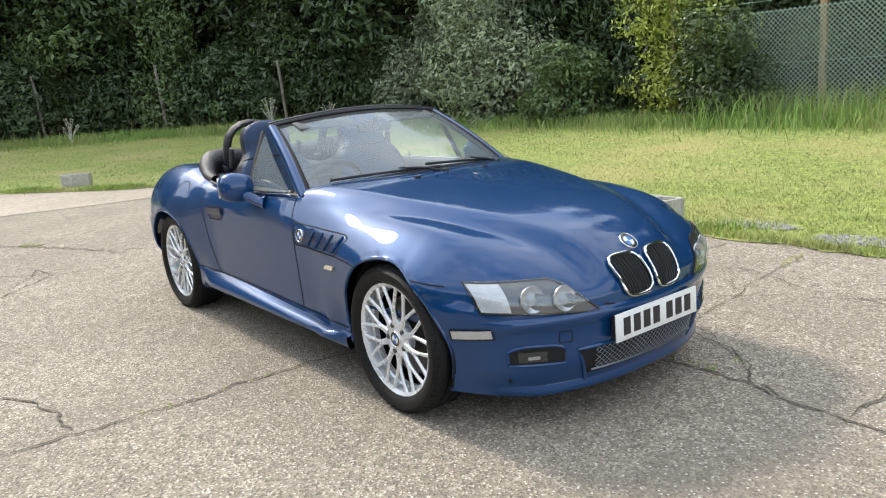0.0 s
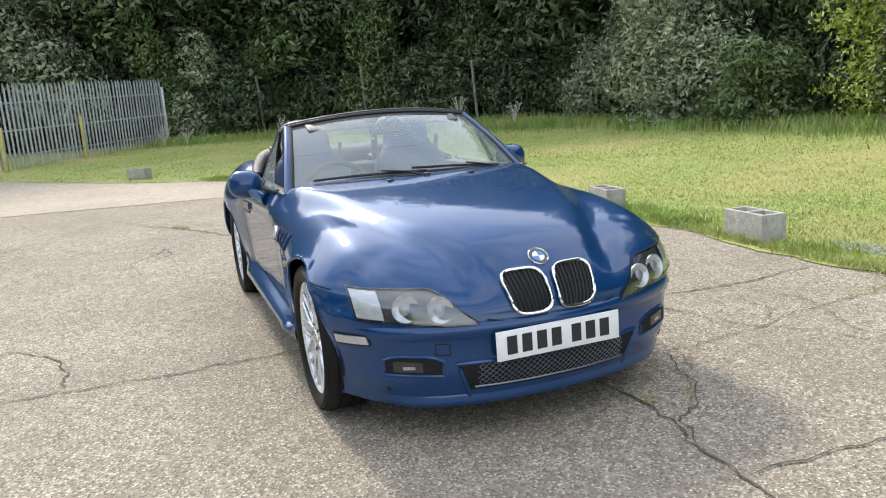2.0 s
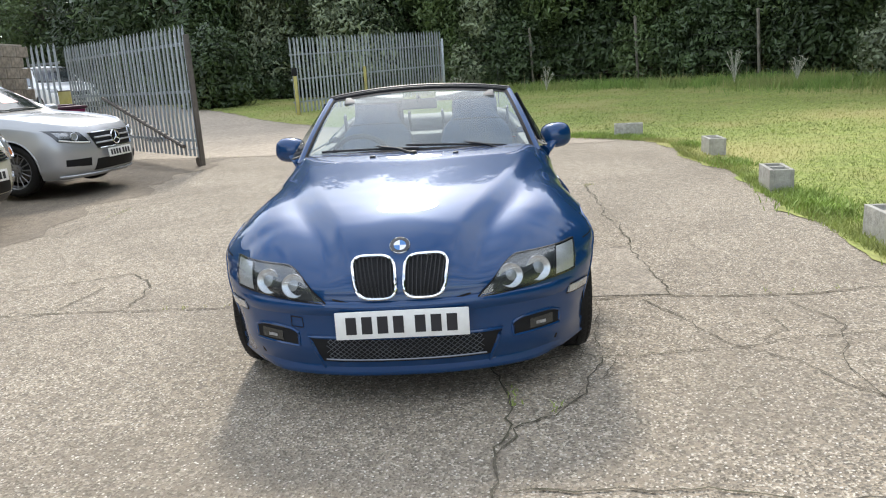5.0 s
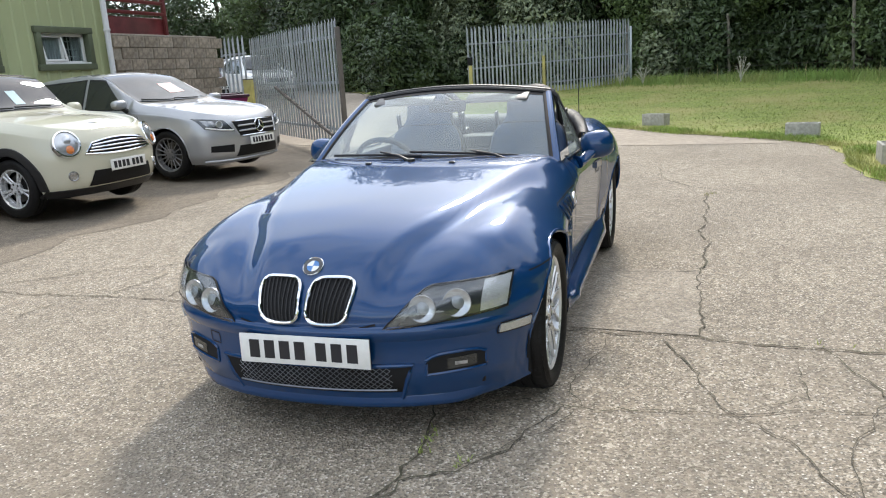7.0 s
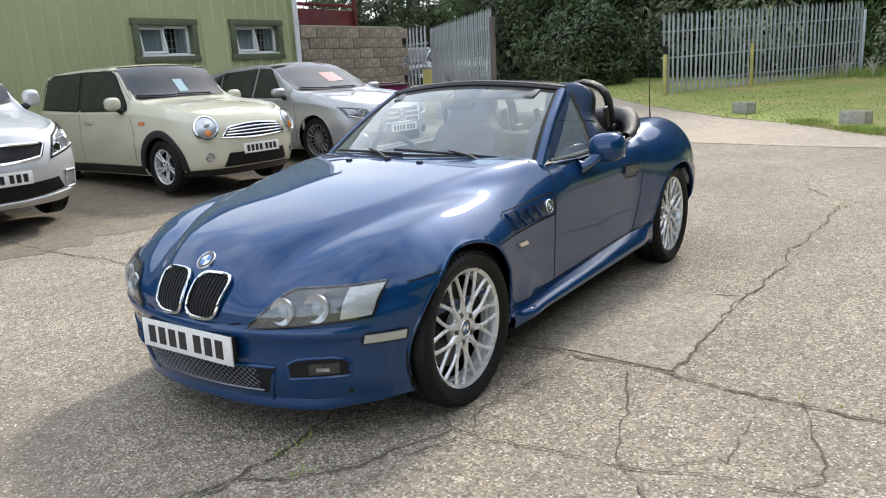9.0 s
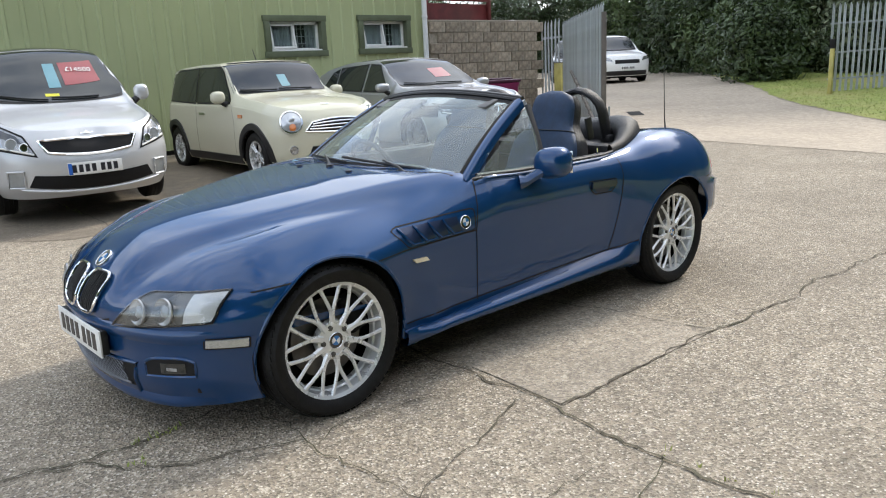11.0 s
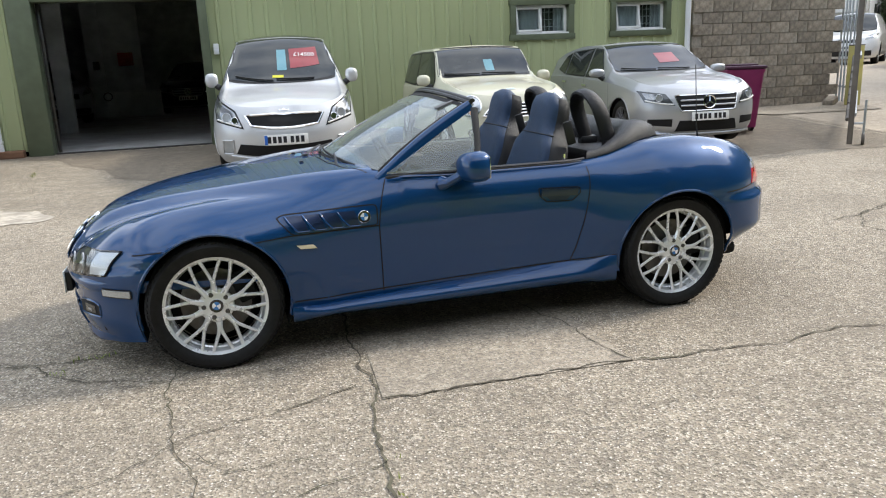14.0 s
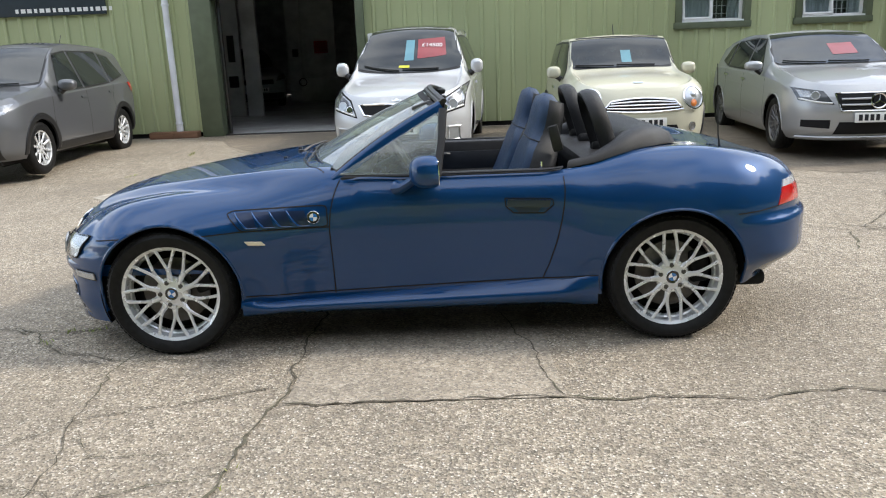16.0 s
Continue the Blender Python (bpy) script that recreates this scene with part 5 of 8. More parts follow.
def z3_skin(k, v):
    """A point of the skin: v below 0 on the side (from -1 at the hem), above 0 over the top to 1 at the spine."""
    ox, oy = z3_plan(k)
    sx = ox
    if ox > 1.1:
        sx = 1.1 + (ox - 1.1) * 0.55
    if ox < -1.25:
        sx = -1.25 - (-1.25 - ox) * 0.5
    d = Vector((sx - ox, -oy))
    full = d.length
    d.normalize()
    w = z3_waist(ox)
    if v <= 0:
        z = w + (z3_low(ox) - w) * (-v)
        i = z3_inset(ox, z)
        return Vector((ox + d.x * i, oy + d.y * i, z))
    i0 = z3_inset(ox, w)
    r = z3_round(ox)
    # points crowd towards the edge
    run = full - i0
    s = (v ** 1.6) * run
    x, y = ox + d.x * (i0 + s), oy + d.y * (i0 + s)
    top = z3_top(x, y)
    t = min(s / r, 1.0)
    z = w + (top - w) * (1 - (1 - t) ** 2.2) ** (1 / 2.0)
    return Vector((x, y, z))


class Skin:
    """A skin sampled on a fine grid, to lay lines and patches on it."""

    def __init__(self, fn, nk, vs):
        self.pts = np.array([[fn(i / nk, v) for v in vs] for i in range(nk + 1)])
        p = self.pts
        du = np.gradient(p, axis=0)
        dv = np.gradient(p, axis=1)
        nn = np.cross(du, dv)
        nn /= np.linalg.norm(nn, axis=2, keepdims=True) + 1e-9
        self.flat, self.nrm = p.reshape(-1, 3), nn.reshape(-1, 3)
        if self.nrm[len(self.nrm) // 2][1] < 0:
            self.nrm = -self.nrm
        self.views = {}
        for key, ok in (("side", self.nrm[:, 1] > 0.12), ("top", self.nrm[:, 2] > 0.2), ("front", self.nrm[:, 0] > 0.1), ("back", self.nrm[:, 0] < -0.1)):
            self.views[key] = (self.flat[ok], self.nrm[ok])

    def near(self, ax, a, bx, b, which):
        """Weighted place and normal at coordinates a and b on the axes ax and bx."""
        flat, nrm = self.views[which]
        q = (flat[:, ax] - a) ** 2 + (flat[:, bx] - b) ** 2
        j = np.argpartition(q, 6)[:6]
        w = 1.0 / (q[j] + 1e-6)
        w /= w.sum()
        p, n = (flat[j] * w[:, None]).sum(0), (nrm[j] * w[:, None]).sum(0)
        n /= np.linalg.norm(n) + 1e-9
        # slide on the tangent plane to the wanted coordinates
        cx = 3 - ax - bx
        out = p.copy()
        out[ax], out[bx] = a, b
        if abs(n[cx]) > 0.15:
            out[cx] = p[cx] - (n[ax] * (a - p[ax]) + n[bx] * (b - p[bx])) / n[cx]
        return Vector(out), Vector(n)

    def side(self, x, z, sign=1, off=0.0):
        p, n = self.near(0, x, 2, z, "side")
        p = p + n * off
        return Vector((p.x, p.y * sign, p.z)), Vector((n.x, n.y * sign, n.z))

    def top(self, x, y, off=0.0):
        p, n = self.near(0, x, 1, abs(y), "top")
        p = p + n * off
        s = -1 if y < 0 else 1
        return Vector((p.x, p.y * s, p.z)), Vector((n.x, n.y * s, n.z))

    def front(self, y, z, off=0.0, sign=1):
        p, n = self.near(1, abs(y), 2, z, "front" if sign > 0 else "back")
        p = p + n * off
        s = -1 if y < 0 else 1
        return Vector((p.x, p.y * s, p.z)), Vector((n.x, n.y * s, n.z))


def panels(name_of, fn, nk, vs, holes, materials, parent, keep=None, labels=None):
    """The skin and its mirror image, split into parts that share one smooth shading. holes: circles (x, z, r) cut from the sides."""
    nv = len(vs)
    P = np.array([[fn(i / nk, v) for v in vs] for i in range(nk + 1)])
    V = []
    for s in (1, -1):
        Q = P.copy()
        Q[:, :, 1] *= s
        V.append(Q)
    faces, owner = [], []
    coords = np.concatenate([V[0].reshape(-1, 3), V[1].reshape(-1, 3)])
    m = (nk + 1) * nv
    moved = {}
    for side in (0, 1):
        for i in range(nk):
            for j in range(nv - 1):
                a, b, c, d = (side * m + i * nv + j, side * m + (i + 1) * nv + j, side * m + (i + 1) * nv + j + 1, side * m + i * nv + j + 1)
                q = (a, b, c, d) if side == 1 else (a, d, c, b)
                cen = coords[list(q)].mean(0)
                if any((cen[0] - hx) ** 2 + (cen[2] - hz) ** 2 < hr * hr and abs(cen[1]) > 0.55 for hx, hz, hr in holes):
                    for t in q:
                        moved[t] = moved.get(t, 0) + 1
                    continue
                if keep is not None and not keep(cen):
                    continue
                faces.append(q)
                owner.append(name_of(cen, 1 if side == 0 else -1))
    used = set(t for q in faces for t in q)
    for t in moved:
        if t in used:
            x, y, z = coords[t]
            for hx, hz, hr in holes:
                r = math.hypot(x - hx, z - hz)
                if r < hr * 1.25:
                    coords[t][0], coords[t][2] = hx + (x - hx) * hr / r, hz + (z - hz) * hr / r
    me = bpy.data.meshes.new("whole")
    me.from_pydata([tuple(c) for c in coords], [], faces)
    me.polygons.foreach_set("use_smooth", [True] * len(me.polygons))
    vn = np.zeros(len(me.vertices) * 3)
    me.vertices.foreach_get("normal", vn)
    vn = vn.reshape(-1, 3)
    # the seam along the spine shares its normals
    for i in range(nk + 1):
        a, b = i * nv + nv - 1, m + i * nv + nv - 1
        n = vn[a] + vn[b]
        n /= np.linalg.norm(n) + 1e-9
        vn[a] = vn[b] = n
    for j in range(nv):
        for i in (0, nk):
            a, b = i * nv + j, m + i * nv + j
            n = vn[a] + vn[b]
            n /= np.linalg.norm(n) + 1e-9
            vn[a] = vn[b] = n
    bpy.data.meshes.remove(me)
    made = {}
    for nm in dict.fromkeys(owner):
        fs = [q for q, o in zip(faces, owner) if o == nm]
        ids = sorted(set(t for q in fs for t in q))
        ix = {t: k for k, t in enumerate(ids)}
        plain = nm.rsplit("@", 1)[0]
        pm = bpy.data.meshes.new(plain)
        pm.from_pydata([tuple(coords[t]) for t in ids], [], [[ix[t] for t in q] for q in fs])
        pm.polygons.foreach_set("use_smooth", [True] * len(pm.polygons))
        pm.normals_split_custom_set_from_vertices([tuple(vn[t]) for t in ids])
        pm.materials.append(materials.get(plain, materials[""]))
        ob = new(plain, pm)
        ob.parent = parent
        if labels and plain in labels:
            ob["label"] = labels[plain]
        made[nm] = ob
    return made


def ribbon(points, normals, width, bm=None):
    """A thin flat line that lies on a skin."""
    bm = bm if bm is not None else bmesh.new()
    prev = None
    for i, (p, n) in enumerate(zip(points, normals)):
        a, b = points[max(i - 1, 0)], points[min(i + 1, len(points) - 1)]
        w = (b - a).cross(n)
        w = w.normalized() * width / 2 if w.length > 1e-6 else Vector((0, 0, width / 2))
        pair = (bm.verts.new(p - w), bm.verts.new(p + w))
        if prev:
            f = bm.faces.new((prev[0], prev[1], pair[1], pair[0]))
            f.normal_update()
            if f.normal.dot(n) < 0:
                f.normal_flip()
        prev = pair
    return bm


def lines_on(project, paths, width=0.005, off=0.0015, n=24):
    bm = bmesh.new()
    for path in paths:
        ps = [project(p.x, p.y, off) for p in along([(a, b, 0) for a, b in path], n)]
        ribbon([p for p, _ in ps], [q for _, q in ps], width, bm)
    return bm


def patch_on(project, corner_fn, nu=14, nv=8, off=0.003, thickness=0.0):
    """A piece that follows a skin: corner_fn(u, v) gives the two coordinates to project."""
    rows = []
    for j in range(nv + 1):
        rows.append([project(*corner_fn(i / nu, j / nv), off)[0] for i in range(nu + 1)])
    bm = grid_mesh(rows)
    bm.normal_update()
    want = project(*corner_fn(0.5, 0.5), off)[1]
    if sum((f.normal for f in bm.faces), Vector()).dot(want) < 0:
        bmesh.ops.reverse_faces(bm, faces=bm.faces)
    if thickness:
        thick(bm, thickness)
    return bm


def quad(a, b, c, d):
    """corner_fn of four corners: a-b along the bottom, d-c along the top."""
    def f(u, v):
        x = (a[0] * (1 - u) + b[0] * u) * (1 - v) + (d[0] * (1 - u) + c[0] * u) * v
        y = (a[1] * (1 - u) + b[1] * u) * (1 - v) + (d[1] * (1 - u) + c[1] * u) * v
        return x, y
    return f


roadster = thing("car", label="metallic blue two-seat roadster with folded soft top on concrete", category="car")
Z3V = [-1 + i / 22 for i in range(22)] + [0.0] + [(i + 1) / 40 for i in range(40)]
Z3K = 260
z3 = Skin(z3_skin, Z3K, Z3V)
door_front = curve((0.20, 0.418), (0.40, 0.42), (0.62, 0.425), (0.74, 0.405), (0.80, 0.385), (0.87, 0.352))
door_rear = curve((0.20, -0.55), (0.34, -0.60), (0.42, -0.635), (0.52, -0.665), (0.65, -0.69), (0.76, -0.70), (0.88, -0.69))
SILL = curve((-0.9, 0.325), (0.9, 0.272))


def z3_owner(c, s):
    x, y, z = c[0], abs(c[1]), c[2]
    t = "@%d" % s
    if x > 0.43 and z > 0.608 - 0.08 * ease(1.5, 1.8, x):
        return "bonnet"
    if x > 1.223:
        return "front_bumper"
    if x > door_front(z) or (x > 0.4 and z > 0.8):
        return "front_wing" + t
    if x > door_rear(z) and z > SILL(x):
        return "door_panel" + t
    if x < -1.35 and z > 0.80 and y < 0.56:
        return "boot_lid"
    if x < -1.223 and z < 0.63:
        return "rear_bumper"
    if z < SILL(x) and x > -0.9:
        return "rocker_panel" + t
    return "rear_wing" + t


def z3_keep(c):
    x, y, z = c
    if abs(y) < 0.70 and -1.30 < x < 0.42 and z > 0.7:
        lim = 0.70 - 0.14 * ease(-0.75, -1.3, x) - 0.05 * ease(0.30, 0.42, x)
        return abs(y) > lim
    return True


z3_parts = panels(z3_owner, z3_skin, Z3K, Z3V, [(1.223, WZ, ARCH), (-1.223, WZ, ARCH)], {"": BLUE}, roadster, z3_keep)


# ---- wheels ----
def alloy_wheel(parent, m, radius=0.318, rim=0.243, width=0.215, spokes=10, style="y", metal=None, cap="roundel", name="wheel", lugs=True):
    """A wheel with its outer face towards +y of m."""
    metal = metal or ALLOY
    w = thing(name, m)
    w.parent = parent
    h = width / 2
    prof = [(rim - 0.012, -h * 0.86), (rim + 0.012, -h * 0.95), ((rim + radius) / 2, -h * 1.0), (radius - 0.02, -h * 0.93), (radius - 0.005, -h * 0.78)]
    for g in (-0.45, -0.02, 0.42):
        prof += [(radius, h * (g - 0.20)), (radius, h * g - 0.004), (radius - 0.007, h * g - 0.003), (radius - 0.007, h * g + 0.003), (radius, h * g + 0.004)]
    prof += [(radius, h * 0.62), (radius - 0.005, h * 0.80), (radius - 0.02, h * 0.95), ((rim + radius) / 2 + 0.01, h * 1.03), ((rim + radius) / 2, h * 1.035), (rim + 0.014, h * 0.98), (rim + 0.004, h * 0.90), (rim - 0.012, h * 0.80)]
    part("tyre", lathe(prof, 72, "Y"), RUBBER, w, angle=30)
    for s in ((1, -1) if lugs else ()):
        bm = bmesh.new()
        for k in range(64):
            a = 2 * math.pi * k / 64
            for s in (s,):
                t = Matrix.Rotation(a, 4, "Y") @ Matrix.Translation((0, s * h * 0.74, radius - 0.0105)) @ Matrix.Rotation(0.25 * s, 4, "Z") @ Matrix.Rotation(-0.32 * s, 4, "X")
                box(0.021, h * 0.36, 0.012, bm=bm, turn=t)
        part("tread_shoulder", bm, RUBBER, w, smooth=False)["kind"] = "stuff"
    f = h * 0.78
    barrel = [(rim - 0.026, f - 0.034), (rim - 0.022, f - 0.016), (rim - 0.018, f), (rim - 0.004, f + 0.008), (rim + 0.006, f + 0.006), (rim + 0.006, f - 0.008), (rim - 0.006, f - 0.012)]
    rim_ob = part("rim", lathe(barrel, 72, "Y"), metal, w, angle=35)
    part("barrel", lathe([(rim - 0.036, f - 0.062), (rim - 0.032, f - 0.04), (rim - 0.024, f - 0.034)], 48, "Y"), metal, rim_ob)
    bm = bmesh.new()
    hub = rim * 0.34
    for k in range(spokes):
        a = 2 * math.pi * k / spokes

        def at(r, da, y):
            return (r * math.cos(a + da), y, r * math.sin(a + da))
        if style == "y":
            tube([at(hub * 0.75, 0, f - 0.018), at(hub * 1.15, 0, f - 0.014), at(rim * 0.52, 0, f - 0.010)], [0.020, 0.0135, 0.0125], 6, bm, flat=0.8, up=(0, 1, 0))
            d = math.pi / spokes * 0.66
            for s in (1, -1):
                tube([at(rim * 0.47, 0.03 * s, f - 0.012), at(rim * 0.58, 0.36 * d * s, f - 0.009), at(rim * 0.78, 0.76 * d * s, f - 0.006), at(rim * 0.950, d * s, f - 0.005)], [0.0095, 0.0084, 0.0080, 0.0100], 6, bm, flat=0.9, up=(0, 1, 0))
        elif style == "twin":
            for s in (1, -1):
                tube([at(hub * 0.8, 0.28 * s, f - 0.03), at(rim * 0.6, 0.13 * s, f - 0.015), at(rim * 0.93, 0.15 * s, f - 0.006)], [0.014, 0.012, 0.013], 6, bm, flat=0.8, up=(0, 1, 0))
        else:
            tube([at(hub * 0.8, 0, f - 0.03), at(rim * 0.55, 0, f - 0.016), at(rim * 0.94, 0, f - 0.006)], [0.022, 0.016, 0.02] if style == "five" else [0.010, 0.008, 0.009], 6, bm, flat=0.6, up=(0, 1, 0))
    part("spokes", bm, metal, rim_ob)
    part("hub", lathe([(0.0, f - 0.008), (hub * 0.45, f - 0.008), (hub * 0.95, f - 0.012), (hub, f - 0.02), (hub * 0.95, f - 0.05), (0, f - 0.05)], 40, "Y"), metal, rim_ob)
    bolt = None
    for k in range(5):
        a = 2 * math.pi * (k + 0.25) / 5
        at_ = Matrix.Translation((hub * 0.70 * math.cos(a), 0, hub * 0.70 * math.sin(a)))
        if bolt is None:
            bolt = part("wheel_bolt", lathe([(0.0, f - 0.004), (0.006, f - 0.004), (0.008, f - 0.007), (0.0115, f - 0.0065), (0.0115, f - 0.02)], 10, "Y"), STEEL, rim_ob)
            bolt.matrix_basis = at_
        else:
            share("wheel_bolt", bolt, at_, rim_ob)
    if cap == "roundel":
        roundel("centre_cap", rim_ob, Matrix.Translation((0, f - 0.006, 0)) @ Matrix.Rotation(-math.pi / 2, 4, "X") @ Matrix.Rotation(0.2, 4, "Z"), hub * 0.40)
    part("brake_disc", lathe([(0.05, -0.01), (rim * 0.68, -0.01), (rim * 0.68, 0.008), (0.05, 0.008)], 40, "Y"), STEEL, w)
    part("brake_caliper", box(0.09, 0.07, 0.16, (-rim * 0.60, 0.0, 0.02), 0.015), DARK_VOID, w)
    part("wheel_inner", lathe([(0.0, -h * 0.5), (rim - 0.03, -h * 0.5), (rim - 0.03, -h * 0.45), (0, -h * 0.45)], 32, "Y"), DARK_VOID, w)
    return w


ROUNDEL_BLUE = mat("badge_blue", (0.03, 0.17, 0.45), 0.25, coat=1.0, var=0.03)
ROUNDEL_WHITE = mat("badge_white", (0.75, 0.76, 0.78), 0.25, coat=1.0, var=0.03)
ROUNDEL_BLACK = mat("badge_black", (0.012, 0.012, 0.014), 0.25, coat=1.0, var=0.05)


def roundel(name, parent, m, r):
    """A small round badge in blue, white and black, facing +z of m."""
    b = part(name, lathe([(0, 0.0), (r * 0.62, 0.0), (r * 0.62, 0.002), (r * 0.93, 0.003), (r, 0.001), (r, -0.006)], 36, "Z"), ROUNDEL_BLACK, parent, "small round badge, blue, white and black")
    b.matrix_basis = m
    part("ring", lathe([(r * 0.92, 0.0025), (r * 0.96, 0.0042), (r, 0.003), (r * 1.02, 0.0), (r * 1.02, -0.006)], 36, "Z"), CHROME, b)
    for mm, q0 in ((ROUNDEL_BLUE, 0), (ROUNDEL_WHITE, 1)):
        bm = bmesh.new()
        for q in (q0, q0 + 2):
            vs = [bm.verts.new((0, 0, 0.003))] + [bm.verts.new((r * 0.60 * math.cos(math.pi / 2 * (q + i / 8)), r * 0.60 * math.sin(math.pi / 2 * (q + i / 8)), 0.0025)) for i in range(9)]
            for i in range(1, 9):
                bm.faces.new((vs[0], vs[i], vs[i + 1]))
        part("quarter", bm, mm, b)
    return b


def basis(p, n, up=(0, 0, 1)):
    """A pose at p with its z along n and its y near up."""
    n = Vector(n).normalized()
    u = Vector(up)
    u = (u - n * u.dot(n)).normalized()
    x = u.cross(n)
    return Matrix(((x.x, u.x, n.x, p[0]), (x.y, u.y, n.y, p[1]), (x.z, u.z, n.z, p[2]), (0, 0, 0, 1)))


for nm, wx in WHEELS.items():
    for s in (1, -1):
        turn = Matrix.Translation((wx, s * (0.690 if nm == "front" else 0.705), WZ))
        if s < 0:
            turn = turn @ Matrix.Rotation(math.pi, 4, "Z")
        turn = turn @ Matrix.Rotation(0.35 if nm == "front" else 0.1, 4, "Y")
        alloy_wheel(roadster, turn)

# arches: rolled lip and dark liner
for nm, wx in WHEELS.items():
    for s in (1, -1):
        pts = []
        for i in range(33):
            a = math.radians(-14 + 208 * i / 32)
            x, z = wx + ARCH * math.cos(a), WZ + ARCH * math.sin(a)
            if z < z3_low(x):
                continue
            pts.append(z3.side(x, z, s, -0.004)[0])
        part("arch_lip", tube(pts, 0.008, 6), BLUE, roadster)
        bm = grid_mesh([[(wx + (ARCH + 0.006) * math.cos(math.radians(-24 + (228 if nm == "front" else 208) * i / 32)), s * y, WZ + (ARCH + 0.006) * math.sin(math.radians(-24 + (228 if nm == "front" else 208) * i / 32))) for i in range(33)] for y in (0.20, 0.70, 0.752)])
        if nm == "rear":
            box(0.10, 0.50, 0.26, (wx - ARCH - 0.06, s * 0.45, 0.475), 0.02, bm)
        box(0.70, 0.02, 0.46, (wx, s * 0.43, 0.37), bm=bm)
        part("wheel_arch_liner", bm, DARK_VOID, roadster)

# underside and dark filling
bm = box(3.5, 1.25, 0.08, (0.0, 0, 0.24), 0.03)
box(1.6, 1.38, 0.10, (0, 0, 0.27), 0.02, bm)
box(0.36, 1.0, 0.20, (1.62, 0, 0.32), 0.05, bm)
box(0.36, 1.0, 0.16, (-1.62, 0, 0.42), 0.05, bm)
part("underbody", bm, DARK_VOID, roadster)

# side skirts
for s in (1, -1):
    rows = []
    for i in range(41):
        x = 0.875 - 1.735 * i / 40
        f = ease(0, 0.10, i / 40) * ease(1.0, 0.86, i / 40)
        g = ease(-0.02, 0.03, i / 40) * ease(1.02, 0.97, i / 40)
        zt = SILL(x)
        sec = [(0.70, 0.185 + 0.01), (0.765, 0.188), (0.776 + 0.040 * f, 0.205 + 0.012 * f), (0.780 + 0.058 * f, 0.238), (0.780 + 0.050 * f, 0.262), (0.778 + 0.024 * f, 0.286), (0.772, zt - 0.006), (0.752, zt + 0.006)]
        rows.append([(x, s * (y - 0.012 + 0.03 * ease(0.6, 0.875, abs(x))), z + (zt - 0.30) * min(1, max(0, (z - 0.20) / 0.1))) for y, z in sec])
    bm = grid_mesh(rows, flip=(s < 0))
    part("side_skirt", bm, BLUE, roadster, angle=80)

# panel gaps
zs = [0.29, 0.40, 0.52, 0.62, 0.70, 0.76, 0.80, 0.835]
for s in (1, -1):
    paths = [[(door_front(z), z) for z in [0.285] + zs[1:]], [(door_rear(z), z) for z in [0.33] + zs[1:]],
             [(0.86, SILL(0.86) + 0.012), (-0.86, SILL(-0.86) + 0.012)],
             [(1.56, 0.590), (1.48, 0.600), (1.41, 0.605)], [(1.045, 0.605), (0.86, 0.617), (0.425, 0.622)],
             [(-1.50, 0.625), (-1.62, 0.632), (-1.78, 0.647)]]
    for path in paths:
        part("panel_gap", lines_on(lambda a, b, o, s=s: z3.side(a, b, s, o), [path], 0.006, 0.0012, 28), GAP, roadster)
    # bonnet's rear edge and boot lid
    part("panel_gap", lines_on(lambda a, b, o: z3.top(a, b, o), [[(0.45, s * 0.66), (0.54, s * 0.55), (0.60, s * 0.35), (0.63, 0.0)]], 0.008, 0.0012, 20), GAP, roadster)
    part("panel_gap", lines_on(lambda a, b, o: z3.top(a, b, o), [[(-1.40, 0.0), (-1.38, s * 0.42), (-1.42, s * 0.54), (-1.6, s * 0.57), (-1.80, s * 0.56)]], 0.006, 0.0012, 24), GAP, roadster)
# bonnet's front edge over the bumper
part("panel_gap", lines_on(lambda a, b, o: z3.front(a, b, o), [[(-0.27, 0.475), (-0.20, 0.460), (0.0, 0.455), (0.20, 0.460), (0.27, 0.475)]], 0.007, 0.002, 30), GAP, roadster)

# fuel flap
bm = bmesh.new()
ring = [z3.side(-0.98 + 0.075 * math.cos(a), 0.775 + 0.075 * math.sin(a), -1, 0.0012) for a in [2 * math.pi * i / 28 for i in range(29)]]
ribbon([p for p, _ in ring], [n for _, n in ring], 0.005, bm)
part("fuel_flap", bm, GAP, roadster)

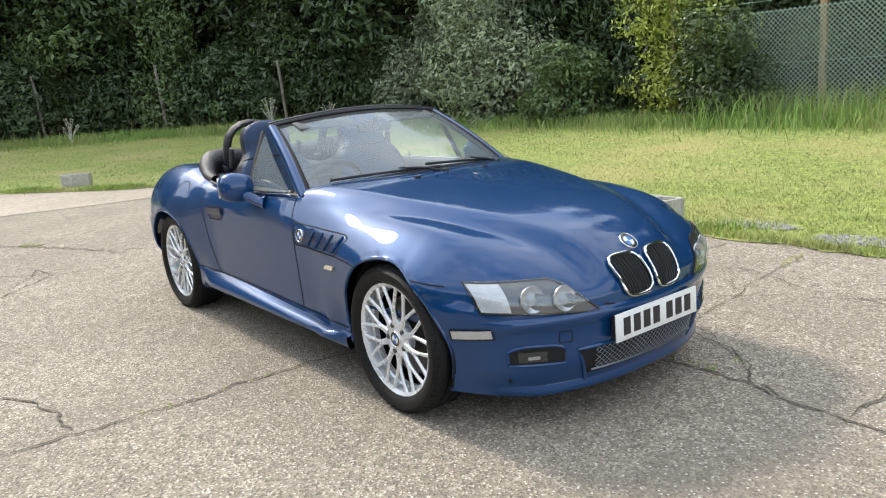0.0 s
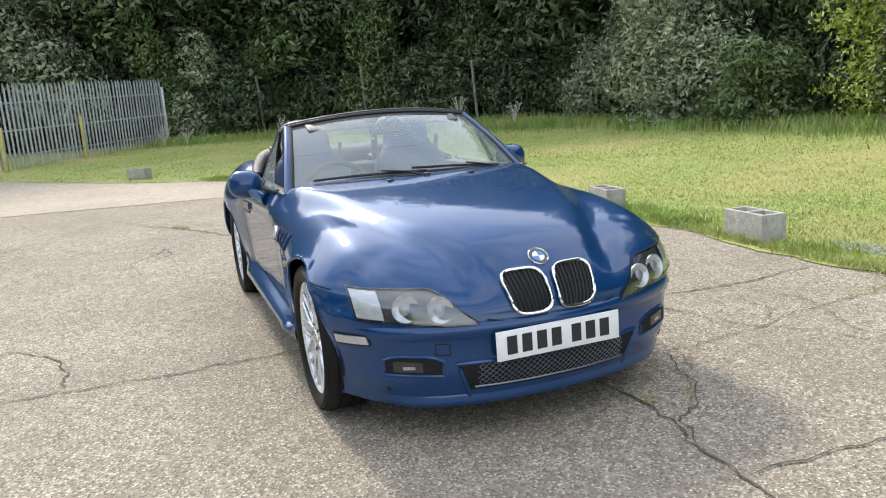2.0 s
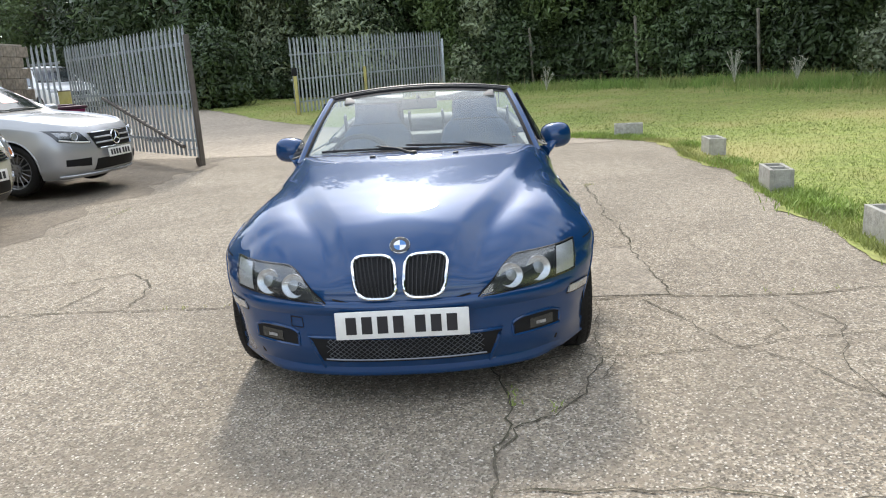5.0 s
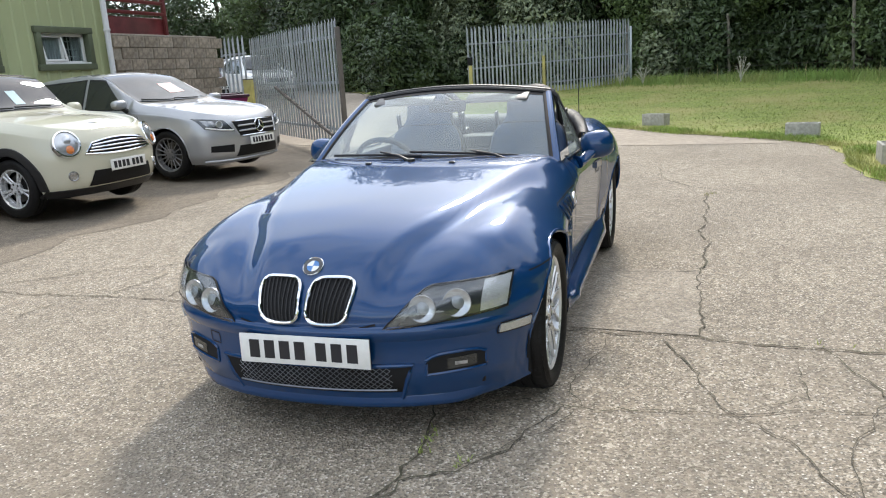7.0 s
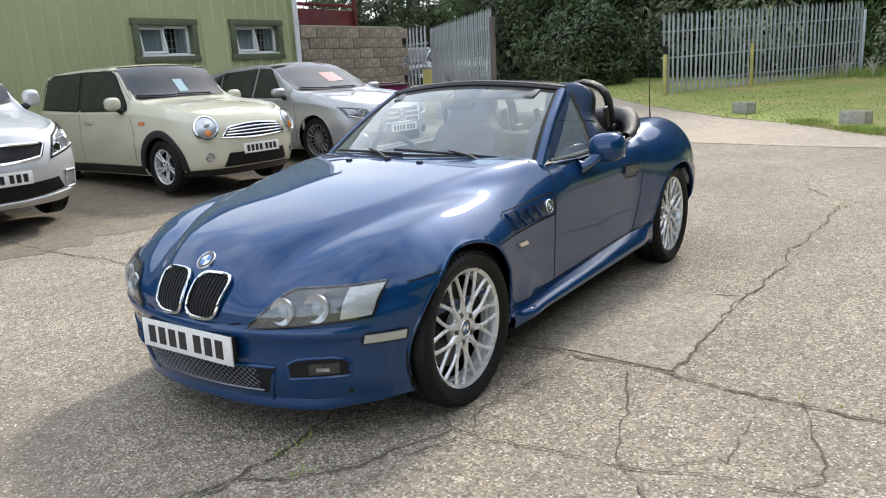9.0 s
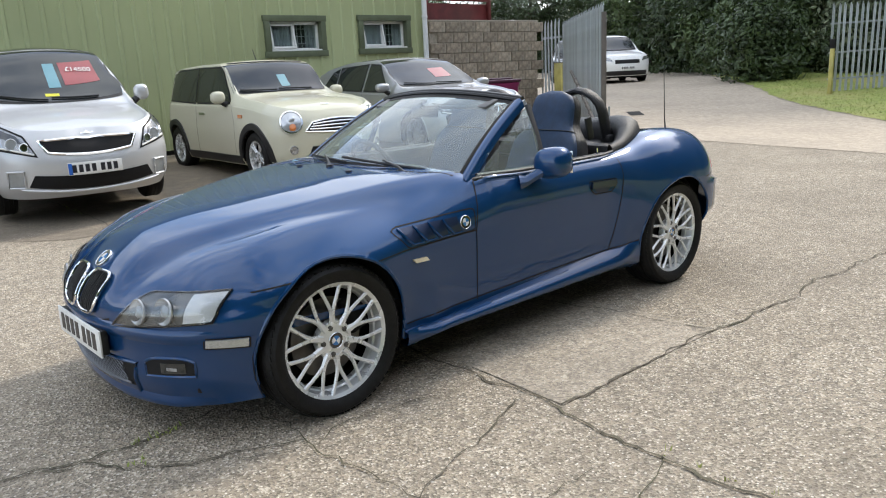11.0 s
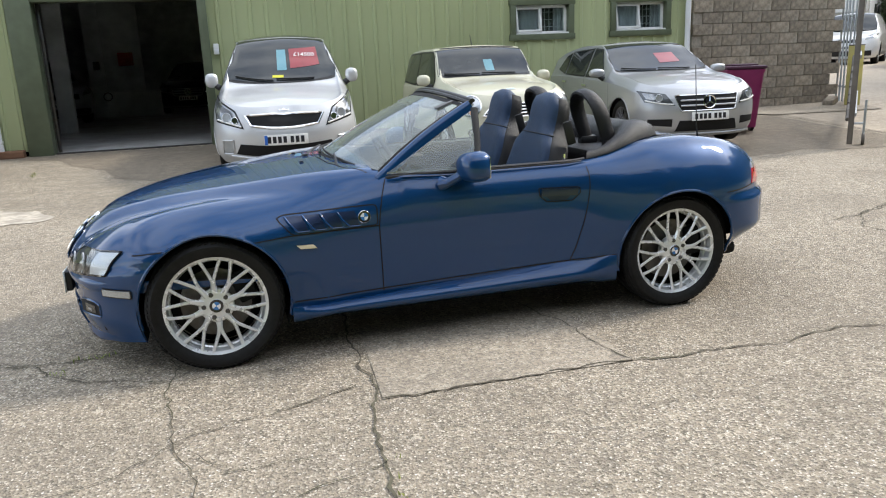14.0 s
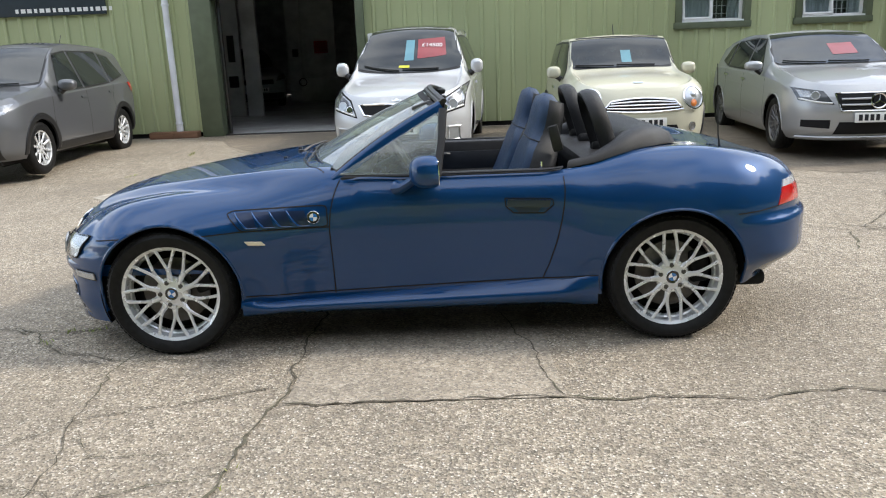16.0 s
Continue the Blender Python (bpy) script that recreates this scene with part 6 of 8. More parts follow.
# gills
for s in (1, -1):
    def sp(a, b, o, s=s):
        return z3.side(a, b, s, o)
    loop = [(0.91, 0.700), (0.885, 0.712), (0.60, 0.722), (0.445, 0.726), (0.432, 0.718), (0.432, 0.634), (0.442, 0.626), (0.60, 0.622), (0.83, 0.618), (0.848, 0.624), (0.905, 0.690), (0.91, 0.700)]
    part("gill_edge", lines_on(sp, [loop], 0.006, 0.0015, 60), GAP, roadster)
    gills = thing("side_vent")
    gills.parent = roadster
    gills["label"] = "four slanted cooling gills"
    for g in range(4):
        x0 = 0.865 - 0.083 * g
        # flat patch on the wing, coloured as the shaded inside of the gill
        bm = patch_on(sp, quad((x0 - 0.038, 0.634), (x0 - 0.095, 0.634), (x0 - 0.075, 0.704), (x0 + 0.012, 0.704)), 8, 8, 0.0018)
        part("gill", bm, SHADED_BLUE, gills)
        fin = [z3.side(x0 - 0.045 + 0.055 * t + 0.006 * math.sin(t * 3), 0.633 + 0.072 * t, s, 0.004)[0] for t in [i / 8 for i in range(9)]]
        part("fin", tube(fin, [0.006] * 8 + [0.003], 6), BLUE, gills)
        low = [z3.side(x0 - 0.04 - 0.06 * t, 0.632, s, 0.003)[0] for t in [i / 6 for i in range(7)]]
        part("fin", tube(low, 0.004, 6), BLUE, gills)
    p, n = z3.side(0.497, 0.672, s, 0.004)
    roundel("wing_badge", roadster, basis(p, n), 0.031)
    # repeater
    bm = patch_on(sp, quad((0.735, 0.548), (0.815, 0.552), (0.832, 0.570), (0.752, 0.566)), 8, 3, 0.010, 0.011)
    part("side_repeater", bm, AMBER, roadster, "clear side repeater lamp")
    # bumper side lamp
    bm = patch_on(sp, quad((1.590, 0.396), (1.715, 0.400), (1.715, 0.430), (1.590, 0.427)), 12, 4, 0.007, 0.009)
    part("side_marker_lamp", bm, LAMP_CLEAR, roadster, "pale clear side marker lamp")
    edge = [(1.585, 0.391), (1.72, 0.396), (1.72, 0.434), (1.585, 0.432), (1.585, 0.391)]
    part("side_marker_seal", lines_on(sp, [edge], 0.006, 0.003, 40), GAP, roadster)
    # door handle
    hb = bmesh.new()
    join(hb, patch_on(sp, quad((-0.425, 0.690), (-0.625, 0.682), (-0.632, 0.716), (-0.43, 0.724)), 12, 4, 0.014, 0.016))
    part("door_handle", hb, HANDLE_BLACK, roadster, "blue-black door pull")
    part("handle_gap", lines_on(sp, [[(-0.415, 0.730), (-0.640, 0.722), (-0.646, 0.694), (-0.602, 0.654), (-0.458, 0.658), (-0.420, 0.690), (-0.415, 0.730)]], 0.006, 0.0018, 44), GAP, roadster)
    # flat patch that paints the shade of the finger hollow on the door
    part("handle_recess", patch_on(sp, quad((-0.48, 0.662), (-0.57, 0.659), (-0.60, 0.690), (-0.445, 0.695)), 10, 4, 0.002), SHADED_BLUE, roadster)
    # mirror
    mm = thing("door_mirror")
    mm.parent = roadster
    stalk = [(0.085, 0.740, 0.795), (0.060, 0.765, 0.800), (0.022, 0.795, 0.828), (-0.025, 0.825, 0.865)]
    part("mirror_stalk", tube([(x, s * y, z) for x, y, z in stalk], [0.055, 0.036, 0.034, 0.045], 10, flat=0.7), BLUE, mm)
    b2 = bmesh.new()
    bmesh.ops.create_uvsphere(b2, u_segments=24, v_segments=14, radius=1.0)
    for v in b2.verts:
        x, y, z = v.co
        # a blunt shell, flat at the back
        f = lambda t, e: math.copysign(abs(t) ** e, t)
        v.co = (max(f(x, 0.8), -0.45) * 0.085, f(y, 0.75) * 0.092, f(z, 0.72) * 0.077)
    part("mirror_shell", join(bmesh.new(), b2, Matrix.Translation((-0.055, s * 0.835, 0.878)) @ Matrix.Rotation(s * 0.22, 4, "Z") @ Matrix.Rotation(s * 0.10, 4, "X")), BLUE, mm)
    bm = box(0.004, 0.14, 0.105, (-0.0945, s * 0.841, 0.878), 0.001, turn=Matrix.Rotation(s * 0.22, 4, "Z"))
    part("mirror_glass", bm, CHROME, mm)
    # tail lamps
    def rp(a, b, o, s=s):
        return z3.front(s * a, b, o, -1)
    tl = part("tail_lamp", patch_on(sp, quad((-1.725, 0.645), (-1.88, 0.650), (-1.88, 0.725), (-1.755, 0.722)), 10, 8, 0.006, 0.01), RED_LENS, roadster, "red tail lamp with a clear upper band")
    part("clear_band", patch_on(sp, quad((-1.755, 0.722), (-1.88, 0.725), (-1.87, 0.755), (-1.77, 0.752)), 10, 5, 0.0065, 0.01), LAMP_CLEAR, tl)

# nose: kidneys, badge, headlamps, number plate, intake, fog lamps
def kidney_outline(n, grow=0.0):
    out = []
    for i in range(n):
        a = 2 * math.pi * i / n
        c, q = math.cos(a), math.sin(a)
        y = math.copysign(abs(c) ** 0.55, c) * (0.088 + grow)
        z = math.copysign(abs(q) ** 0.52, q) * (0.080 + grow)
        # leaning sides: the outer flank slopes in towards the foot
        y += 0.016 * (z / 0.08) * (1 if c > 0 else 0.25)
        out.append((y, z))
    return out


for s in (1, -1):
    kd = thing("grille")
    kd.parent = roadster
    kd["label"] = "kidney-shaped grille with a chrome rim and black slats"

    def kp(y, z, o, s=s):
        p, n = z3.front(s * (0.098 + y * 0.92), 0.549 + z * 0.90, o)
        p.x = max(p.x, 1.79)
        return p, n
    part("chrome_rim", tube([kp(y, z, 0.012)[0] for y, z in kidney_outline(48)], 0.0068, 8, closed=True), CHROME, kd)
    rows = []
    for k in range(5):
        f = 1 - k / 4
        rows.append([kp(y * f, z * f, 0.001)[0] + Vector((0.004, 0, 0)) for y, z in kidney_outline(40)])
    part("backing", grid_mesh(rows, close=True), GAP, kd)
    for k in range(9):
        y = -0.070 + 0.143 * k / 8
        zt = 0.076 * (1 - (abs(y) / 0.098) ** 5) ** 0.5
        bar = [kp(y + 0.014 * (z / 0.08) * (1 if y > 0 else 0.3), z, 0.0065)[0] for z in (-zt, -zt / 2, 0, zt / 2, zt)]
        part("slat", tube(bar, 0.0035, 6), BLACK_PLASTIC, kd)
p, n = z3.top(1.815, 0.0, 0.004)
roundel("bonnet_badge", roadster, basis(p, n, (-1, 0, 0.5)), 0.041)

for s in (1, -1):
    hl = thing("headlamp")
    hl.parent = roadster
    hl["label"] = "twin-lens headlamp under a clear cover"

    def hp(y, z, o, s=s):
        return z3.front(s * y, z, o)

    def shape(u, v):
        # u from the inner tip to the outer end, v from foot to head
        low = 0.455 + 0.040 * u
        head = 0.464 + 0.120 * ease(-0.10, 0.38, u) + 0.018 * u
        y = 0.295 + 0.400 * u + v * (0.020 - 0.012 * u)
        return y, low + (head - low) * v
    part("housing", patch_on(hp, shape, 36, 10, 0.0015), LAMP_DARK, hl)
    lens = part("lens_cover", patch_on(hp, shape, 36, 10, 0.016), LENS, hl)
    lens.visible_shadow = False
    rim = [shape(u / 30, 0) for u in range(31)] + [shape(1, v / 8) for v in range(1, 9)] + [shape(1 - u / 30, 1) for u in range(1, 31)] + [shape(0, 0)]
    pts = [hp(a, b, 0.006) for a, b in rim]
    part("seal", tube([p for p, _ in pts], 0.0035, 6), GAP, hl)
    for y, zc, r in ((0.430, 0.523, 0.048), (0.542, 0.533, 0.050)):
        p, n = z3.front(s * y, zc, -0.004)
        n = (n + Vector((1.0, 0, 0))).normalized()
        mtx = basis(p, n)
        lamp_ob = part("reflector", lathe([(0.0, -0.002), (r * 0.35, 0.001), (r * 0.8, 0.008), (r * 0.98, 0.012)], 32, "Z"), REFLECTOR, hl)
        lamp_ob.matrix_basis = mtx
        part("lamp_ring", lathe([(r * 0.95, 0.011), (r * 0.98, 0.013), (r * 1.02, 0.012), (r * 1.04, 0.006)], 32, "Z"), LAMP_GREY2, lamp_ob)
        part("bulb_lens", lathe([(0.0, 0.014), (r * 0.3, 0.012), (r * 0.5, 0.004)], 24, "Z"), LENS_SOLID, lamp_ob)
    part("indicator", patch_on(hp, lambda u, v: shape(0.79 + 0.20 * u, 0.06 + 0.88 * v), 10, 8, 0.008), LAMP_CLEAR, hl, "ribbed clear indicator")
    # fog lamp on a black patch that paints its recess's shade on the skin
    def fogp(u, v):
        return 0.430 + 0.195 * u, 0.272 + 0.074 * v * (1 - 0.25 * (2 * u - 1) ** 4) + 0.012 * u
    part("fog_recess", patch_on(hp, fogp, 12, 6, 0.0015), GAP, roadster)
    edge = [fogp(u / 10, 0) for u in range(11)] + [fogp(1, v / 4) for v in range(1, 5)] + [fogp(1 - u / 10, 1) for u in range(1, 11)] + [fogp(0, 1 - v / 4) for v in range(1, 5)]
    part("recess_lip", tube([hp(a, b, 0.0)[0] for a, b in edge], 0.0065, 6, closed=True), BLUE, roadster)
    fl = part("fog_lamp", patch_on(hp, lambda u, v: (0.500 + 0.095 * u, 0.290 + 0.040 * v + 0.006 * u), 10, 6, 0.004, 0.006), DARK_GLASS, roadster, "small rectangular fog lamp")
    part("reflector", patch_on(hp, lambda u, v: (0.525 + 0.040 * u, 0.303 + 0.013 * v), 6, 4, 0.0055), LAMP_GREY2, fl)

# intake: black patch on the uncut skin for the recess's shade, wire mesh and lip
def intake(u, v):
    half = 0.325 + 0.06 * v
    return half * (2 * u - 1), 0.155 + 0.160 * v


fp = lambda a, b, o: z3.front(a, b, o)
part("intake_recess", patch_on(fp, intake, 30, 8, 0.0015), GAP, roadster)
edge = [intake(u / 24, 0) for u in range(25)] + [intake(1, v / 6) for v in range(1, 7)] + [intake(1 - u / 24, 1) for u in range(1, 25)] + [intake(0, 1 - v / 6) for v in range(1, 7)]
part("intake_lip", tube([fp(a, b, 0.0)[0] for a, b in edge], 0.009, 8, closed=True), BLUE, roadster)
bm = bmesh.new()
for k in range(-34, 35):
    for d in (1, -1):
        a0, a1 = k * 0.0245 - d * 0.055, k * 0.0245 + d * 0.055
        pts = []
        for i in range(7):
            a, z = a0 + (a1 - a0) * i / 6, 0.222 + 0.090 * i / 6
            if abs(a) < 0.315:
                pts.append(fp(a, z, 0.005)[0])
        if len(pts) > 1:
            tube(pts, 0.0013, 4, bm)
part("intake_mesh", bm, MESH_GREY, roadster, "grey diamond wire mesh")
part("mesh_frame", tube([fp(a, z, 0.006)[0] for a, z in [(-0.32 + 0.64 * i / 20, 0.220) for i in range(21)]], 0.004, 6), MESH_GREY, roadster)
part("chin_panel", patch_on(fp, lambda u, v: ((0.318 + 0.02 * v) * (2 * u - 1), 0.158 + 0.050 * v), 30, 4, 0.004), BLUE, roadster)
# front lip and under-spoiler
bm = grid_mesh([[fp(0.70 * (2 * u / 40 - 1), z + 0.02 * ease(0.7, 1.0, abs(2 * u / 40 - 1)), -0.003 + (o + 0.003) * ease(1.0, 0.7, abs(2 * u / 40 - 1)))[0] for u in range(41)] for z, o in ((0.185, 0.001), (0.165, 0.014), (0.148, 0.018), (0.140, 0.004))])
part("front_lip", bm, BLUE, roadster, angle=80)
# tow-eye cover and bumper ledge
part("tow_eye_cover", lines_on(fp, [[(-0.455, 0.355), (-0.405, 0.352), (-0.405, 0.395), (-0.455, 0.398), (-0.455, 0.355)]], 0.004, 0.0015, 30), GAP, roadster)
bm = grid_mesh([[fp(0.765 * (2 * u / 48 - 1), z, -0.003 + (o + 0.003) * ease(1.0, 0.75, abs(2 * u / 48 - 1)))[0] for u in range(49)] for z, o in ((0.405, -0.001), (0.430, 0.010), (0.455, 0.012), (0.467, 0.0))])
part("bumper_strip", bm, BLUE, roadster, angle=80)


# ---- number plates ----
def number_plate(parent, m, w=0.52, h=0.111, style="bars", band=None, colour=None, name="number_plate"):
    """A plate that faces +z of m, lettered with plain bars."""
    pl = part(name, box(w, h, 0.008, bevel=0.003), colour or PLATE_WHITE, parent, "white number plate with dark bars for its characters")
    pl.matrix_basis = m
    x = -w * 0.43
    for k in range(7):
        if k == 4:
            x += w * 0.045
        cw = w * 0.098
        # each bar stands for one character, built of an upright and a foot
        part("character_bar", box(cw * 0.80, h * 0.62, 0.002, (x + cw / 2, 0, 0.0048)), PLATE_BLACK, pl, smooth=False)
        x += w * 0.118
    if band is not None:
        part("side_band", box(w * 0.07, h * 0.92, 0.002, (-w * 0.455, 0, 0.0046)), band, pl)
    return pl


number_plate(roadster, basis((1.955, 0.0, 0.378), (1, 0, 0.02)))
part("plate_backing", box(0.03, 0.50, 0.10, (1.937, 0, 0.378), 0.005), BLACK_PLASTIC, roadster)

# ---- windscreen and cockpit of the roadster ----
def screen(u, v, off=0.0):
    bx, bz = 0.60 - 0.21 * u * u, 0.893 - 0.040 * u * u
    tx, tz = -0.030 - 0.075 * u * u, 1.208 - 0.045 * u * u
    y = u * (0.672 + (0.555 - 0.672) * v)
    bul = 0.012 * math.sin(math.pi * v)
    return Vector((bx + (tx - bx) * v + bul + off * 0.5, y, bz + (tz - bz) * v + bul + off * 0.85))


ws = thing("windscreen")
ws.parent = roadster
ws["label"] = "raked windscreen in a blue frame"
pane = part("pane", grid_mesh([[screen(-1 + 2 * i / 24, j / 12) for i in range(25)] for j in range(13)]), CLEAR, ws)
pane.visible_shadow = False
for s in (1, -1):
    rows = []
    for j in range(17):
        v = -0.04 + 1.07 * j / 16
        p = screen(s * 1.0, v)
        a = Vector((0.55, 0, 0.83))
        o = Vector((-0.10, s * 1.0, 0.0))
        w = 0.027
        rows.append([p + Vector((0, -s * 0.020, 0.004)) + a * 0.004, p + a * 0.012 + o * 0.005, p + a * 0.010 + o * (w * 0.75), p - a * 0.008 + o * w, p - a * 0.040 + o * (w * 0.9), p - a * 0.045, p - a * 0.02 + Vector((0, -s * 0.022, 0))])
    bm = grid_mesh(rows, close=True, flip=(s > 0))
    part("pillar", bm, BLUE, ws, angle=60)
    part("seal", tube([screen(s * 0.972, j / 12, 0.004) for j in range(13)], 0.010, 6, flat=0.4), GAP, ws)
top = [screen(-1.02 + 2.04 * i / 28, 1.02, 0.004) for i in range(29)]
part("header_rail", tube([p + Vector((-0.012, 0, 0.0)) for p in top], 0.017, 8, flat=0.7), BLACK_PLASTIC, ws)
part("header_seal", tube([p + Vector((-0.026, 0, 0.010)) for p in top], 0.017, 8, flat=0.7), BLACK_PLASTIC, ws)
part("tint_edge", grid_mesh([[screen(-0.99 + 1.98 * i / 28, v, 0.002) for i in range(29)] for v in (0.955, 0.985, 1.0)]), GAP, ws)
part("tint_edge", grid_mesh([[screen(-0.99 + 1.98 * i / 28, v, 0.002) for i in range(29)] for v in (-0.02, 0.015, 0.04)]), GAP, ws)
# cowl
rows = [[Vector((screen(u, 0).x + d, screen(u, 0).y, screen(u, 0).z + h)) for u in [-1 + 2 * i / 24 for i in range(25)]] for d, h in ((-0.06, -0.09), (-0.02, -0.025), (0.03, -0.012), (0.06, 0.0), (0.075, -0.02))]
part("cowl_panel", grid_mesh(rows), BLACK_PLASTIC, roadster)
# wipers
for y0, y1 in ((0.50, -0.05), (0.02, -0.55)):
    wp = thing("wiper")
    wp.parent = roadster
    u0, u1 = y0 / 0.67, y1 / 0.67
    blade = [screen(u0 + (u1 - u0) * i / 12, 0.020 + 0.050 * i / 12, 0.012) for i in range(13)]
    part("wiper_blade", tube(blade, 0.0055, 6, flat=1.3), BLACK_PLASTIC, wp)
    mid = blade[5] + Vector((0.0, 0, 0.016))
    root = screen(u0 - 0.04, -0.06, 0.02) + Vector((0.03, 0, 0.0))
    part("wiper_arm", tube([root, root.lerp(mid, 0.4) + Vector((0, 0, 0.012)), mid], [0.010, 0.007, 0.005], 6), BLACK_PLASTIC, wp)
    part("wiper_pivot", lathe([(0, 0.02), (0.018, 0.016), (0.022, -0.01)], 16, "Z", None, Matrix.Translation(root)), BLACK_PLASTIC, wp)
# washer jets
for y in (0.22, -0.22):
    p, n = z3.top(0.72, y, 0.003)
    part("washer_jet", box(0.022, 0.03, 0.012, p, 0.004), BLACK_PLASTIC, roadster)

# quarter lights
for s in (1, -1):
    a, b, c = Vector((0.375, s * 0.742, 0.862)), Vector((-0.085, s * 0.742, 0.858)), Vector((-0.128, s * 0.602, 1.142))
    rows = [[a.lerp(c, j / 8).lerp(b.lerp(c, j / 8), i / 8) + Vector((0, s * 0.008 * math.sin(math.pi * j / 8), 0)) for i in range(9)] for j in range(9)]
    g = part("quarter_light", grid_mesh(rows), CLEAR, roadster)
    g.visible_shadow = False
    part("quarter_light_post", tube([b + Vector((-0.012, 0, -0.02)), b.lerp(c, 0.5) + Vector((-0.016, 0, 0)), c + Vector((-0.01, 0, 0.004))], [0.022, 0.021, 0.020], 8, flat=0.55, up=(0, 1, 0)), BLACK_PLASTIC, roadster)
    part("belt_seal", tube([(x, s * (0.722 if x > -0.6 else 0.715), z3_fender(x) + 0.004) for x in [0.36 - 1.06 * i / 20 for i in range(21)]], 0.010, 6, flat=0.6), BLACK_PLASTIC, roadster)
    part("belt_trim", tube([(x, s * 0.739, z3_fender(x) + 0.001) for x in [0.34 - 0.46 * i / 12 for i in range(13)]], 0.004, 6), BLACK_PLASTIC, roadster)
    # door card
    dc = part("door_card", box(1.08, 0.075, 0.42, (-0.165, s * 0.672, 0.640), 0.02), VINYL, roadster, "black and navy door lining")
    part("card_insert", box(0.80, 0.012, 0.17, (-0.22, s * 0.630, 0.70), 0.006), LEATHER_DARK, dc)
    part("armrest", box(0.50, 0.07, 0.06, (-0.25, s * 0.610, 0.64), 0.02), VINYL, dc)
    part("door_pull", tube([(-0.05, s * 0.625, 0.77), (-0.09, s * 0.605, 0.775), (-0.15, s * 0.605, 0.775), (-0.17, s * 0.625, 0.77)], 0.008, 6), PLASTIC_GREY, dc)
    part("lock_pin", tube([(-0.60, s * 0.69, 0.84), (-0.60, s * 0.69, 0.885)], 0.005, 6), CHROME, dc)

# tub
bm = box(1.50, 1.30, 0.03, (-0.25, 0, 0.30), 0.01)
box(0.04, 1.32, 0.50, (-0.90, 0, 0.55), 0.01, bm)
box(0.04, 1.32, 0.5, (0.52, 0, 0.55), 0.01, bm)
for s in (1, -1):
    box(1.5, 0.03, 0.45, (-0.25, s * 0.655, 0.50), 0.01, bm)
part("cockpit_tub", bm, LEATHER_DARK, roadster)
part("rear_shelf", box(0.32, 1.22, 0.10, (-0.98, 0, 0.825), 0.03), VINYL, roadster)
bm = box(1.25, 0.22, 0.24, (-0.22, 0, 0.42), 0.04)
box(0.30, 0.24, 0.22, (0.22, 0, 0.56), 0.04, bm, Matrix.Rotation(-0.4, 4, "Y"))
part("centre_console", bm, VINYL, roadster)
part("gear_lever", tube([(-0.06, 0, 0.54), (-0.08, 0, 0.62), (-0.085, 0, 0.64)], [0.012, 0.012, 0.026], 10), VINYL, roadster)
# dashboard
rows = []
for i in range(25):
    y = -0.655 + 1.31 * i / 24
    hump = 0.035 * ease(0.22, 0.05, abs(y + 0.36))
    rows.append([(0.56 - 0.19 * (y / 0.66) ** 2 + 0.02, y, 0.865), (0.45 - 0.10 * (y / 0.66) ** 2, y, 0.872 + hump * 0.4), (0.36, y, 0.862 + hump), (0.315, y, 0.835 + hump), (0.30, y, 0.76), (0.33, y, 0.66), (0.42, y, 0.52)])
part("dashboard", grid_mesh(rows, flip=True), VINYL, roadster, angle=70)
sw = thing("steering_wheel", basis((0.12, -0.36, 0.80), (-0.88, 0, 0.47)))
sw.parent = roadster
part("wheel_rim", tube([(0.182 * math.cos(a), 0.182 * math.sin(a), 0) for a in [2 * math.pi * k / 40 for k in range(40)]], 0.0155, 10, closed=True), VINYL, sw)
part("airbag_pad", lathe([(0, 0.02), (0.05, 0.018), (0.078, 0.0), (0.07, -0.03), (0, -0.04)], 24, "Z"), VINYL, sw)
for a in (0.15, math.pi - 0.15, -math.pi / 2):
    part("wheel_spoke", tube([(0.06 * math.cos(a), 0.06 * math.sin(a), 0), (0.178 * math.cos(a), 0.178 * math.sin(a), 0)], 0.016, 8, flat=0.5, up=(0, 0, 1)), VINYL, sw)
part("steering_column", tube([(0.13, -0.36, 0.79), (0.36, -0.36, 0.68)], 0.04, 12), VINYL, roadster)
# inside mirror and sun visors
im = part("rear_view_mirror", box(0.025, 0.22, 0.065, (0.035, 0.0, 1.122), 0.012, turn=Matrix.Rotation(-0.25, 4, "Y")), BLACK_PLASTIC, roadster)
part("mirror_stem", tube([(0.04, 0, 1.137), (0.06, 0, 1.167)], 0.012, 8), BLACK_PLASTIC, im)
for s in (1, -1):
    part("sun_visor", box(0.10, 0.36, 0.018, (-0.03, s * 0.28, 1.157), 0.006, turn=Matrix.Rotation(0.35, 4, "Y")), PLASTIC_GREY, roadster)
    part("top_latch", box(0.08, 0.07, 0.03, (-0.115, s * 0.36, 1.184), 0.01), BLACK_PLASTIC, roadster)


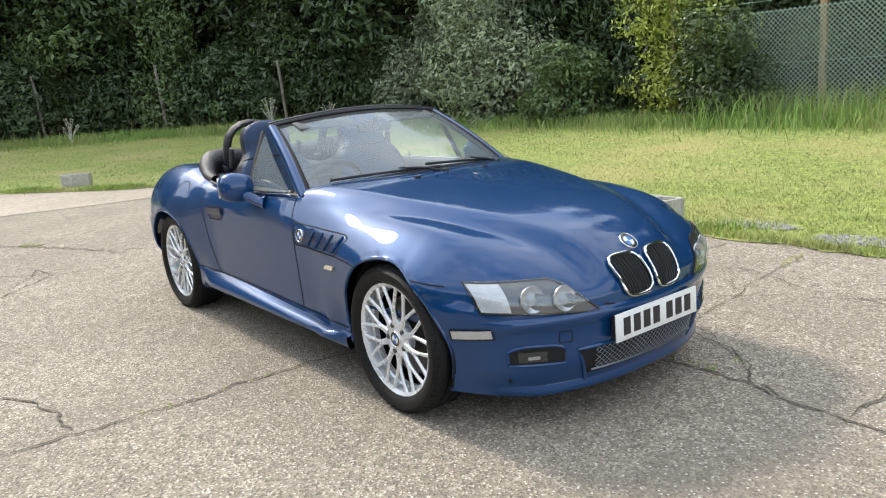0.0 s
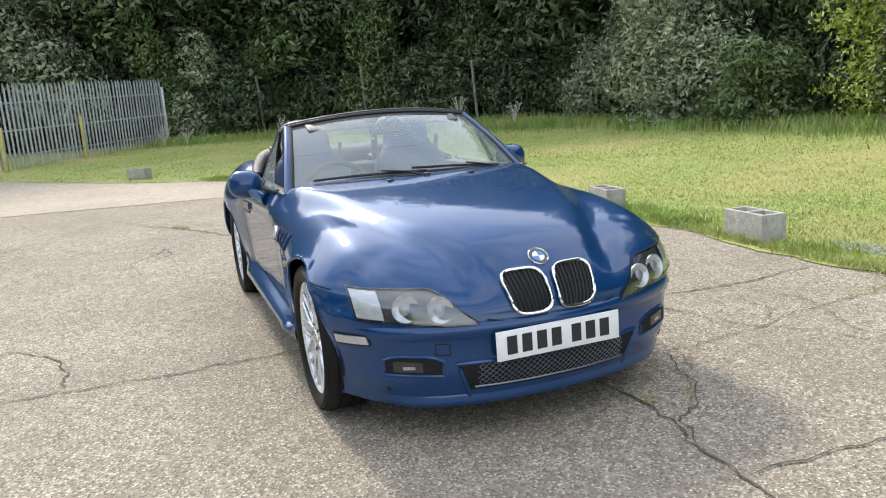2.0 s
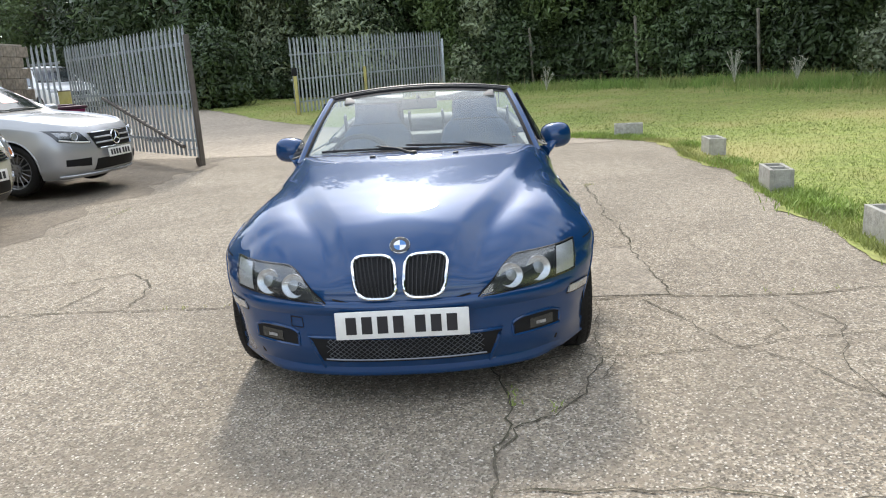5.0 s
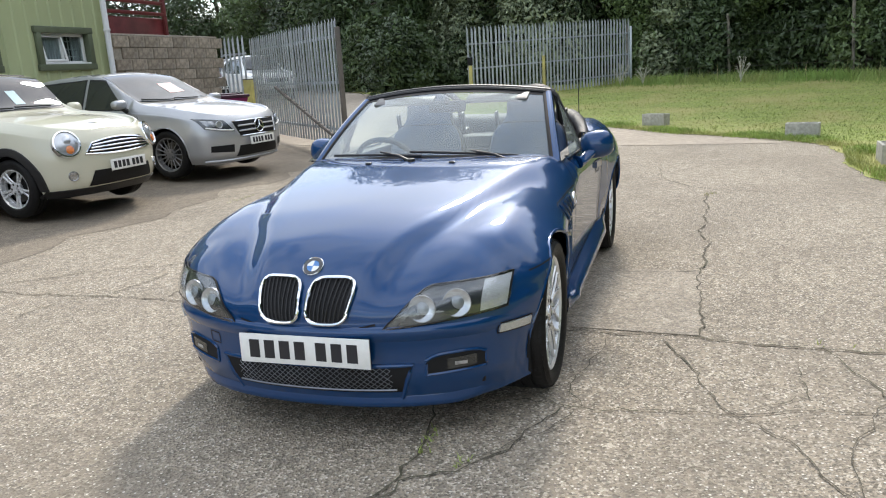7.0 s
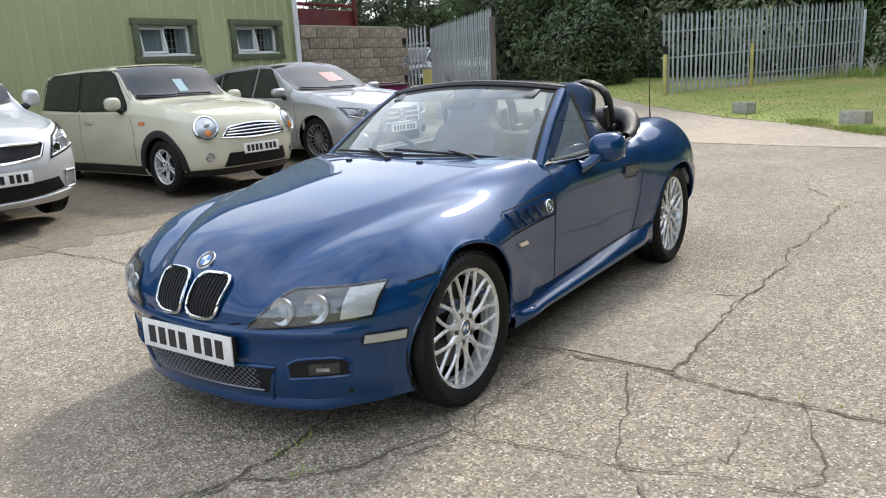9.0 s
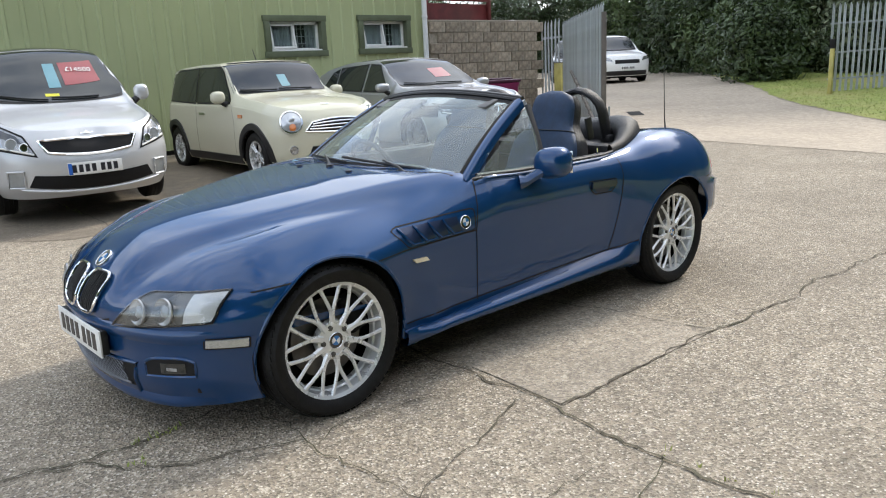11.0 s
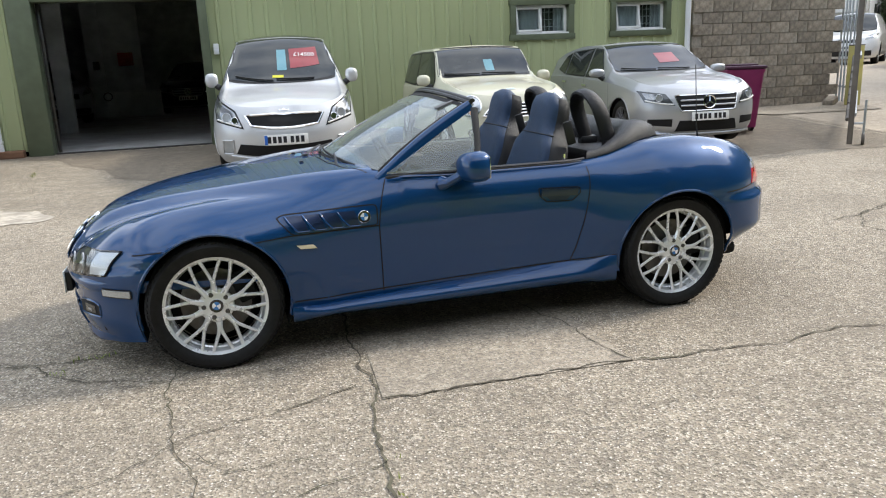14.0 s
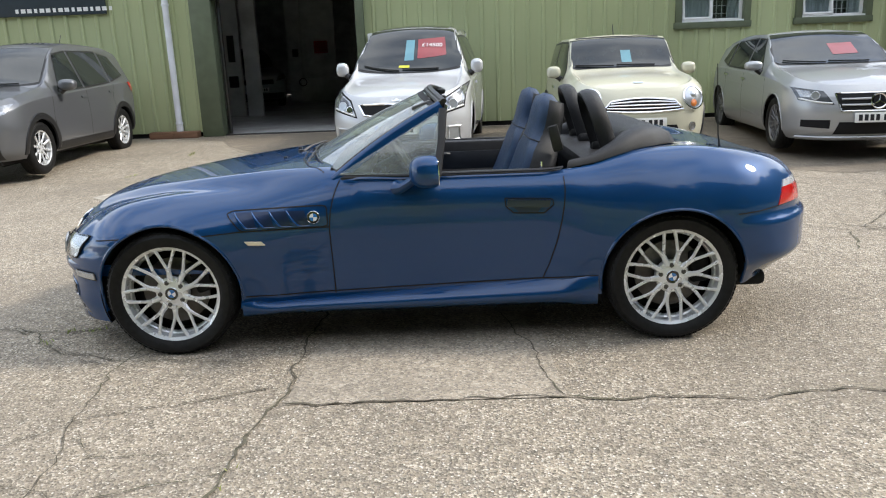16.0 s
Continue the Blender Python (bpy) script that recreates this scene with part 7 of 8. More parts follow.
# seats
def seat(y0):
    st = thing("seat", Matrix.Translation((0, y0, 0)))
    st.parent = roadster
    st["label"] = "blue leather bucket seat with a one-piece headrest"
    prof = [(0.0, 0.20, 0.075), (0.08, 0.25, 0.085), (0.25, 0.255, 0.085), (0.45, 0.25, 0.08), (0.58, 0.235, 0.075), (0.66, 0.205, 0.072), (0.72, 0.165, 0.07), (0.78, 0.150, 0.068), (0.86, 0.150, 0.066), (0.93, 0.138, 0.06), (0.98, 0.105, 0.048), (1.0, 0.05, 0.02)]
    half = curve(*[(t, w) for t, w, _ in prof])
    deep = curve(*[(t, d) for t, _, d in prof])

    def rows_of(w0, d0, f0, f1, n=26, grow=0.0):
        rows = []
        for j in range(f0, f1 + 1):
            t = j / n
            x = -0.43 - 0.27 * t - 0.03 * math.sin(t * math.pi) + 0.02 * t * t
            z = 0.44 + 0.745 * t
            ring = []
            for k in range(28):
                a = 2 * math.pi * k / 28
                c, q = math.cos(a), math.sin(a)
                w, d = half(t) * w0, deep(t) * d0
                yy = math.copysign(abs(q) ** 0.7, q) * w
                xx = math.copysign(abs(c) ** 0.7, c) * d
                # bolsters at the flanks of the front
                if c > 0:
                    xx += 0.035 * (abs(yy) / max(w, 1e-3)) ** 3 * ease(0.75, 0.6, t)
                ring.append((x + xx + 0.0, yy, z + 0.3 * xx))
            rows.append(ring)
        return rows
    part("backrest", grid_mesh(rows_of(1.0, 1.0, 0, 26), close=True, flip=True), LEATHER, st, angle=70)
    shell = rows_of(1.035, 1.0, 0, 25)
    bm = grid_mesh([[(x - 0.024, y, z - 0.004) for x, y, z in r] for r in shell], close=True, flip=True)
    part("back_shell", bm, VINYL, st, angle=70)
    for t in (0.70, 0.30):
        r = rows_of(1.01, 1.02, int(t * 26), int(t * 26))[0]
        part("seam", tube([Vector(p) for p in r], 0.004, 5, closed=True), LEATHER_DARK, st)
    for s in (1, -1):
        part("belt_guide", box(0.05, 0.018, 0.13, (-0.685, s * 0.228, 0.98), 0.008, turn=Matrix.Rotation(0.25, 4, "Y")), BLACK_PLASTIC, st)
    bm = box(0.50, 0.46, 0.15, (-0.22, 0, 0.42), 0.055, seg=4, turn=Matrix.Rotation(-0.12, 4, "Y"))
    part("cushion", bm, LEATHER, st)
    for s in (1, -1):
        part("bolster", tube([(-0.42, s * 0.215, 0.46), (-0.2, s * 0.225, 0.485), (0.0, s * 0.21, 0.50)], [0.06, 0.055, 0.04], 10), LEATHER, st)
    return st


seat(0.345)
seat(-0.345)
# roll hoops
for s in (1, -1):
    pts = []
    for i in range(21):
        t = i / 20
        a = math.pi * min(max((t - 0.3) / 0.4, 0), 1)
        y = 0.145 * math.cos(a)
        z = 1.055 + 0.125 * math.sin(a) if 0.3 <= t <= 0.7 else 0.86 + 0.195 * (t / 0.3 if t < 0.3 else (1 - t) / 0.3)
        pts.append((-0.985 + 0.33 * (z - 0.86), s * 0.345 + y, z))
    part("roll_hoop", tube(pts, 0.021, 10, flat=2.1, up=(1, 0, 0)), VINYL, roadster, "padded black roll hoop")
    for e in (1, -1):
        part("hoop_foot", box(0.11, 0.07, 0.06, (-0.985, s * 0.345 + e * 0.15, 0.89), 0.02), BLACK_PLASTIC, roadster)
# folded top under its cover
half_edge = [(-0.72, 0.705), (-0.86, 0.695), (-1.02, 0.660), (-1.17, 0.585), (-1.29, 0.46), (-1.36, 0.28), (-1.385, 0.0)]
half_in = [(-0.76, 0.640), (-0.86, 0.610), (-0.95, 0.565), (-1.01, 0.49), (-1.045, 0.38), (-1.055, 0.2), (-1.06, 0.0)]
out_pts = along([(a, b, 0) for a, b in half_edge], 25)
in_pts = along([(a, b, 0) for a, b in half_in], 25)
cols = []
for s in (1, -1):
    seq = list(zip(out_pts, in_pts))
    for k, (o, i) in (enumerate(seq) if s > 0 else reversed(list(enumerate(seq))[:-1])):
        f = k / 24
        z0 = z3_top(o.x, o.y) + 0.004
        rise = 0.035 + 0.055 * ease(0.05, 0.5, f)
        col = []
        for v, h in ((0, -0.012), (0.0, 0.006), (0.10, 0.6), (0.28, 0.92), (0.5, 1.0), (0.75, 0.92), (0.93, 0.62), (1.0, 0.1), (1.0, -0.8)):
            q = o.lerp(i, v)
            col.append((q.x, s * q.y, z0 + rise * h))
        cols.append(col)
part("top_cover", grid_mesh(cols), VINYL, roadster, "black vinyl cover over the folded soft top", angle=75)
# aerial and exhaust
ap = z3.top(-1.50, 0.55, 0.0)[0]
part("aerial", tube([ap, ap + Vector((0.01, 0, 0.06)), ap + Vector((0.03, 0, 0.40))], [0.006, 0.0035, 0.002], 6), BLACK_PLASTIC, roadster)
part("exhaust_tip", lathe([(0.024, 0.0), (0.030, 0.0), (0.030, 0.14), (0.026, 0.14)], 20, "X", None, Matrix.Translation((-1.78, 0.46, 0.41))), STEEL, roadster)


# ---- parked cars ----
# cards lie on the glass; its dimming and shine are in colour and coat
STICKER_CYAN = mat("cyan_card", (0.10, 0.27, 0.33), 0.5, var=0.05, coat=1.0, coat_rough=0.02)
STICKER_RED = mat("red_card", (0.25, 0.018, 0.022), 0.5, var=0.08, coat=1.0, coat_rough=0.02)
STICKER_YELLOW = mat("yellow_tag", (0.65, 0.62, 0.05), 0.5, var=0.05)
GRILLE_BLACK = mat("grille_black", (0.010, 0.010, 0.011), 0.6, var=0.3, scale=120, spec=0.25)
LAMP_GREY = mat("lamp_inside", (0.30, 0.31, 0.32), 0.2, 0.7, var=0.4, scale=22, coat=1.0, coat_rough=0.02)
LAMP_AMBER = mat("amber_lens", (0.55, 0.16, 0.03), 0.2, coat=1.0, var=0.1)


class Shape:
    """The skin of a closed car from a few curves; x points forward, the origin lies on the ground in the middle of the wheelbase."""

    def __init__(self, front, rear, half, top, belt, low, nose=2.6, tail=2.9, lean=0.42, nose_run=0.62, tail_run=0.45, over=0.0):
        self.front, self.rear, self.half, self.top, self.belt, self.low = front, rear, half, top, belt, low
        self.nose, self.tail, self.lean, self.nr, self.tr, self.over = nose, tail, lean, nose_run, tail_run, over

    def plan(self, k):
        xf, xr = self.front - self.nr, self.rear + self.tr
        if k < 0.18:
            a, n = math.pi / 2 * k / 0.18, 2.0 / self.nose
            return xf + self.nr * math.cos(a) ** n, self.half(xf) * math.sin(a) ** n
        if k > 0.86:
            a, n = math.pi / 2 * (1 - k) / 0.14, 2.0 / self.tail
            return xr - self.tr * math.cos(a) ** n, self.half(xr) * math.sin(a) ** n
        x = xf + (xr - xf) * (k - 0.18) / 0.68
        return x, self.half(x)

    def skin(self, k, v):
        ox, oy = self.plan(k)
        sx = ox
        lim_f, lim_r = self.front - self.nr - 0.2, self.rear + self.tr + 0.15
        if ox > lim_f:
            sx = lim_f + (ox - lim_f) * 0.45
        if ox < lim_r:
            sx = lim_r + (ox - lim_r) * 0.4
        d = Vector((sx - ox, -oy))
        full = d.length
        d.normalize()
        low, belt = self.low(ox), self.belt(ox)
        ends = ease(lim_f, self.front, ox) + ease(lim_r, self.rear, ox)

        def top_at(i):
            return self.top(ox + d.x * i)
        t0 = max(top_at(0.25 if ends > 0.3 else 0.0), belt + 0.03)
        cab = max(t0 - belt, 0.0)
        ln = min(max(0.13, self.lean * cab), full * 0.55)
        hem = 0.045 + 0.05 * ends
        mid = low + (belt - low) * 0.55
        pts = [(hem + 0.02, low), (0.012 + 0.4 * hem * 0.3, low + 0.10), (0.0, mid - 0.06), (0.004 - 0.012 * ends, mid + 0.08), (0.022, belt - 0.03), (0.04, belt + 0.012)]
        if cab > 0.2:
            pts += [(0.04 + ln * 0.33, belt + cab * 0.34), (0.04 + ln * 0.70, belt + cab * 0.70), (0.05 + ln * 0.92, belt + cab * 0.90)]
        else:
            pts += [(0.04 + ln * 0.25, belt + cab * 0.42), (0.04 + ln * 0.55, belt + cab * 0.72), (0.04 + ln * 0.85, belt + cab * 0.9)]
        i1 = 0.06 + ln * 1.15
        for f in (0.0, 0.3, 0.65, 1.0):
            i = i1 + (full - i1) * f
            crown = 0.035 * (1 - f) ** 2
            pts.append((i, max(top_at(i) - crown, belt)))
        # smooth run through the points
        n = len(pts) - 1
        s = v * n
        j = min(int(s), n - 1)
        u = s - j
        a, b = pts[j], pts[j + 1]
        pa = pts[j - 1] if j else (2 * a[0] - b[0], 2 * a[1] - b[1])
        pb = pts[j + 2] if j + 2 <= n else (2 * b[0] - a[0], b[1])

        def cr(p0, p1, p2, p3):
            return 0.5 * (2 * p1 + (p2 - p0) * u + (2 * p0 - 5 * p1 + 4 * p2 - p3) * u * u + (3 * p1 - p0 - 3 * p2 + p3) * u ** 3)
        i, z = cr(pa[0], a[0], b[0], pb[0]), cr(pa[1], a[1], b[1], pb[1])
        return Vector((ox + d.x * i, max(oy + d.y * i, 0.0), z))


def parked_car(m, shape, wb, paint, label, wheel_r=0.32, track=0.76, screen_q=None, side_q=(), lamps=None, extras=None, rim=0.215, spokes=5, style="five", wheel_mat=None, arch_black=False, doors=(), nk=150, group="cars for sale", tint=None, wheel_w=0.205, cards=None, band_q=None):
    car = thing("car", m, label=label, category="car", group=group)
    vs = [i / 56 for i in range(57)]
    sk = Skin(shape.skin, nk, vs)
    ar = wheel_r + 0.04
    holes = [(wb / 2, wheel_r, ar), (-wb / 2, wheel_r, ar)]
    xb = screen_q[0] if screen_q else 0.9

    def owner(c, s):
        x, y, z = c[0], abs(c[1]), c[2]
        t = "@%d" % s
        b = shape.belt(x)
        if z > b + 0.02 and x > xb - 0.12:
            return "bonnet"
        if z > b + 0.02:
            return "roof"
        if x > wb / 2 + 0.10:
            return "front_bumper"
        if x < -wb / 2 - 0.10:
            return "rear_bumper"
        if x > wb / 2 - ar - 0.12:
            return "front_wing" + t
        if x < -wb / 2 + ar + 0.12:
            return "rear_wing" + t
        return "door_panel" + t
    panels(owner, shape.skin, nk, vs, holes, {"": paint}, car)
    for wx in (wb / 2, -wb / 2):
        for s in (1, -1):
            t = Matrix.Translation((wx, s * (track - 0.02), wheel_r))
            if s < 0:
                t = t @ Matrix.Rotation(math.pi, 4, "Z")
            alloy_wheel(car, t @ Matrix.Rotation(0.3 * wx, 4, "Y"), wheel_r, rim, wheel_w, spokes, style, wheel_mat, cap=None, lugs=False)
            pts = [sk.side(wx + ar * math.cos(a), wheel_r + ar * math.sin(a), s, 0.0)[0] for a in [math.radians(-8 + 196 * i / 24) for i in range(25)]]
            if arch_black:
                arc = [math.radians(-4 + 188 * i / 28) for i in range(29)]
                part("arch_trim", grid_mesh([[sk.side(wx + (ar + g_) * math.cos(a), wheel_r + (ar + g_) * math.sin(a), s, o_)[0] for a in arc] for g_, o_ in ((-0.012, -0.02), (-0.01, 0.010), (0.03, 0.018), (0.066, 0.014), (0.072, 0.0))], flip=(s < 0)), BLACK_PLASTIC, car, angle=60)
            else:
                part("arch_lip", tube(pts, 0.010, 6), paint, car)
            bm = grid_mesh([[(wx + (ar + 0.004) * math.cos(math.radians(-20 + 220 * i / 20)), s * y, wheel_r + (ar + 0.004) * math.sin(math.radians(-20 + 220 * i / 20))) for i in range(21)] for y in (track - 0.30, track + 0.02)])
            box(2 * ar, 0.02, 0.5, (wx, s * (track - 0.30), 0.4), bm=bm)
            part("wheel_arch_liner", bm, DARK_VOID, car)
    part("underbody", box(shape.front - shape.rear - 0.5, 1.3, 0.12, ((shape.front + shape.rear) / 2, 0, 0.25), 0.03), DARK_VOID, car)
    sp = {s: (lambda a, b, o, s=s: sk.side(a, b, s, o)) for s in (1, -1)}
    tp = lambda a, b, o: sk.top(a, b, o)
    fp_ = lambda a, b, o: sk.front(a, b, o)
    if screen_q:
        x0, y0, x1, y1, bow = screen_q

        def scr(u, v, grow=0.0):
            w = y0 + (y1 - y0) * v
            y = (2 * u - 1) * (w + grow)
            q = (2 * u - 1) ** 2
            return x0 + grow + (x1 - x0 - 2 * grow) * v - bow * q * (1 - 0.5 * v), y
        part("windscreen_seal", patch_on(tp, lambda u, v: scr(u, v, 0.025), 24, 14, 0.003), BLACK_PLASTIC, car)
        wsn = part("windscreen", patch_on(tp, scr, 24, 14, 0.006), tint or DARK_GLASS, car)
        for k, ys in enumerate((0.42, -0.12)):
            blade = [tp(*scr(0.5 + (ys - 0.50 * i / 8) / (2 * y0), 0.02 + 0.05 * i / 8), 0.02)[0] for i in range(9)]
            wp = part("wiper", tube(blade, 0.010, 5), BLACK_PLASTIC, car)
        if cards:
            for uu, vv, du, dv, mm, nm in cards:
                part(nm, patch_on(tp, lambda u, v: scr(uu + du * (u - 0.5), vv + dv * (v - 0.5)), 6, 6, 0.009), mm, wsn, "price card behind the windscreen")
    if band_q:
        for s in (1, -1):
            part("window_band", patch_on(sp[s], quad(*band_q), 20, 8, 0.002), BLACK_PAINT, car)
    for q in side_q:
        for s in (1, -1):
            grow = [((a - sum(p[0] for p in q) / 4) * 1.04 + sum(p[0] for p in q) / 4, (b - sum(p[1] for p in q) / 4) * 1.10 + sum(p[1] for p in q) / 4) for a, b in q]
            part("window_seal", patch_on(sp[s], quad(*grow), 10, 6, 0.003), BLACK_PLASTIC, car)
            part("side_window", patch_on(sp[s], quad(*q), 10, 6, 0.006), tint or DARK_GLASS, car)
    for s in (1, -1):
        for path in doors:
            part("door_gap", lines_on(sp[s], [path], 0.007, 0.0015, 18), GAP, car)
    if lamps:
        lamps(car, sk, sp, tp, fp_)
    if extras:
        extras(car, sk, sp, tp, fp_)
    return car, sk


def mirror_on(car, x, y, z, paint, size=(0.09, 0.125, 0.075), stalk=BLACK_PLASTIC):
    for s in (1, -1):
        mo = thing("door_mirror")
        mo.parent = car
        b2 = bmesh.new()
        bmesh.ops.create_uvsphere(b2, u_segments=18, v_segments=10, radius=1.0)
        for v in b2.verts:
            a = v.co.copy()
            g = lambda t: math.copysign(abs(t) ** 0.75, t)
            v.co = (max(g(a.x), -0.5) * size[0], g(a.y) * size[1], g(a.z) * size[2])
        part("mirror_shell", join(bmesh.new(), b2, Matrix.Translation((x, s * (y + 0.10), z))), paint, mo)
        part("mirror_stalk", tube([(x + 0.02, s * y, z - 0.09), (x + 0.01, s * (y + 0.07), z - 0.05)], [0.04, 0.03], 8), stalk, mo)


def handle_on(car, sp, x, z, mm):
    for s in (1, -1):
        part("door_handle", patch_on(sp[s], quad((x, z), (x - 0.19, z + 0.004), (x - 0.19, z + 0.034), (x, z + 0.030)), 8, 3, 0.018, 0.016), mm, car)


def ring_disc(name, parent, m, r, mm):
    o = part(name, lathe([(0, 0.006), (r * 0.8, 0.006), (r * 0.9, 0.012), (r, 0.010), (r, -0.01)], 24, "Z"), mm, parent)
    o.matrix_basis = m
    return o


# white-silver people carrier
kia_shape = Shape(2.25, -2.27, curve((-2.3, 0.86), (-1.4, 0.89), (0, 0.895), (1.4, 0.89), (2.3, 0.85)),
                  curve((-2.3, 1.00), (-2.2, 1.25), (-1.95, 1.50), (-1.5, 1.575), (-0.5, 1.63), (0.1, 1.61), (0.42, 1.565), (0.80, 1.285), (1.14, 1.020), (1.35, 0.975), (1.7, 0.915), (2.05, 0.82), (2.3, 0.67)),
                  curve((-2.3, 0.96), (-1.0, 0.98), (0.8, 0.93), (1.4, 0.86), (2.0, 0.72), (2.3, 0.61)),
                  curve((-2.3, 0.30), (-1.6, 0.22), (1.6, 0.21), (2.3, 0.19)), nose=2.5)


def kia_lamps(car, sk, sp, tp, fp_):
    for s in (1, -1):
        hl = thing("headlamp")
        hl.parent = car
        on = lambda a, b, o, s=s: fp_(s * a, b, o)
        part("seal", patch_on(on, quad((0.485, 0.575), (0.815, 0.655), (0.850, 0.925), (0.575, 0.770)), 12, 8, 0.004), GRILLE_BLACK, hl)
        part("housing", patch_on(on, quad((0.505, 0.595), (0.800, 0.672), (0.835, 0.90), (0.588, 0.755)), 12, 8, 0.007), LAMP_GREY, hl)
        part("light_strip", tube([on(0.515 + 0.28 * i / 10, 0.602 + 0.078 * i / 10, 0.012)[0] for i in range(11)], 0.009, 6), PLATE_WHITE, hl)
        part("dark_insert", patch_on(on, quad((0.60, 0.70), (0.75, 0.755), (0.80, 0.855), (0.63, 0.765)), 8, 6, 0.010), LAMP_DARK, hl)
        for a_, b_, r_l, mm in ((0.68, 0.695, 0.058, REFLECTOR), (0.585, 0.665, 0.042, CHROME)):
            p, n = sk.front(s * a_, b_, 0.012)
            ring_disc("reflector", hl, basis(p, (n + Vector((1, 0, 0))).normalized()), r_l, mm)
        fo = lambda u, v, s=s: (s * (0.625 + 0.13 * u), 0.315 + 0.145 * v)
        part("fog_lamp", patch_on(fp_, fo, 6, 8, 0.006), LENS_SOLID, car, "upright fog lamp in a chrome surround")
        ps = [fp_(*fo(u, v), 0.010)[0] for u, v in ((0, 0), (0.5, 0), (1, 0), (1, 0.5), (1, 1), (0.5, 1), (0, 1), (0, 0.5))]
        part("fog_surround", tube(ps, 0.010, 6, closed=True), SILVER2, car)
    shp = lambda u, v: ((2 * u - 1) * (0.40 + 0.06 * v), 0.575 + 0.035 * (2 * u - 1) ** 2 + (0.150 - 0.045 * (2 * u - 1) ** 2 - 0.012 * math.exp(-((2 * u - 1) * 6) ** 2)) * v)
    g = part("grille", patch_on(fp_, shp, 20, 6, 0.007), GRILLE_BLACK, car, "black honeycomb grille with a chrome edge")
    ed = [shp(i / 16, 0) for i in range(17)] + [shp(1 - i / 16, 1) for i in range(17)]
    part("chrome_edge", tube([fp_(a, b, 0.010)[0] for a, b in ed], 0.013, 6, closed=True), CHROME, g)
    part("lower_intake", patch_on(fp_, lambda u, v: ((2 * u - 1) * (0.60 - 0.06 * v), 0.265 + 0.05 * (2 * u - 1) ** 2 + (0.125 - 0.02 * (2 * u - 1) ** 2) * v), 20, 5, 0.006), GRILLE_BLACK, car)
    part("bumper_trim", tube([fp_((2 * i / 20 - 1) * 0.66, 0.250 + 0.05 * (2 * i / 20 - 1) ** 2, 0.012)[0] for i in range(21)], 0.014, 6), SILVER2, car)
    p, n = sk.front(0.0, 0.83, 0.006)
    part("badge", patch_on(fp_, lambda u, v: ((2 * u - 1) * 0.06, 0.752 + 0.035 * v), 6, 4, 0.008), CHROME, car, "small plain oval badge")
    p, n = sk.front(0.0, 0.455, 0.02)
    number_plate(car, basis(p + Vector((0.016, 0, 0)), (1, 0, 0.05)), band=PLATE_BLUE)


def kia_extras(car, sk, sp, tp, fp_):
    mirror_on(car, 0.95, 0.83, 1.09, SILVER2, (0.07, 0.085, 0.085))
    handle_on(car, sp, 0.30, 0.86, SILVER2)
    part("glass_roof", patch_on(tp, lambda u, v: (0.30 - 1.9 * v, (2 * u - 1) * 0.50), 12, 12, 0.005), DARK_GLASS, car, "black panoramic roof")
    for s in (1, -1):
        part("roof_rail", tube([tp(0.25 - 2.0 * i / 12, s * 0.60, 0.035 if 0 < i < 12 else 0.0)[0] for i in range(13)], 0.016, 6), CHROME, car)


def place(x, y, turn):
    return pose(x, y, ground_z(x, y), 0, 0, 90 + turn)


kia, kia_sk = parked_car(place(0.20, -6.75, -5.5), kia_shape, 2.75, SILVER2, "bright silver people carrier with a red price card", 0.325, 0.775,
                         (1.10, 0.74, 0.42, 0.62, 0.14), (((0.95, 0.99), (-0.10, 1.00), (-0.10, 1.46), (0.48, 1.44)), ((-0.16, 1.00), (-1.05, 1.02), (-1.05, 1.46), (-0.16, 1.46)), ((-1.12, 1.03), (-1.75, 1.08), (-1.62, 1.42), (-1.12, 1.45))),
                         kia_lamps, kia_extras, doors=(((1.0, 0.33), (1.02, 0.7), (0.98, 0.96)), ((-0.12, 0.30), (-0.12, 0.96)), ((-1.15, 0.45), (-1.12, 0.96))),
                         cards=((0.50, 0.46, 0.09, 0.42, STICKER_CYAN, "card"), (0.72, 0.48, 0.28, 0.40, STICKER_RED, "price_card"), (0.46, 0.13, 0.10, 0.05, STICKER_YELLOW, "tag")))

# cream small hatchback
mini_shape = Shape(1.97, -1.76, curve((-1.8, 0.80), (-1.2, 0.84), (0, 0.825), (1.2, 0.835), (2.0, 0.80)),
                   curve((-1.8, 0.95), (-1.72, 1.15), (-1.50, 1.37), (-1.0, 1.44), (-0.3, 1.46), (0.05, 1.455), (0.24, 1.41), (0.64, 1.06), (0.80, 1.01), (1.35, 0.95), (1.7, 0.87), (2.0, 0.70)),
                   curve((-1.8, 0.92), (-1.0, 0.92), (0.5, 0.90), (1.2, 0.86), (1.7, 0.78), (2.0, 0.68)),
                   curve((-1.8, 0.28), (-1.3, 0.19), (1.3, 0.18), (2.0, 0.20)), nose=2.5, lean=0.24)


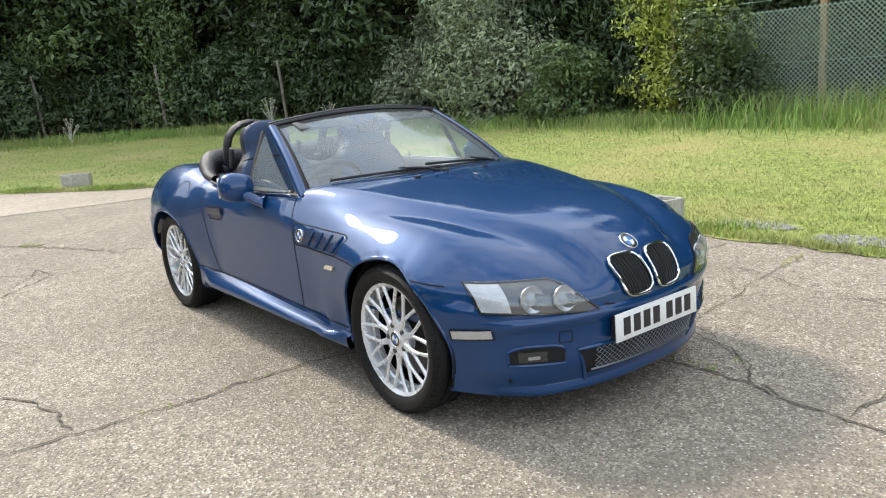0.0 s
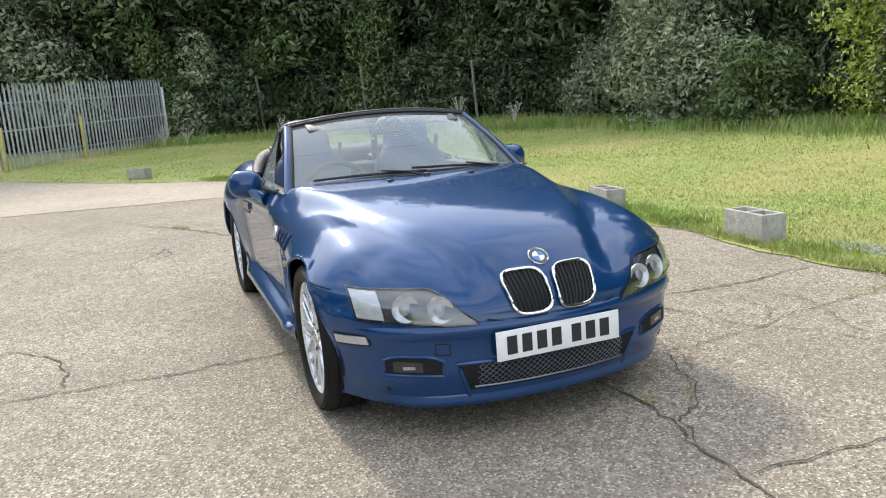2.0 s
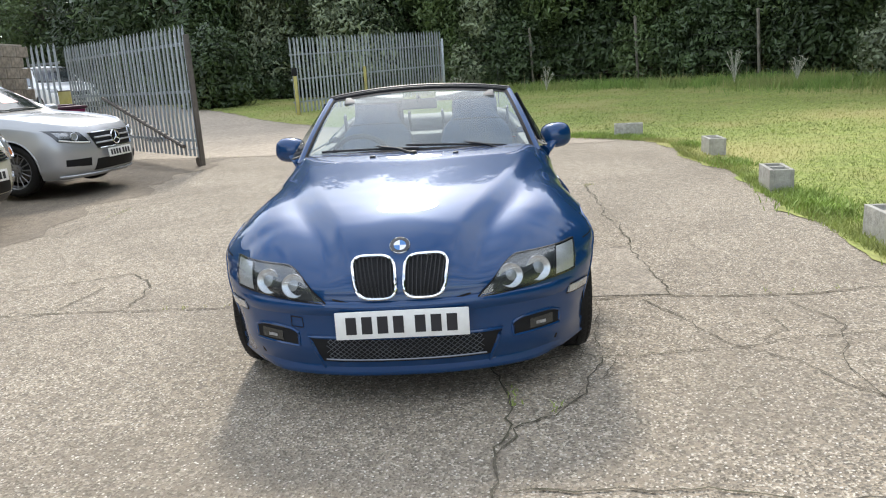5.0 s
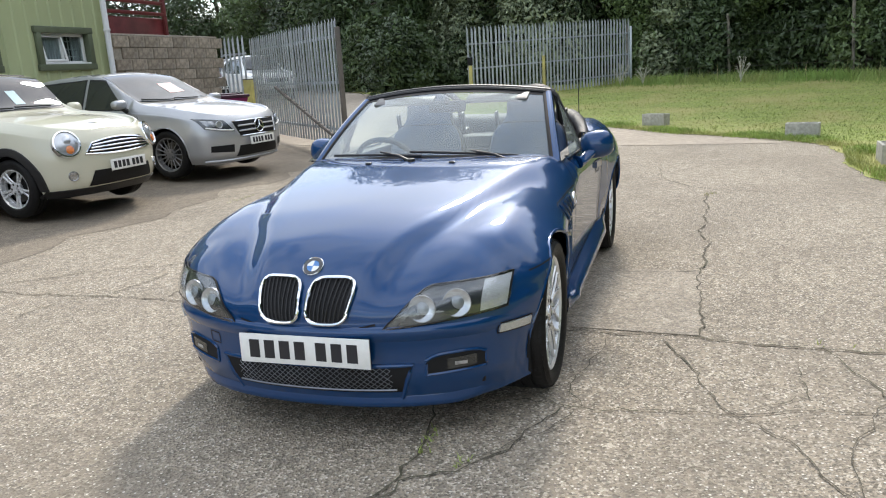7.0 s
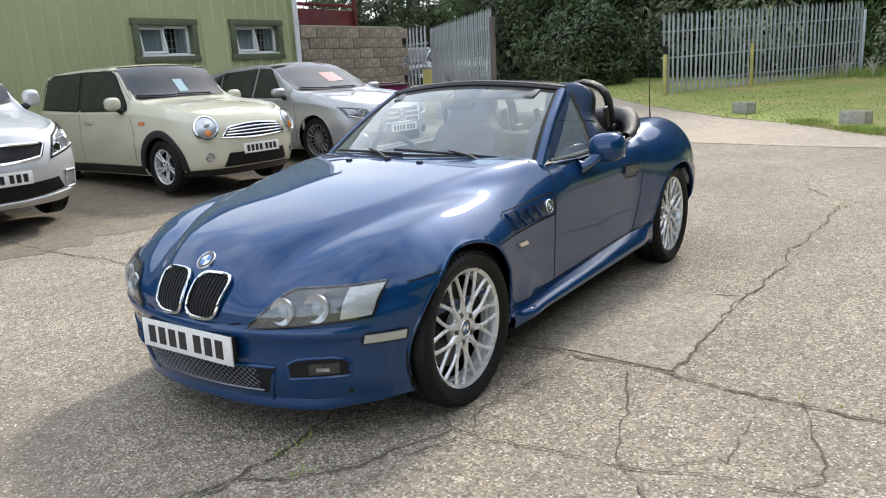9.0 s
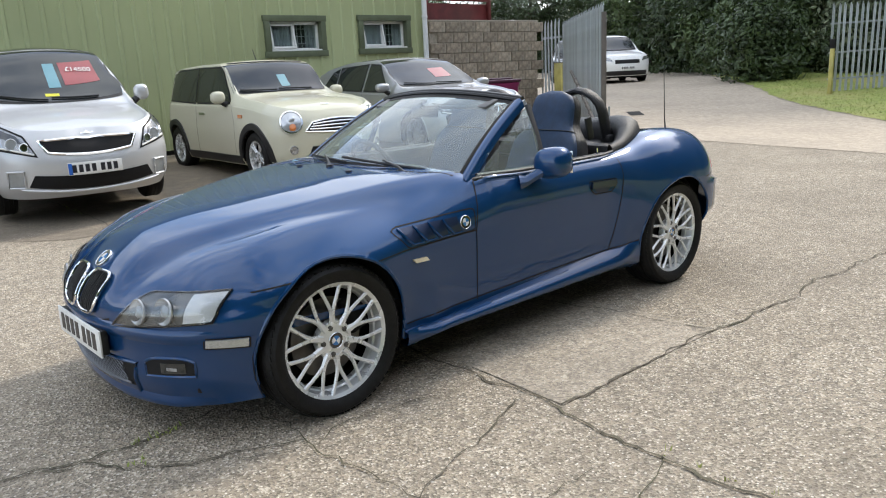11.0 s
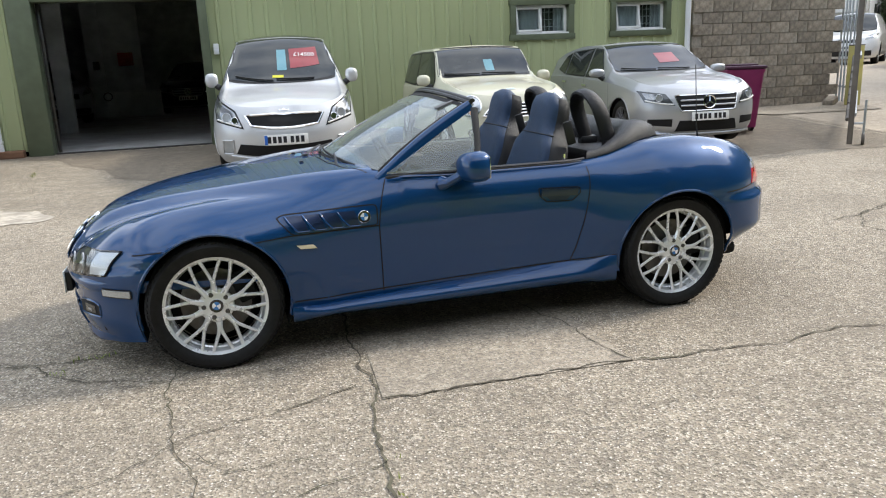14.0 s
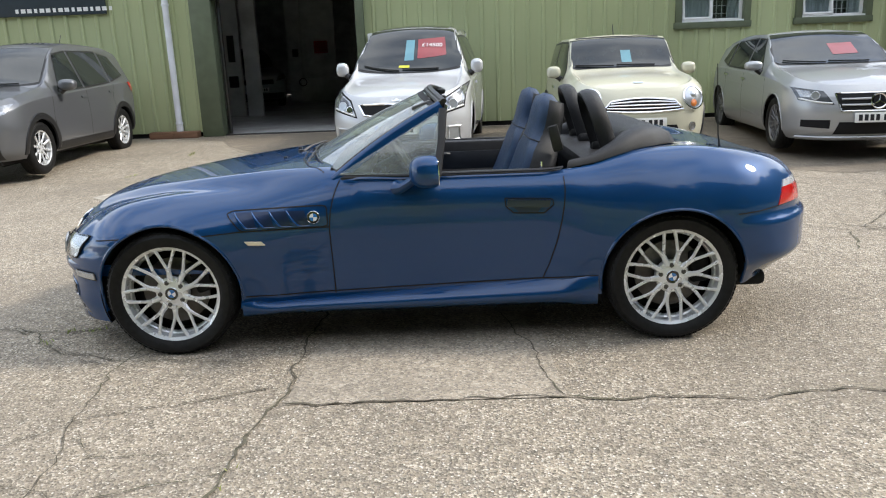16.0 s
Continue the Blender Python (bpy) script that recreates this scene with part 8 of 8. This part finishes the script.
def mini_lamps(car, sk, sp, tp, fp_):
    for s in (1, -1):
        hl = thing("headlamp")
        hl.parent = car
        hl["label"] = "round headlamp in a chrome ring"
        p, n = sk.front(s * 0.60, 0.715, 0.004)
        n = (n + Vector((0.4, 0, 0.25))).normalized()
        mt = basis(p, n)
        o = part("lens", lathe([(0, 0.026), (0.075, 0.020), (0.122, 0.004)], 28, "Z"), REFLECTOR, hl)
        o.matrix_basis = mt
        o = part("chrome_ring", lathe([(0.119, 0.0), (0.124, 0.014), (0.138, 0.012), (0.146, -0.03)], 28, "Z"), CHROME, hl)
        o.matrix_basis = mt
        part("bulb", lathe([(0, 0.034), (0.035, 0.030), (0.05, 0.016)], 16, "Z", None, Matrix.Translation((0, 0.03, 0))), REFLECTOR, o)
        part("indicator", lathe([(0, 0.032), (0.034, 0.028), (0.046, 0.012)], 16, "Z", None, Matrix.Translation((-0.01 * s, -0.062, 0))), LAMP_AMBER, o)
        p, n = sk.front(s * 0.60, 0.40, 0.006)
        ring_disc("fog_lamp", car, basis(p, n), 0.05, LAMP_GREY)
        part("side_repeater", patch_on(sp[s], quad((0.86, 0.76), (0.98, 0.76), (0.98, 0.80), (0.86, 0.80)), 5, 3, 0.008, 0.008), LAMP_AMBER, car)
    shp = lambda u, v: ((2 * u - 1) * (0.47 - 0.10 * v), 0.580 + 0.02 * (2 * u - 1) ** 2 + (0.150 - 0.05 * (2 * u - 1) ** 2) * v)
    g = part("grille", patch_on(fp_, shp, 20, 6, 0.006), GRILLE_BLACK, car, "black grille with chrome bars")
    ed = [shp(i / 16, 0) for i in range(17)] + [shp(1, v / 6) for v in range(1, 6)] + [shp(1 - i / 16, 1) for i in range(17)] + [shp(0, 1 - v / 6) for v in range(1, 6)]
    part("chrome_edge", tube([fp_(a, b, 0.009)[0] for a, b in ed], 0.010, 6, closed=True), CHROME, g)
    for k in range(3):
        part("chrome_bar", tube([fp_(*shp(0.03 + 0.94 * i / 14, 0.25 * (k + 1)), 0.014)[0] for i in range(15)], 0.0085, 6), CHROME, g)
    part("lower_intake", patch_on(fp_, lambda u, v: ((2 * u - 1) * (0.46 - 0.06 * v), 0.280 + 0.150 * v), 16, 5, 0.006), GRILLE_BLACK, car)
    part("front_skirt", patch_on(fp_, lambda u, v: ((2 * u - 1) * 0.76, 0.195 + 0.07 * v), 24, 4, 0.012, 0.015), BLACK_PLASTIC, car)
    p, n = sk.front(0.0, 0.465, 0.03)
    number_plate(car, basis(p + Vector((0.015, 0, 0)), (1, 0, 0.05)))
    p, n = sk.top(1.62, 0.0, 0.004)
    part("badge", patch_on(tp, lambda u, v: (1.60 + 0.035 * v, (2 * u - 1) * 0.055), 6, 4, 0.006), CHROME, car, "small plain winged badge")


def mini_extras(car, sk, sp, tp, fp_):
    mirror_on(car, 0.50, 0.80, 1.01, CREAM, (0.075, 0.095, 0.076))
    handle_on(car, sp, -0.15, 0.78, CHROME)
    part("aerial", tube([tp(-0.1, 0, 0)[0], tp(-0.1, 0, 0)[0] + Vector((-0.08, 0, 0.14))], [0.008, 0.004], 6), BLACK_PLASTIC, car)
    for s in (1, -1):
        part("sill_trim", patch_on(sp[s], quad((0.85, 0.20), (-0.85, 0.20), (-0.85, 0.30), (0.85, 0.30)), 12, 4, 0.010, 0.01), BLACK_PLASTIC, car)
    part("roof_edge", tube([tp(0.20 - 0.05 * (2 * i / 16 - 1) ** 2, (2 * i / 16 - 1) * 0.56, 0.004)[0] for i in range(17)], 0.010, 6), BLACK_PLASTIC, car)


mini, mini_sk = parked_car(place(-2.50, -6.36, -2.5), mini_shape, 2.467, CREAM, "cream small hatchback with black wheel-arch trim and a price card", 0.30, 0.735,
                           (0.66, 0.68, 0.25, 0.62, 0.08), (((0.56, 0.94), (-0.42, 0.94), (-0.42, 1.37), (0.24, 1.36)), ((-0.50, 0.94), (-1.36, 0.97), (-1.25, 1.34), (-0.50, 1.37))),
                           mini_lamps, mini_extras, 0.20, 5, "twin", None, True, (((0.72, 0.32), (0.74, 0.7), (0.66, 0.90)), ((-0.46, 0.30), (-0.46, 0.90))),
                           cards=((0.55, 0.38, 0.10, 0.36, STICKER_CYAN, "card"),), band_q=((0.60, 0.925), (-1.52, 0.955), (-1.36, 1.375), (0.22, 1.390)))

# silver five-door hatchback
merc_shape = Shape(2.22, -2.06, curve((-2.1, 0.83), (-1.4, 0.885), (0, 0.875), (1.4, 0.885), (2.3, 0.84)),
                   curve((-2.1, 0.92), (-2.0, 1.02), (-1.75, 1.22), (-1.3, 1.355), (-0.5, 1.445), (-0.05, 1.445), (0.20, 1.395), (0.58, 1.19), (0.96, 1.00), (1.4, 0.945), (1.9, 0.85), (2.3, 0.70)),
                   curve((-2.1, 0.93), (-1.2, 0.95), (0.5, 0.90), (1.4, 0.83), (2.0, 0.72), (2.3, 0.64)),
                   curve((-2.1, 0.30), (-1.5, 0.19), (1.5, 0.18), (2.3, 0.17)), nose=2.5)


def merc_lamps(car, sk, sp, tp, fp_):
    for s in (1, -1):
        hl = thing("headlamp")
        hl.parent = car
        part("housing", patch_on(lambda a, b, o, s=s: fp_(s * a, b, o), quad((0.45, 0.585), (0.78, 0.635), (0.825, 0.780), (0.55, 0.735)), 12, 8, 0.006), LAMP_DARK, hl)
        part("light_strip", tube([sk.front(s * (0.47 + 0.30 * i / 10), 0.602 + 0.052 * i / 10 - 0.01 * math.sin(i * 0.314), 0.012)[0] for i in range(11)], 0.010, 6), PLATE_WHITE, hl)
        part("inner_reflector", patch_on(lambda a, b, o, s=s: fp_(s * a, b, o), quad((0.66, 0.665), (0.76, 0.675), (0.79, 0.75), (0.68, 0.735)), 6, 5, 0.010), LAMP_GREY, hl)
        p, n = sk.front(s * 0.63, 0.685, 0.012)
        ring_disc("reflector", hl, basis(p, (n + Vector((1, 0, 0))).normalized()), 0.05, REFLECTOR)
        part("bumper_vent", patch_on(fp_, lambda u, v, s=s: (s * (0.48 + 0.27 * u), 0.315 + 0.02 * u + (0.10 - 0.02 * u) * v), 10, 5, 0.005), GRILLE_BLACK, car)
        part("side_crease", tube([sk.side(1.0 - 2.6 * i / 16, 0.72 + 0.06 * i / 16, s, -0.004)[0] for i in range(17)], 0.008, 5), SILVER, car)
        part("side_crease", tube([sk.side(0.9 - 1.5 * i / 16, 0.36 + 0.16 * (i / 16) ** 2, s, -0.004)[0] for i in range(17)], 0.008, 5), SILVER, car)
    shp = lambda u, v: ((2 * u - 1) * (0.38 + 0.06 * v), 0.515 + 0.195 * v)
    g = part("grille", patch_on(fp_, shp, 20, 8, 0.006), GRILLE_BLACK, car, "black grille with two silver louvres")
    ed = [shp(i / 16, 0) for i in range(17)] + [shp(1 - i / 16, 1) for i in range(17)]
    part("chrome_edge", tube([fp_(a, b, 0.009)[0] for a, b in ed], 0.009, 6, closed=True), CHROME, g)
    for z in (0.580, 0.645):
        part("louvre", tube([fp_((2 * i / 14 - 1) * 0.38, z, 0.016)[0] for i in range(15)], 0.013, 6), SILVER, g)
    p, n = sk.front(0.0, 0.615, 0.028)
    b = ring_disc("badge", g, basis(p, (1, 0, 0.1)), 0.092, CHROME)
    b["label"] = "large plain round chrome badge"
    part("badge_field", lathe([(0, 0.014), (0.068, 0.014)], 24, "Z"), GRILLE_BLACK, b)
    for a in (math.pi / 2, math.pi / 2 + 2.094, math.pi / 2 + 4.189):
        part("badge_arm", tube([(0, 0, 0.016), (0.074 * math.cos(a), 0.074 * math.sin(a), 0.014)], [0.012, 0.004], 6), CHROME, b)
    part("lower_intake", patch_on(fp_, lambda u, v: ((2 * u - 1) * (0.44 - 0.05 * v), 0.25 + 0.14 * v), 16, 5, 0.005), GRILLE_BLACK, car)
    part("splitter", tube([fp_((2 * i / 24 - 1) * 0.76, 0.215, 0.010)[0] for i in range(25)], 0.016, 6), SILVER, car)
    p, n = sk.front(0.0, 0.445, 0.03)
    number_plate(car, basis(p + Vector((0.014, 0, 0)), (1, 0, 0.08)))


def merc_extras(car, sk, sp, tp, fp_):
    mirror_on(car, 0.72, 0.86, 1.01, SILVER, (0.075, 0.115, 0.062))
    handle_on(car, sp, 0.05, 0.80, CHROME)
    handle_on(car, sp, -0.85, 0.84, CHROME)


DARK_ALLOY = mat("dark_alloy", (0.20, 0.20, 0.21), 0.35, 0.6, var=0.1, scale=30, coat=0.4)
merc_doors = (((0.92, 0.32), (0.96, 0.6), (0.90, 0.88)), ((-0.10, 0.28), (-0.10, 0.92)), ((-1.05, 0.50), (-0.98, 0.75), (-1.05, 0.94)))
merc_glass = (((0.66, 0.945), (-0.06, 0.955), (-0.06, 1.345), (0.22, 1.325)), ((-0.13, 0.955), (-0.95, 0.98), (-0.95, 1.31), (-0.13, 1.345)), ((-1.0, 0.985), (-1.38, 1.05), (-1.20, 1.25), (-1.0, 1.30)))
merc, merc_sk = parked_car(place(-5.265, -6.52, -6), merc_shape, 2.70, SILVER, "silver five-door hatchback with a red price card, parked by the wall", 0.322, 0.775,
                           (0.92, 0.72, 0.17, 0.60, 0.13), merc_glass, merc_lamps, merc_extras, 0.232, 16, "thin", DARK_ALLOY, False, merc_doors,
                           cards=((0.64, 0.44, 0.24, 0.32, STICKER_RED, "price_card"),))

# grey small sports utility car
mokka_shape = Shape(2.20, -2.07, curve((-2.1, 0.83), (-1.3, 0.885), (0, 0.875), (1.3, 0.885), (2.3, 0.84)),
                    curve((-2.1, 1.05), (-2.02, 1.25), (-1.75, 1.53), (-1.3, 1.64), (-0.4, 1.69), (0.05, 1.655), (0.30, 1.55), (0.95, 1.10), (1.3, 1.05), (1.8, 0.98), (2.05, 0.88), (2.3, 0.74)),
                    curve((-2.1, 1.08), (-1.2, 1.06), (0.5, 0.99), (1.3, 0.94), (2.0, 0.82), (2.3, 0.70)),
                    curve((-2.1, 0.36), (-1.4, 0.25), (1.4, 0.25), (2.3, 0.24)), nose=2.5)


def mokka_lamps(car, sk, sp, tp, fp_):
    for s in (1, -1):
        hl = thing("headlamp")
        hl.parent = car
        part("housing", patch_on(lambda a, b, o, s=s: fp_(s * a, b, o), quad((0.50, 0.74), (0.78, 0.80), (0.81, 0.92), (0.58, 0.865)), 10, 6, 0.006), LAMP_GREY, hl)
        part("sill_trim", patch_on(sp[s], quad((0.88, 0.27), (-0.85, 0.27), (-0.85, 0.37), (0.88, 0.37)), 12, 4, 0.010, 0.01), BLACK_PLASTIC, car)
        part("tail_lamp", patch_on(sp[s], quad((-1.72, 0.92), (-1.98, 0.92), (-1.98, 1.08), (-1.62, 1.06)), 8, 6, 0.006), RED_LENS, car)
    part("grille", patch_on(fp_, lambda u, v: ((2 * u - 1) * 0.42, 0.66 + 0.13 * v), 14, 5, 0.006), GRILLE_BLACK, car)
    part("lower_trim", patch_on(fp_, lambda u, v: ((2 * u - 1) * 0.70, 0.27 + 0.15 * v), 18, 5, 0.006), BLACK_PLASTIC, car)
    p, n = sk.front(0.0, 0.52, 0.03)
    number_plate(car, basis(p + Vector((0.014, 0, 0)), (1, 0, 0.05)))


def mokka_extras(car, sk, sp, tp, fp_):
    mirror_on(car, 0.62, 0.87, 1.10, GREY_PAINT)
    handle_on(car, sp, 0.05, 0.90, GREY_PAINT)
    handle_on(car, sp, -0.85, 0.93, GREY_PAINT)
    part("aerial", tube([tp(-1.2, 0, 0)[0], tp(-1.2, 0, 0)[0] + Vector((-0.12, 0, 0.16))], [0.008, 0.004], 6), BLACK_PLASTIC, car)


mokka_glass = (((0.62, 1.03), (-0.10, 1.05), (-0.10, 1.53), (0.28, 1.49)), ((-0.17, 1.05), (-0.98, 1.09), (-0.98, 1.52), (-0.17, 1.53)), ((-1.05, 1.10), (-1.55, 1.18), (-1.35, 1.45), (-1.05, 1.50)))
mokka_doors = (((0.88, 0.38), (0.92, 0.7), (0.86, 0.97)), ((-0.14, 0.38), (-0.14, 1.02)), ((-1.05, 0.60), (-0.98, 0.85), (-1.06, 1.05)))
mokka, mokka_sk = parked_car(place(5.78, -6.6, -1), mokka_shape, 2.555, GREY_PAINT, "dark grey small sports utility car parked by the wall", 0.335, 0.77,
                             (0.92, 0.66, 0.22, 0.56, 0.14), mokka_glass, mokka_lamps, mokka_extras, 0.225, 10, "five", None, True, mokka_doors,
                             cards=((0.30, 0.40, 0.10, 0.30, STICKER_CYAN, "card"),))

kia.scale = (1.0, 0.95, 1.05)
mini.scale = (1.0, 0.97, 1.02)
mokka.scale = (0.95, 0.95, 1.0)

# cars standing farther off
for shape, wb, paint, lab, m, s, gl, dr, sq, lf in (
        (merc_shape, 2.70, BLACK_PAINT, "black car in the dim garage", pose(1.62, -20.9, 0.165, 0, 0, 82), 1.0, merc_glass, merc_doors, (0.94, 0.66, 0.12, 0.55, 0.16), merc_lamps),
        (mokka_shape, 2.555, SILVER, "silver car deep in the garage", pose(5.55, -18.2, 0.165, 0, 0, 112), 0.95, mokka_glass, mokka_doors, (0.92, 0.66, 0.22, 0.56, 0.14), mokka_lamps),
        (mokka_shape, 2.555, WHITE_PAINT, "white sports utility car facing along the road", pose(-21.15, -13.9, 0, 0, 0, 50), 1.0, mokka_glass, mokka_doors, (0.92, 0.66, 0.22, 0.56, 0.14), mokka_lamps),
        (kia_shape, 2.75, BLACK_PAINT, "black estate car by the road", pose(-22.6, -16.8, 0, 0, 0, 42), 1.05, (), (), (1.16, 0.70, 0.38, 0.58, 0.16), mokka_lamps),
        (kia_shape, 2.75, BLACK_PAINT, "dark estate car by the road", pose(-17.9, -18.4, 0, 0, 0, 48), 1.0, (), (), (1.16, 0.70, 0.38, 0.58, 0.16), mokka_lamps),
        (kia_shape, 2.75, WHITE_PAINT, "white van parked by the road", pose(-24.5, -22.0, 0, 0, 0, 40), 1.25, (), (), (1.16, 0.70, 0.38, 0.58, 0.16), mokka_lamps)):
    if abs(m.translation.z) < 0.01:
        m.translation.z = ground_z(m.translation.x, m.translation.y)
    c, _ = parked_car(m, shape, wb, paint, lab, 0.33, 0.77, sq, gl, lf, None, 0.22, 10, "five", None, False, dr, 90, "cars farther off")
    c.scale = (s, s, s)

# price on the card
for words, sk_, car_, size, x, y0 in (("£14500", kia_sk, kia, 0.095, 0.80, -0.0),):
    cu = bpy.data.curves.new("price", "FONT")
    cu.body, cu.size, cu.align_x, cu.extrude = words, size, "CENTER", 0.001
    cu.materials.append(PLATE_WHITE)
    p, nn_ = sk_.top(0.74, 0.305, 0.016)
    o = new("price", cu)
    o.parent = [c for c in car_.children if c.name.startswith("windscreen") and "seal" not in c.name][0]
    o.matrix_basis = basis(p, nn_, (-1, 0, 0.6))
# motor caravan far down the road
mc = thing("motor_caravan", pose(-30.5, -28.5, 0.7, 0, 0, 40), label="tall white motor caravan parked far down the road", category="caravan")
part("body", box(5.5, 2.2, 2.5, (0, 0, 1.75), 0.12), WHITE_PAINT, mc)
part("luton", box(1.0, 2.1, 0.9, (3.0, 0, 2.5), 0.15), WHITE_PAINT, mc)
part("cab", box(1.7, 1.9, 1.3, (3.3, 0, 1.0), 0.18), WHITE_PAINT, mc)
part("cab_window", box(0.05, 1.6, 0.5, (4.12, 0, 1.5), 0.02), DARK_GLASS, mc)
for x in (-1.5, 0.5):
    for s in (1, -1):
        part("window", box(1.1, 0.03, 0.55, (x, s * 1.105, 2.2), 0.02), DARK_GLASS, mc)
for x in (-1.6, 2.9):
    for s in (1, -1):
        part("tyre", lathe([(0, -0.1), (0.30, -0.11), (0.34, -0.08), (0.34, 0.08), (0.30, 0.11), (0, 0.1)], 24, "Y", None, Matrix.Translation((x, s * 0.98, 0.34))), RUBBER, mc)
